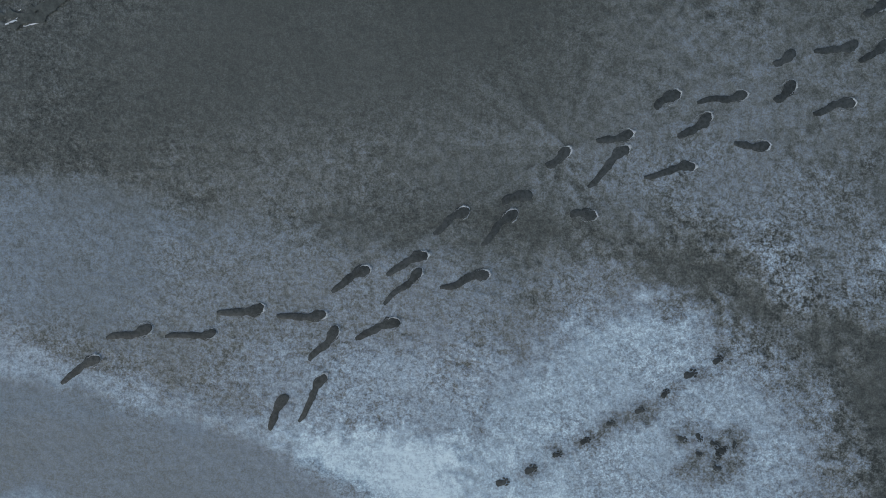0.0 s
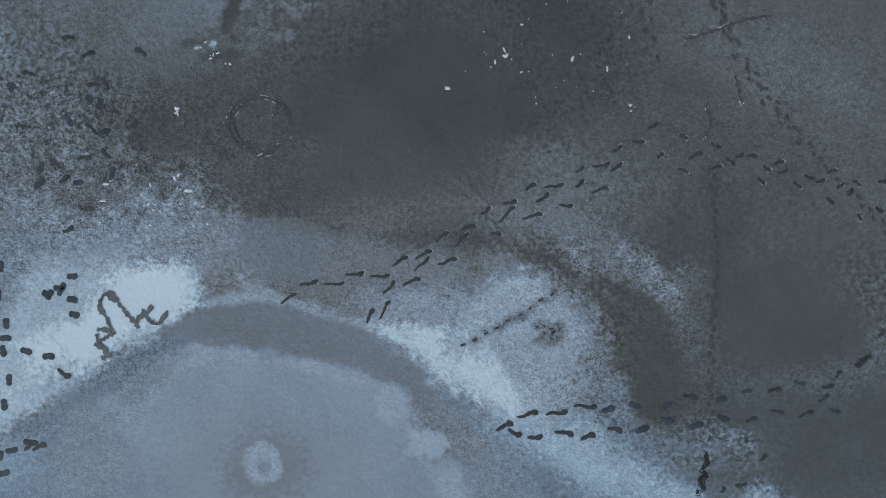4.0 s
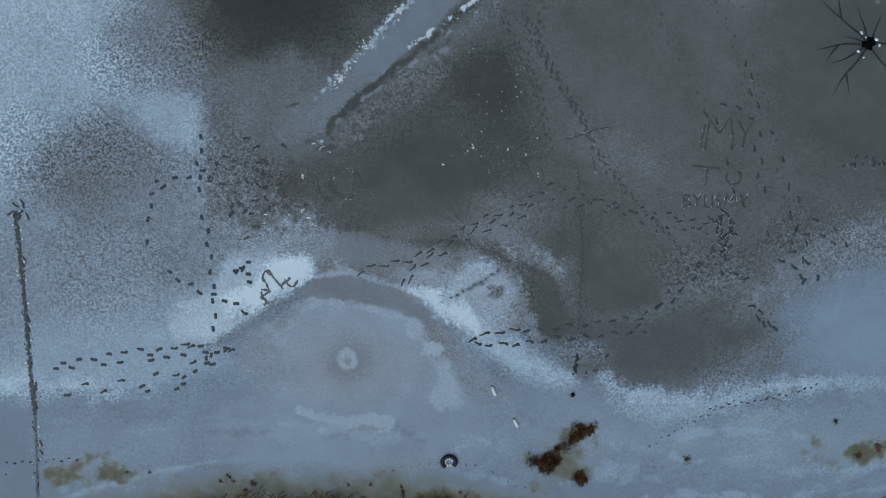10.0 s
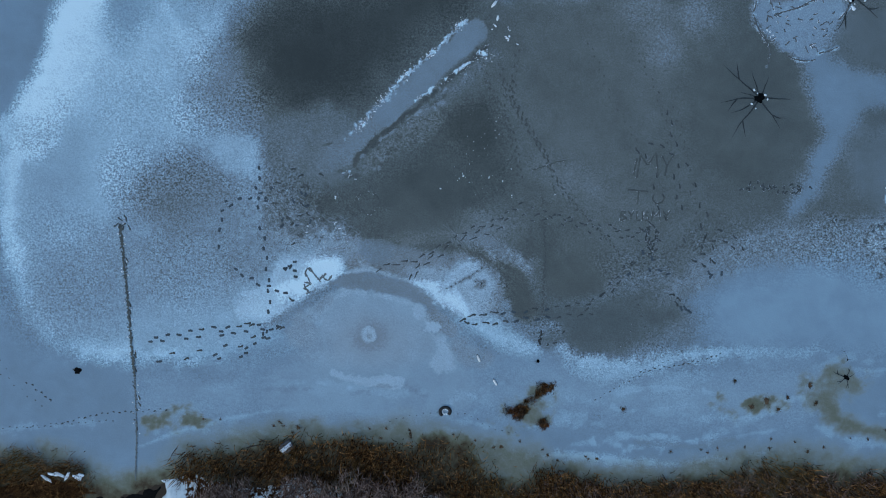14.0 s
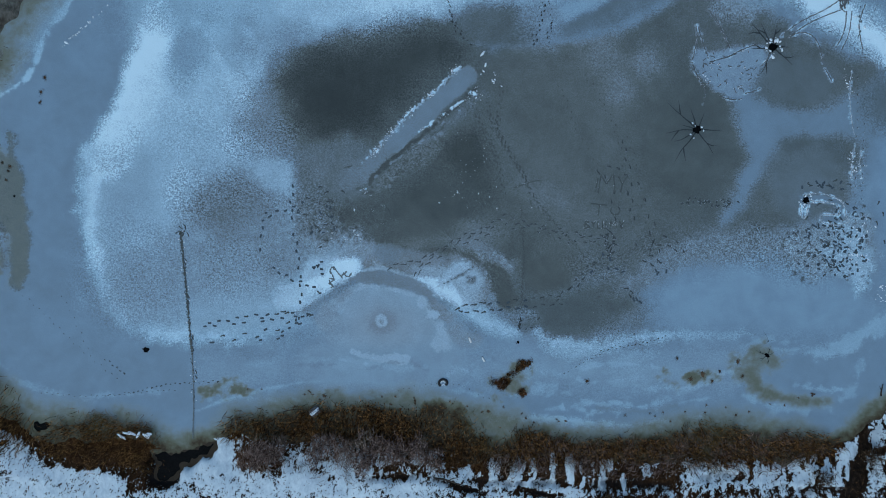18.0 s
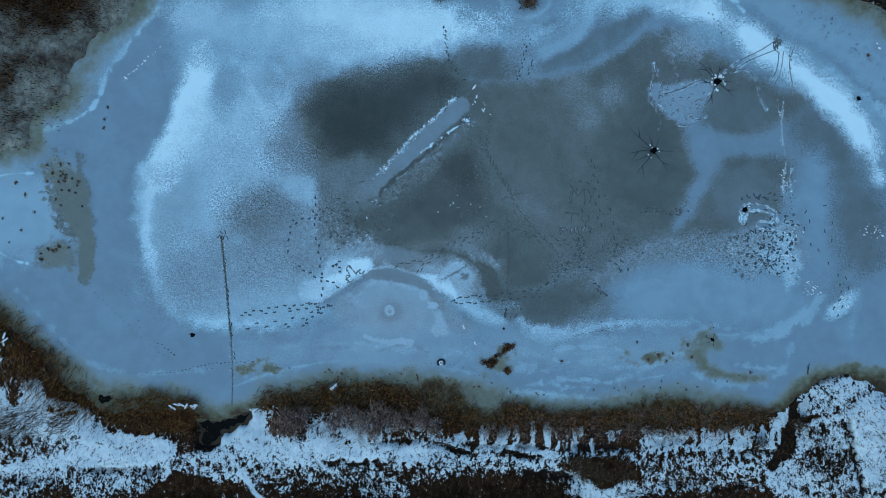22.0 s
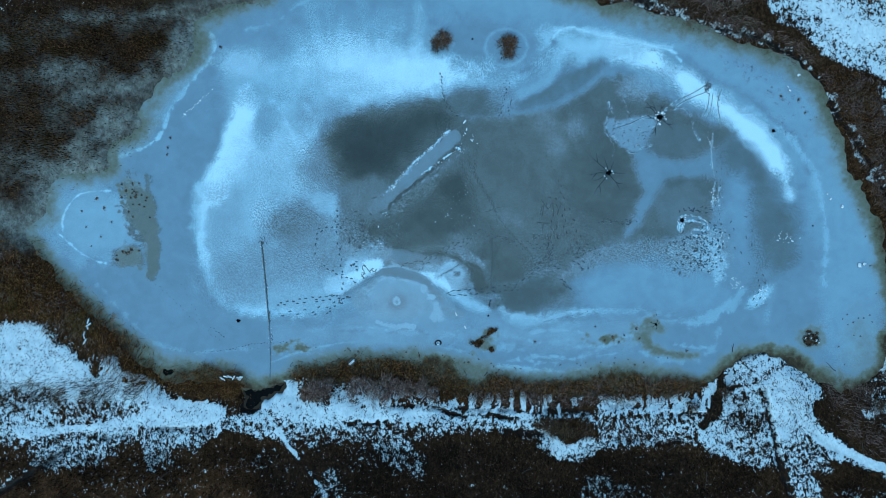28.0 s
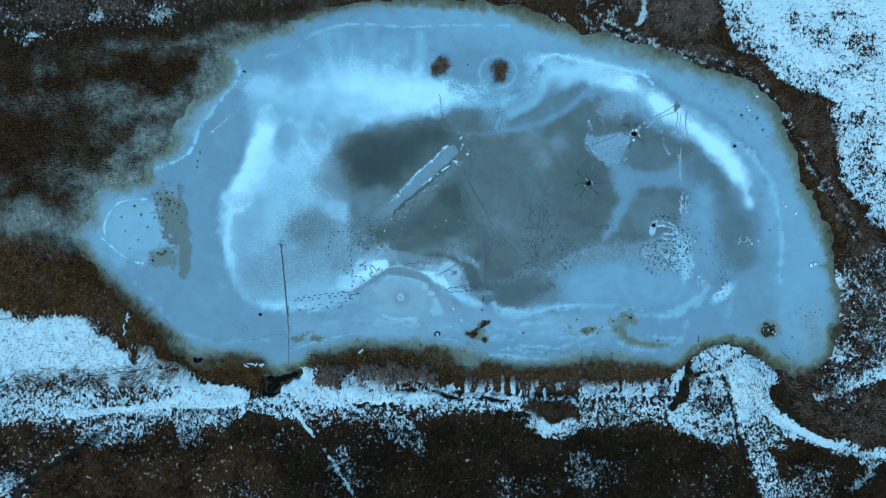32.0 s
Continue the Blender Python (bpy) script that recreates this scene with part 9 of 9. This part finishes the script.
BARK = speckled("dark_wet_bark", (0.012, 0.01, 0.008), (0.07, 0.055, 0.04), 25.0, 0.8, 0.6)
stick(*WIDE(1236, 606), 0.03, 0.9, 0.06, 86, -4, "dark wet branch lying on the ice by the spit")
stick(*WIDE(606, 622), 0.25, 1.6, 0.04, 12, -6, "thin dead branch caught among the reeds")
stick(*WIDE(765, 690), 0.5, 2.2, 0.08, -12, 0, "fallen dark branch across the snowy path")
stick(*WIDE(1395, 635), 0.3, 1.4, 0.05, 140, -5, "bare branch over the dark shore")
stick(*WIDE(1130, 760), 0.55, 1.8, 0.05, 30, 0, "bare branch lying in meadow snow")


# ---- bare bushes ----
def bush(x, y, radius, tall, label, seed, material):
    """Bare stems that fan out from one root, thin twigs over them, over open ground."""
    g = np.random.default_rng(seed)
    ground_z = float(ground_height(np.array([x]), np.array([y]))[0])
    top = tagged(bare("bush", pose(x, y, ground_z)), label, "bush", "bare bushes on the bank")
    m = 5
    for k in range(8):
        a, out, h = g.uniform(0, 6.283), radius * g.uniform(0.35, 0.95), tall * g.uniform(0.6, 1.0)
        verts, faces = [], []
        for i in range(4):
            u = i / 3
            rad = 0.028 * (1 - 0.75 * u)
            cx, cy, cz = out * u ** 1.4 * math.cos(a + 0.3 * u), out * u ** 1.4 * math.sin(a + 0.3 * u), h * u ** 0.8 - 0.05
            verts += [(cx + rad * math.cos(1.2566 * j), cy + rad * math.sin(1.2566 * j), cz) for j in range(m)]
        for i in range(3):
            faces += [(i * m + j, i * m + (j + 1) % m, (i + 1) * m + (j + 1) % m, (i + 1) * m + j) for j in range(m)]
        under("stem", mesh_of("stem", verts, faces, BARK, True), top)
    n = int(300 * radius)
    a, d = g.uniform(0, 6.283, n), radius * np.sqrt(g.random(n)) * 0.9
    d = d * (0.8 + 0.25 * np.sin(a * 3 + seed))
    twigs = stalks("twig_crown", d * np.cos(a), d * np.sin(a), tall * 0.55 * g.random(n), radius * g.uniform(0.2, 0.55, n), np.full(n, 0.03) * g.uniform(0.6, 1.6, n), g.uniform(0.5, 1.35, n), np.where(g.random(n) < 0.45, 1.571 + g.normal(0, 0.35, n), g.uniform(0, 6.283, n)), material, "", "")
    twigs.parent = top


for k, (x, y, r) in enumerate(((580, 668, 1.5), (598, 662, 1.3), (650, 655, 1.1), (672, 662, 1.4), (700, 660, 1.7), (726, 664, 1.4), (748, 660, 1.2), (764, 672, 1.0), (690, 676, 0.9), (640, 668, 0.9))):
    bush(*WIDE(x, y), r, 1.3, "bare violet-brown bush beside the snowy path", 400 + k, TWIG)
for k, (x, y, r) in enumerate(((955, 722, 1.4), (975, 730, 1.2), (1002, 728, 1.3), (938, 718, 1.0), (1222, 668, 1.0), (1170, 690, 0.9), (1460, 690, 1.2), (1530, 560, 1.2), (1545, 500, 1.1), (1530, 620, 1.0))):
    bush(*WIDE(x, y), r, 1.1, "dark bare bush at the edge of the path", 460 + k, WEED)


def snowy_log(x, y, turn, label, seed):
    """A bent dark branch with patches of snow along it."""
    z = float(ground_height(np.array([x]), np.array([y]))[0]) + 0.35
    top = tagged(bare("snowy_log", pose(x, y, z, 0, 0, turn)), label, "log")
    r = random.Random(seed)
    verts, faces, m, n = [], [], 7, 8
    for i in range(n):
        u = i / (n - 1)
        rad, cy = 0.07 * (1 - 0.5 * u), 0.16 * math.sin(6 * u)
        verts += [((u - 0.5) * 2.4, cy + rad * math.cos(6.2832 * j / m), rad * math.sin(6.2832 * j / m)) for j in range(m)]
    for i in range(n - 1):
        faces += [(i * m + j, i * m + (j + 1) % m, (i + 1) * m + (j + 1) % m, (i + 1) * m + j) for j in range(m)]
    faces += [tuple(range(m))[::-1], tuple(range((n - 1) * m, n * m))]
    under("trunk", mesh_of("trunk", verts, faces, BARK, True), top)
    for k in range(6):
        u = k / 5 + r.uniform(-0.05, 0.05)
        long = r.uniform(0.2, 0.42)
        under("snow_patch", LUMPS[k % 3], top, pose((u - 0.5) * 2.2, 0.16 * math.sin(6 * u) + r.uniform(-0.05, 0.05), 0.06, 0, 0, r.uniform(-50, 50)) @ Matrix.Diagonal((long, 0.09, 0.06, 1)), "white snow lying on top")


snowy_log(*WIDE(228, 571), 82, "dark fallen branch under snow among bent reeds", 1)
snowy_log(*WIDE(452, 645), 8, "dark fallen branch under snow by the inlet", 2)


# ---- open water at the inlet ----
def open_water(sh, pts, label):
    line = rounded([sh(*p) for p in pts], True, 3)
    edge = [(x + 0.35 * noise.noise(Vector((x * 2.2, y * 2.2, 1))), y + 0.35 * noise.noise(Vector((x * 2.2, y * 2.2, 8))), 0.014) for x, y in line]
    bm = bmesh.new()
    face = bm.faces.new([bm.verts.new(v) for v in edge])
    if face.normal.z < 0:
        face.normal_flip()
    bm.normal_update()
    me = bpy.data.meshes.new("open_water")
    bm.to_mesh(me)
    bm.free()
    me.materials.append(WATER)
    tagged(new("open_water", me), label, "water", kind="structure")


open_water(T19, ((300, 784), (320, 788), (345, 789), (372, 778), (398, 768), (392, 780), (368, 792), (350, 803), (338, 812), (325, 830), (305, 836), (298, 820), (310, 805), (296, 795)), "black open water in the narrow inlet")
open_water(WIDE, ((341, 634), (350, 631), (361, 636), (356, 642), (345, 644)), "small black pool among the reeds")
rb = random.Random(77)
for k, (x, y) in enumerate(((300, 842), (345, 800), (415, 835), (520, 858), (575, 790), (660, 822), (720, 776), (842, 842), (905, 792), (1005, 852), (1120, 822), (1190, 790), (60, 768), (130, 850), (1430, 742), (1475, 725), (1500, 860), (35, 560))):
    px, py = WIDE(x, y)
    stick(px, py, float(ground_height(np.array([px]), np.array([py]))[0]) + 0.3, rb.uniform(1.0, 2.2), 0.05, rb.uniform(0, 360), rb.uniform(-4, 4), "fallen bare branch lying in dead grass")
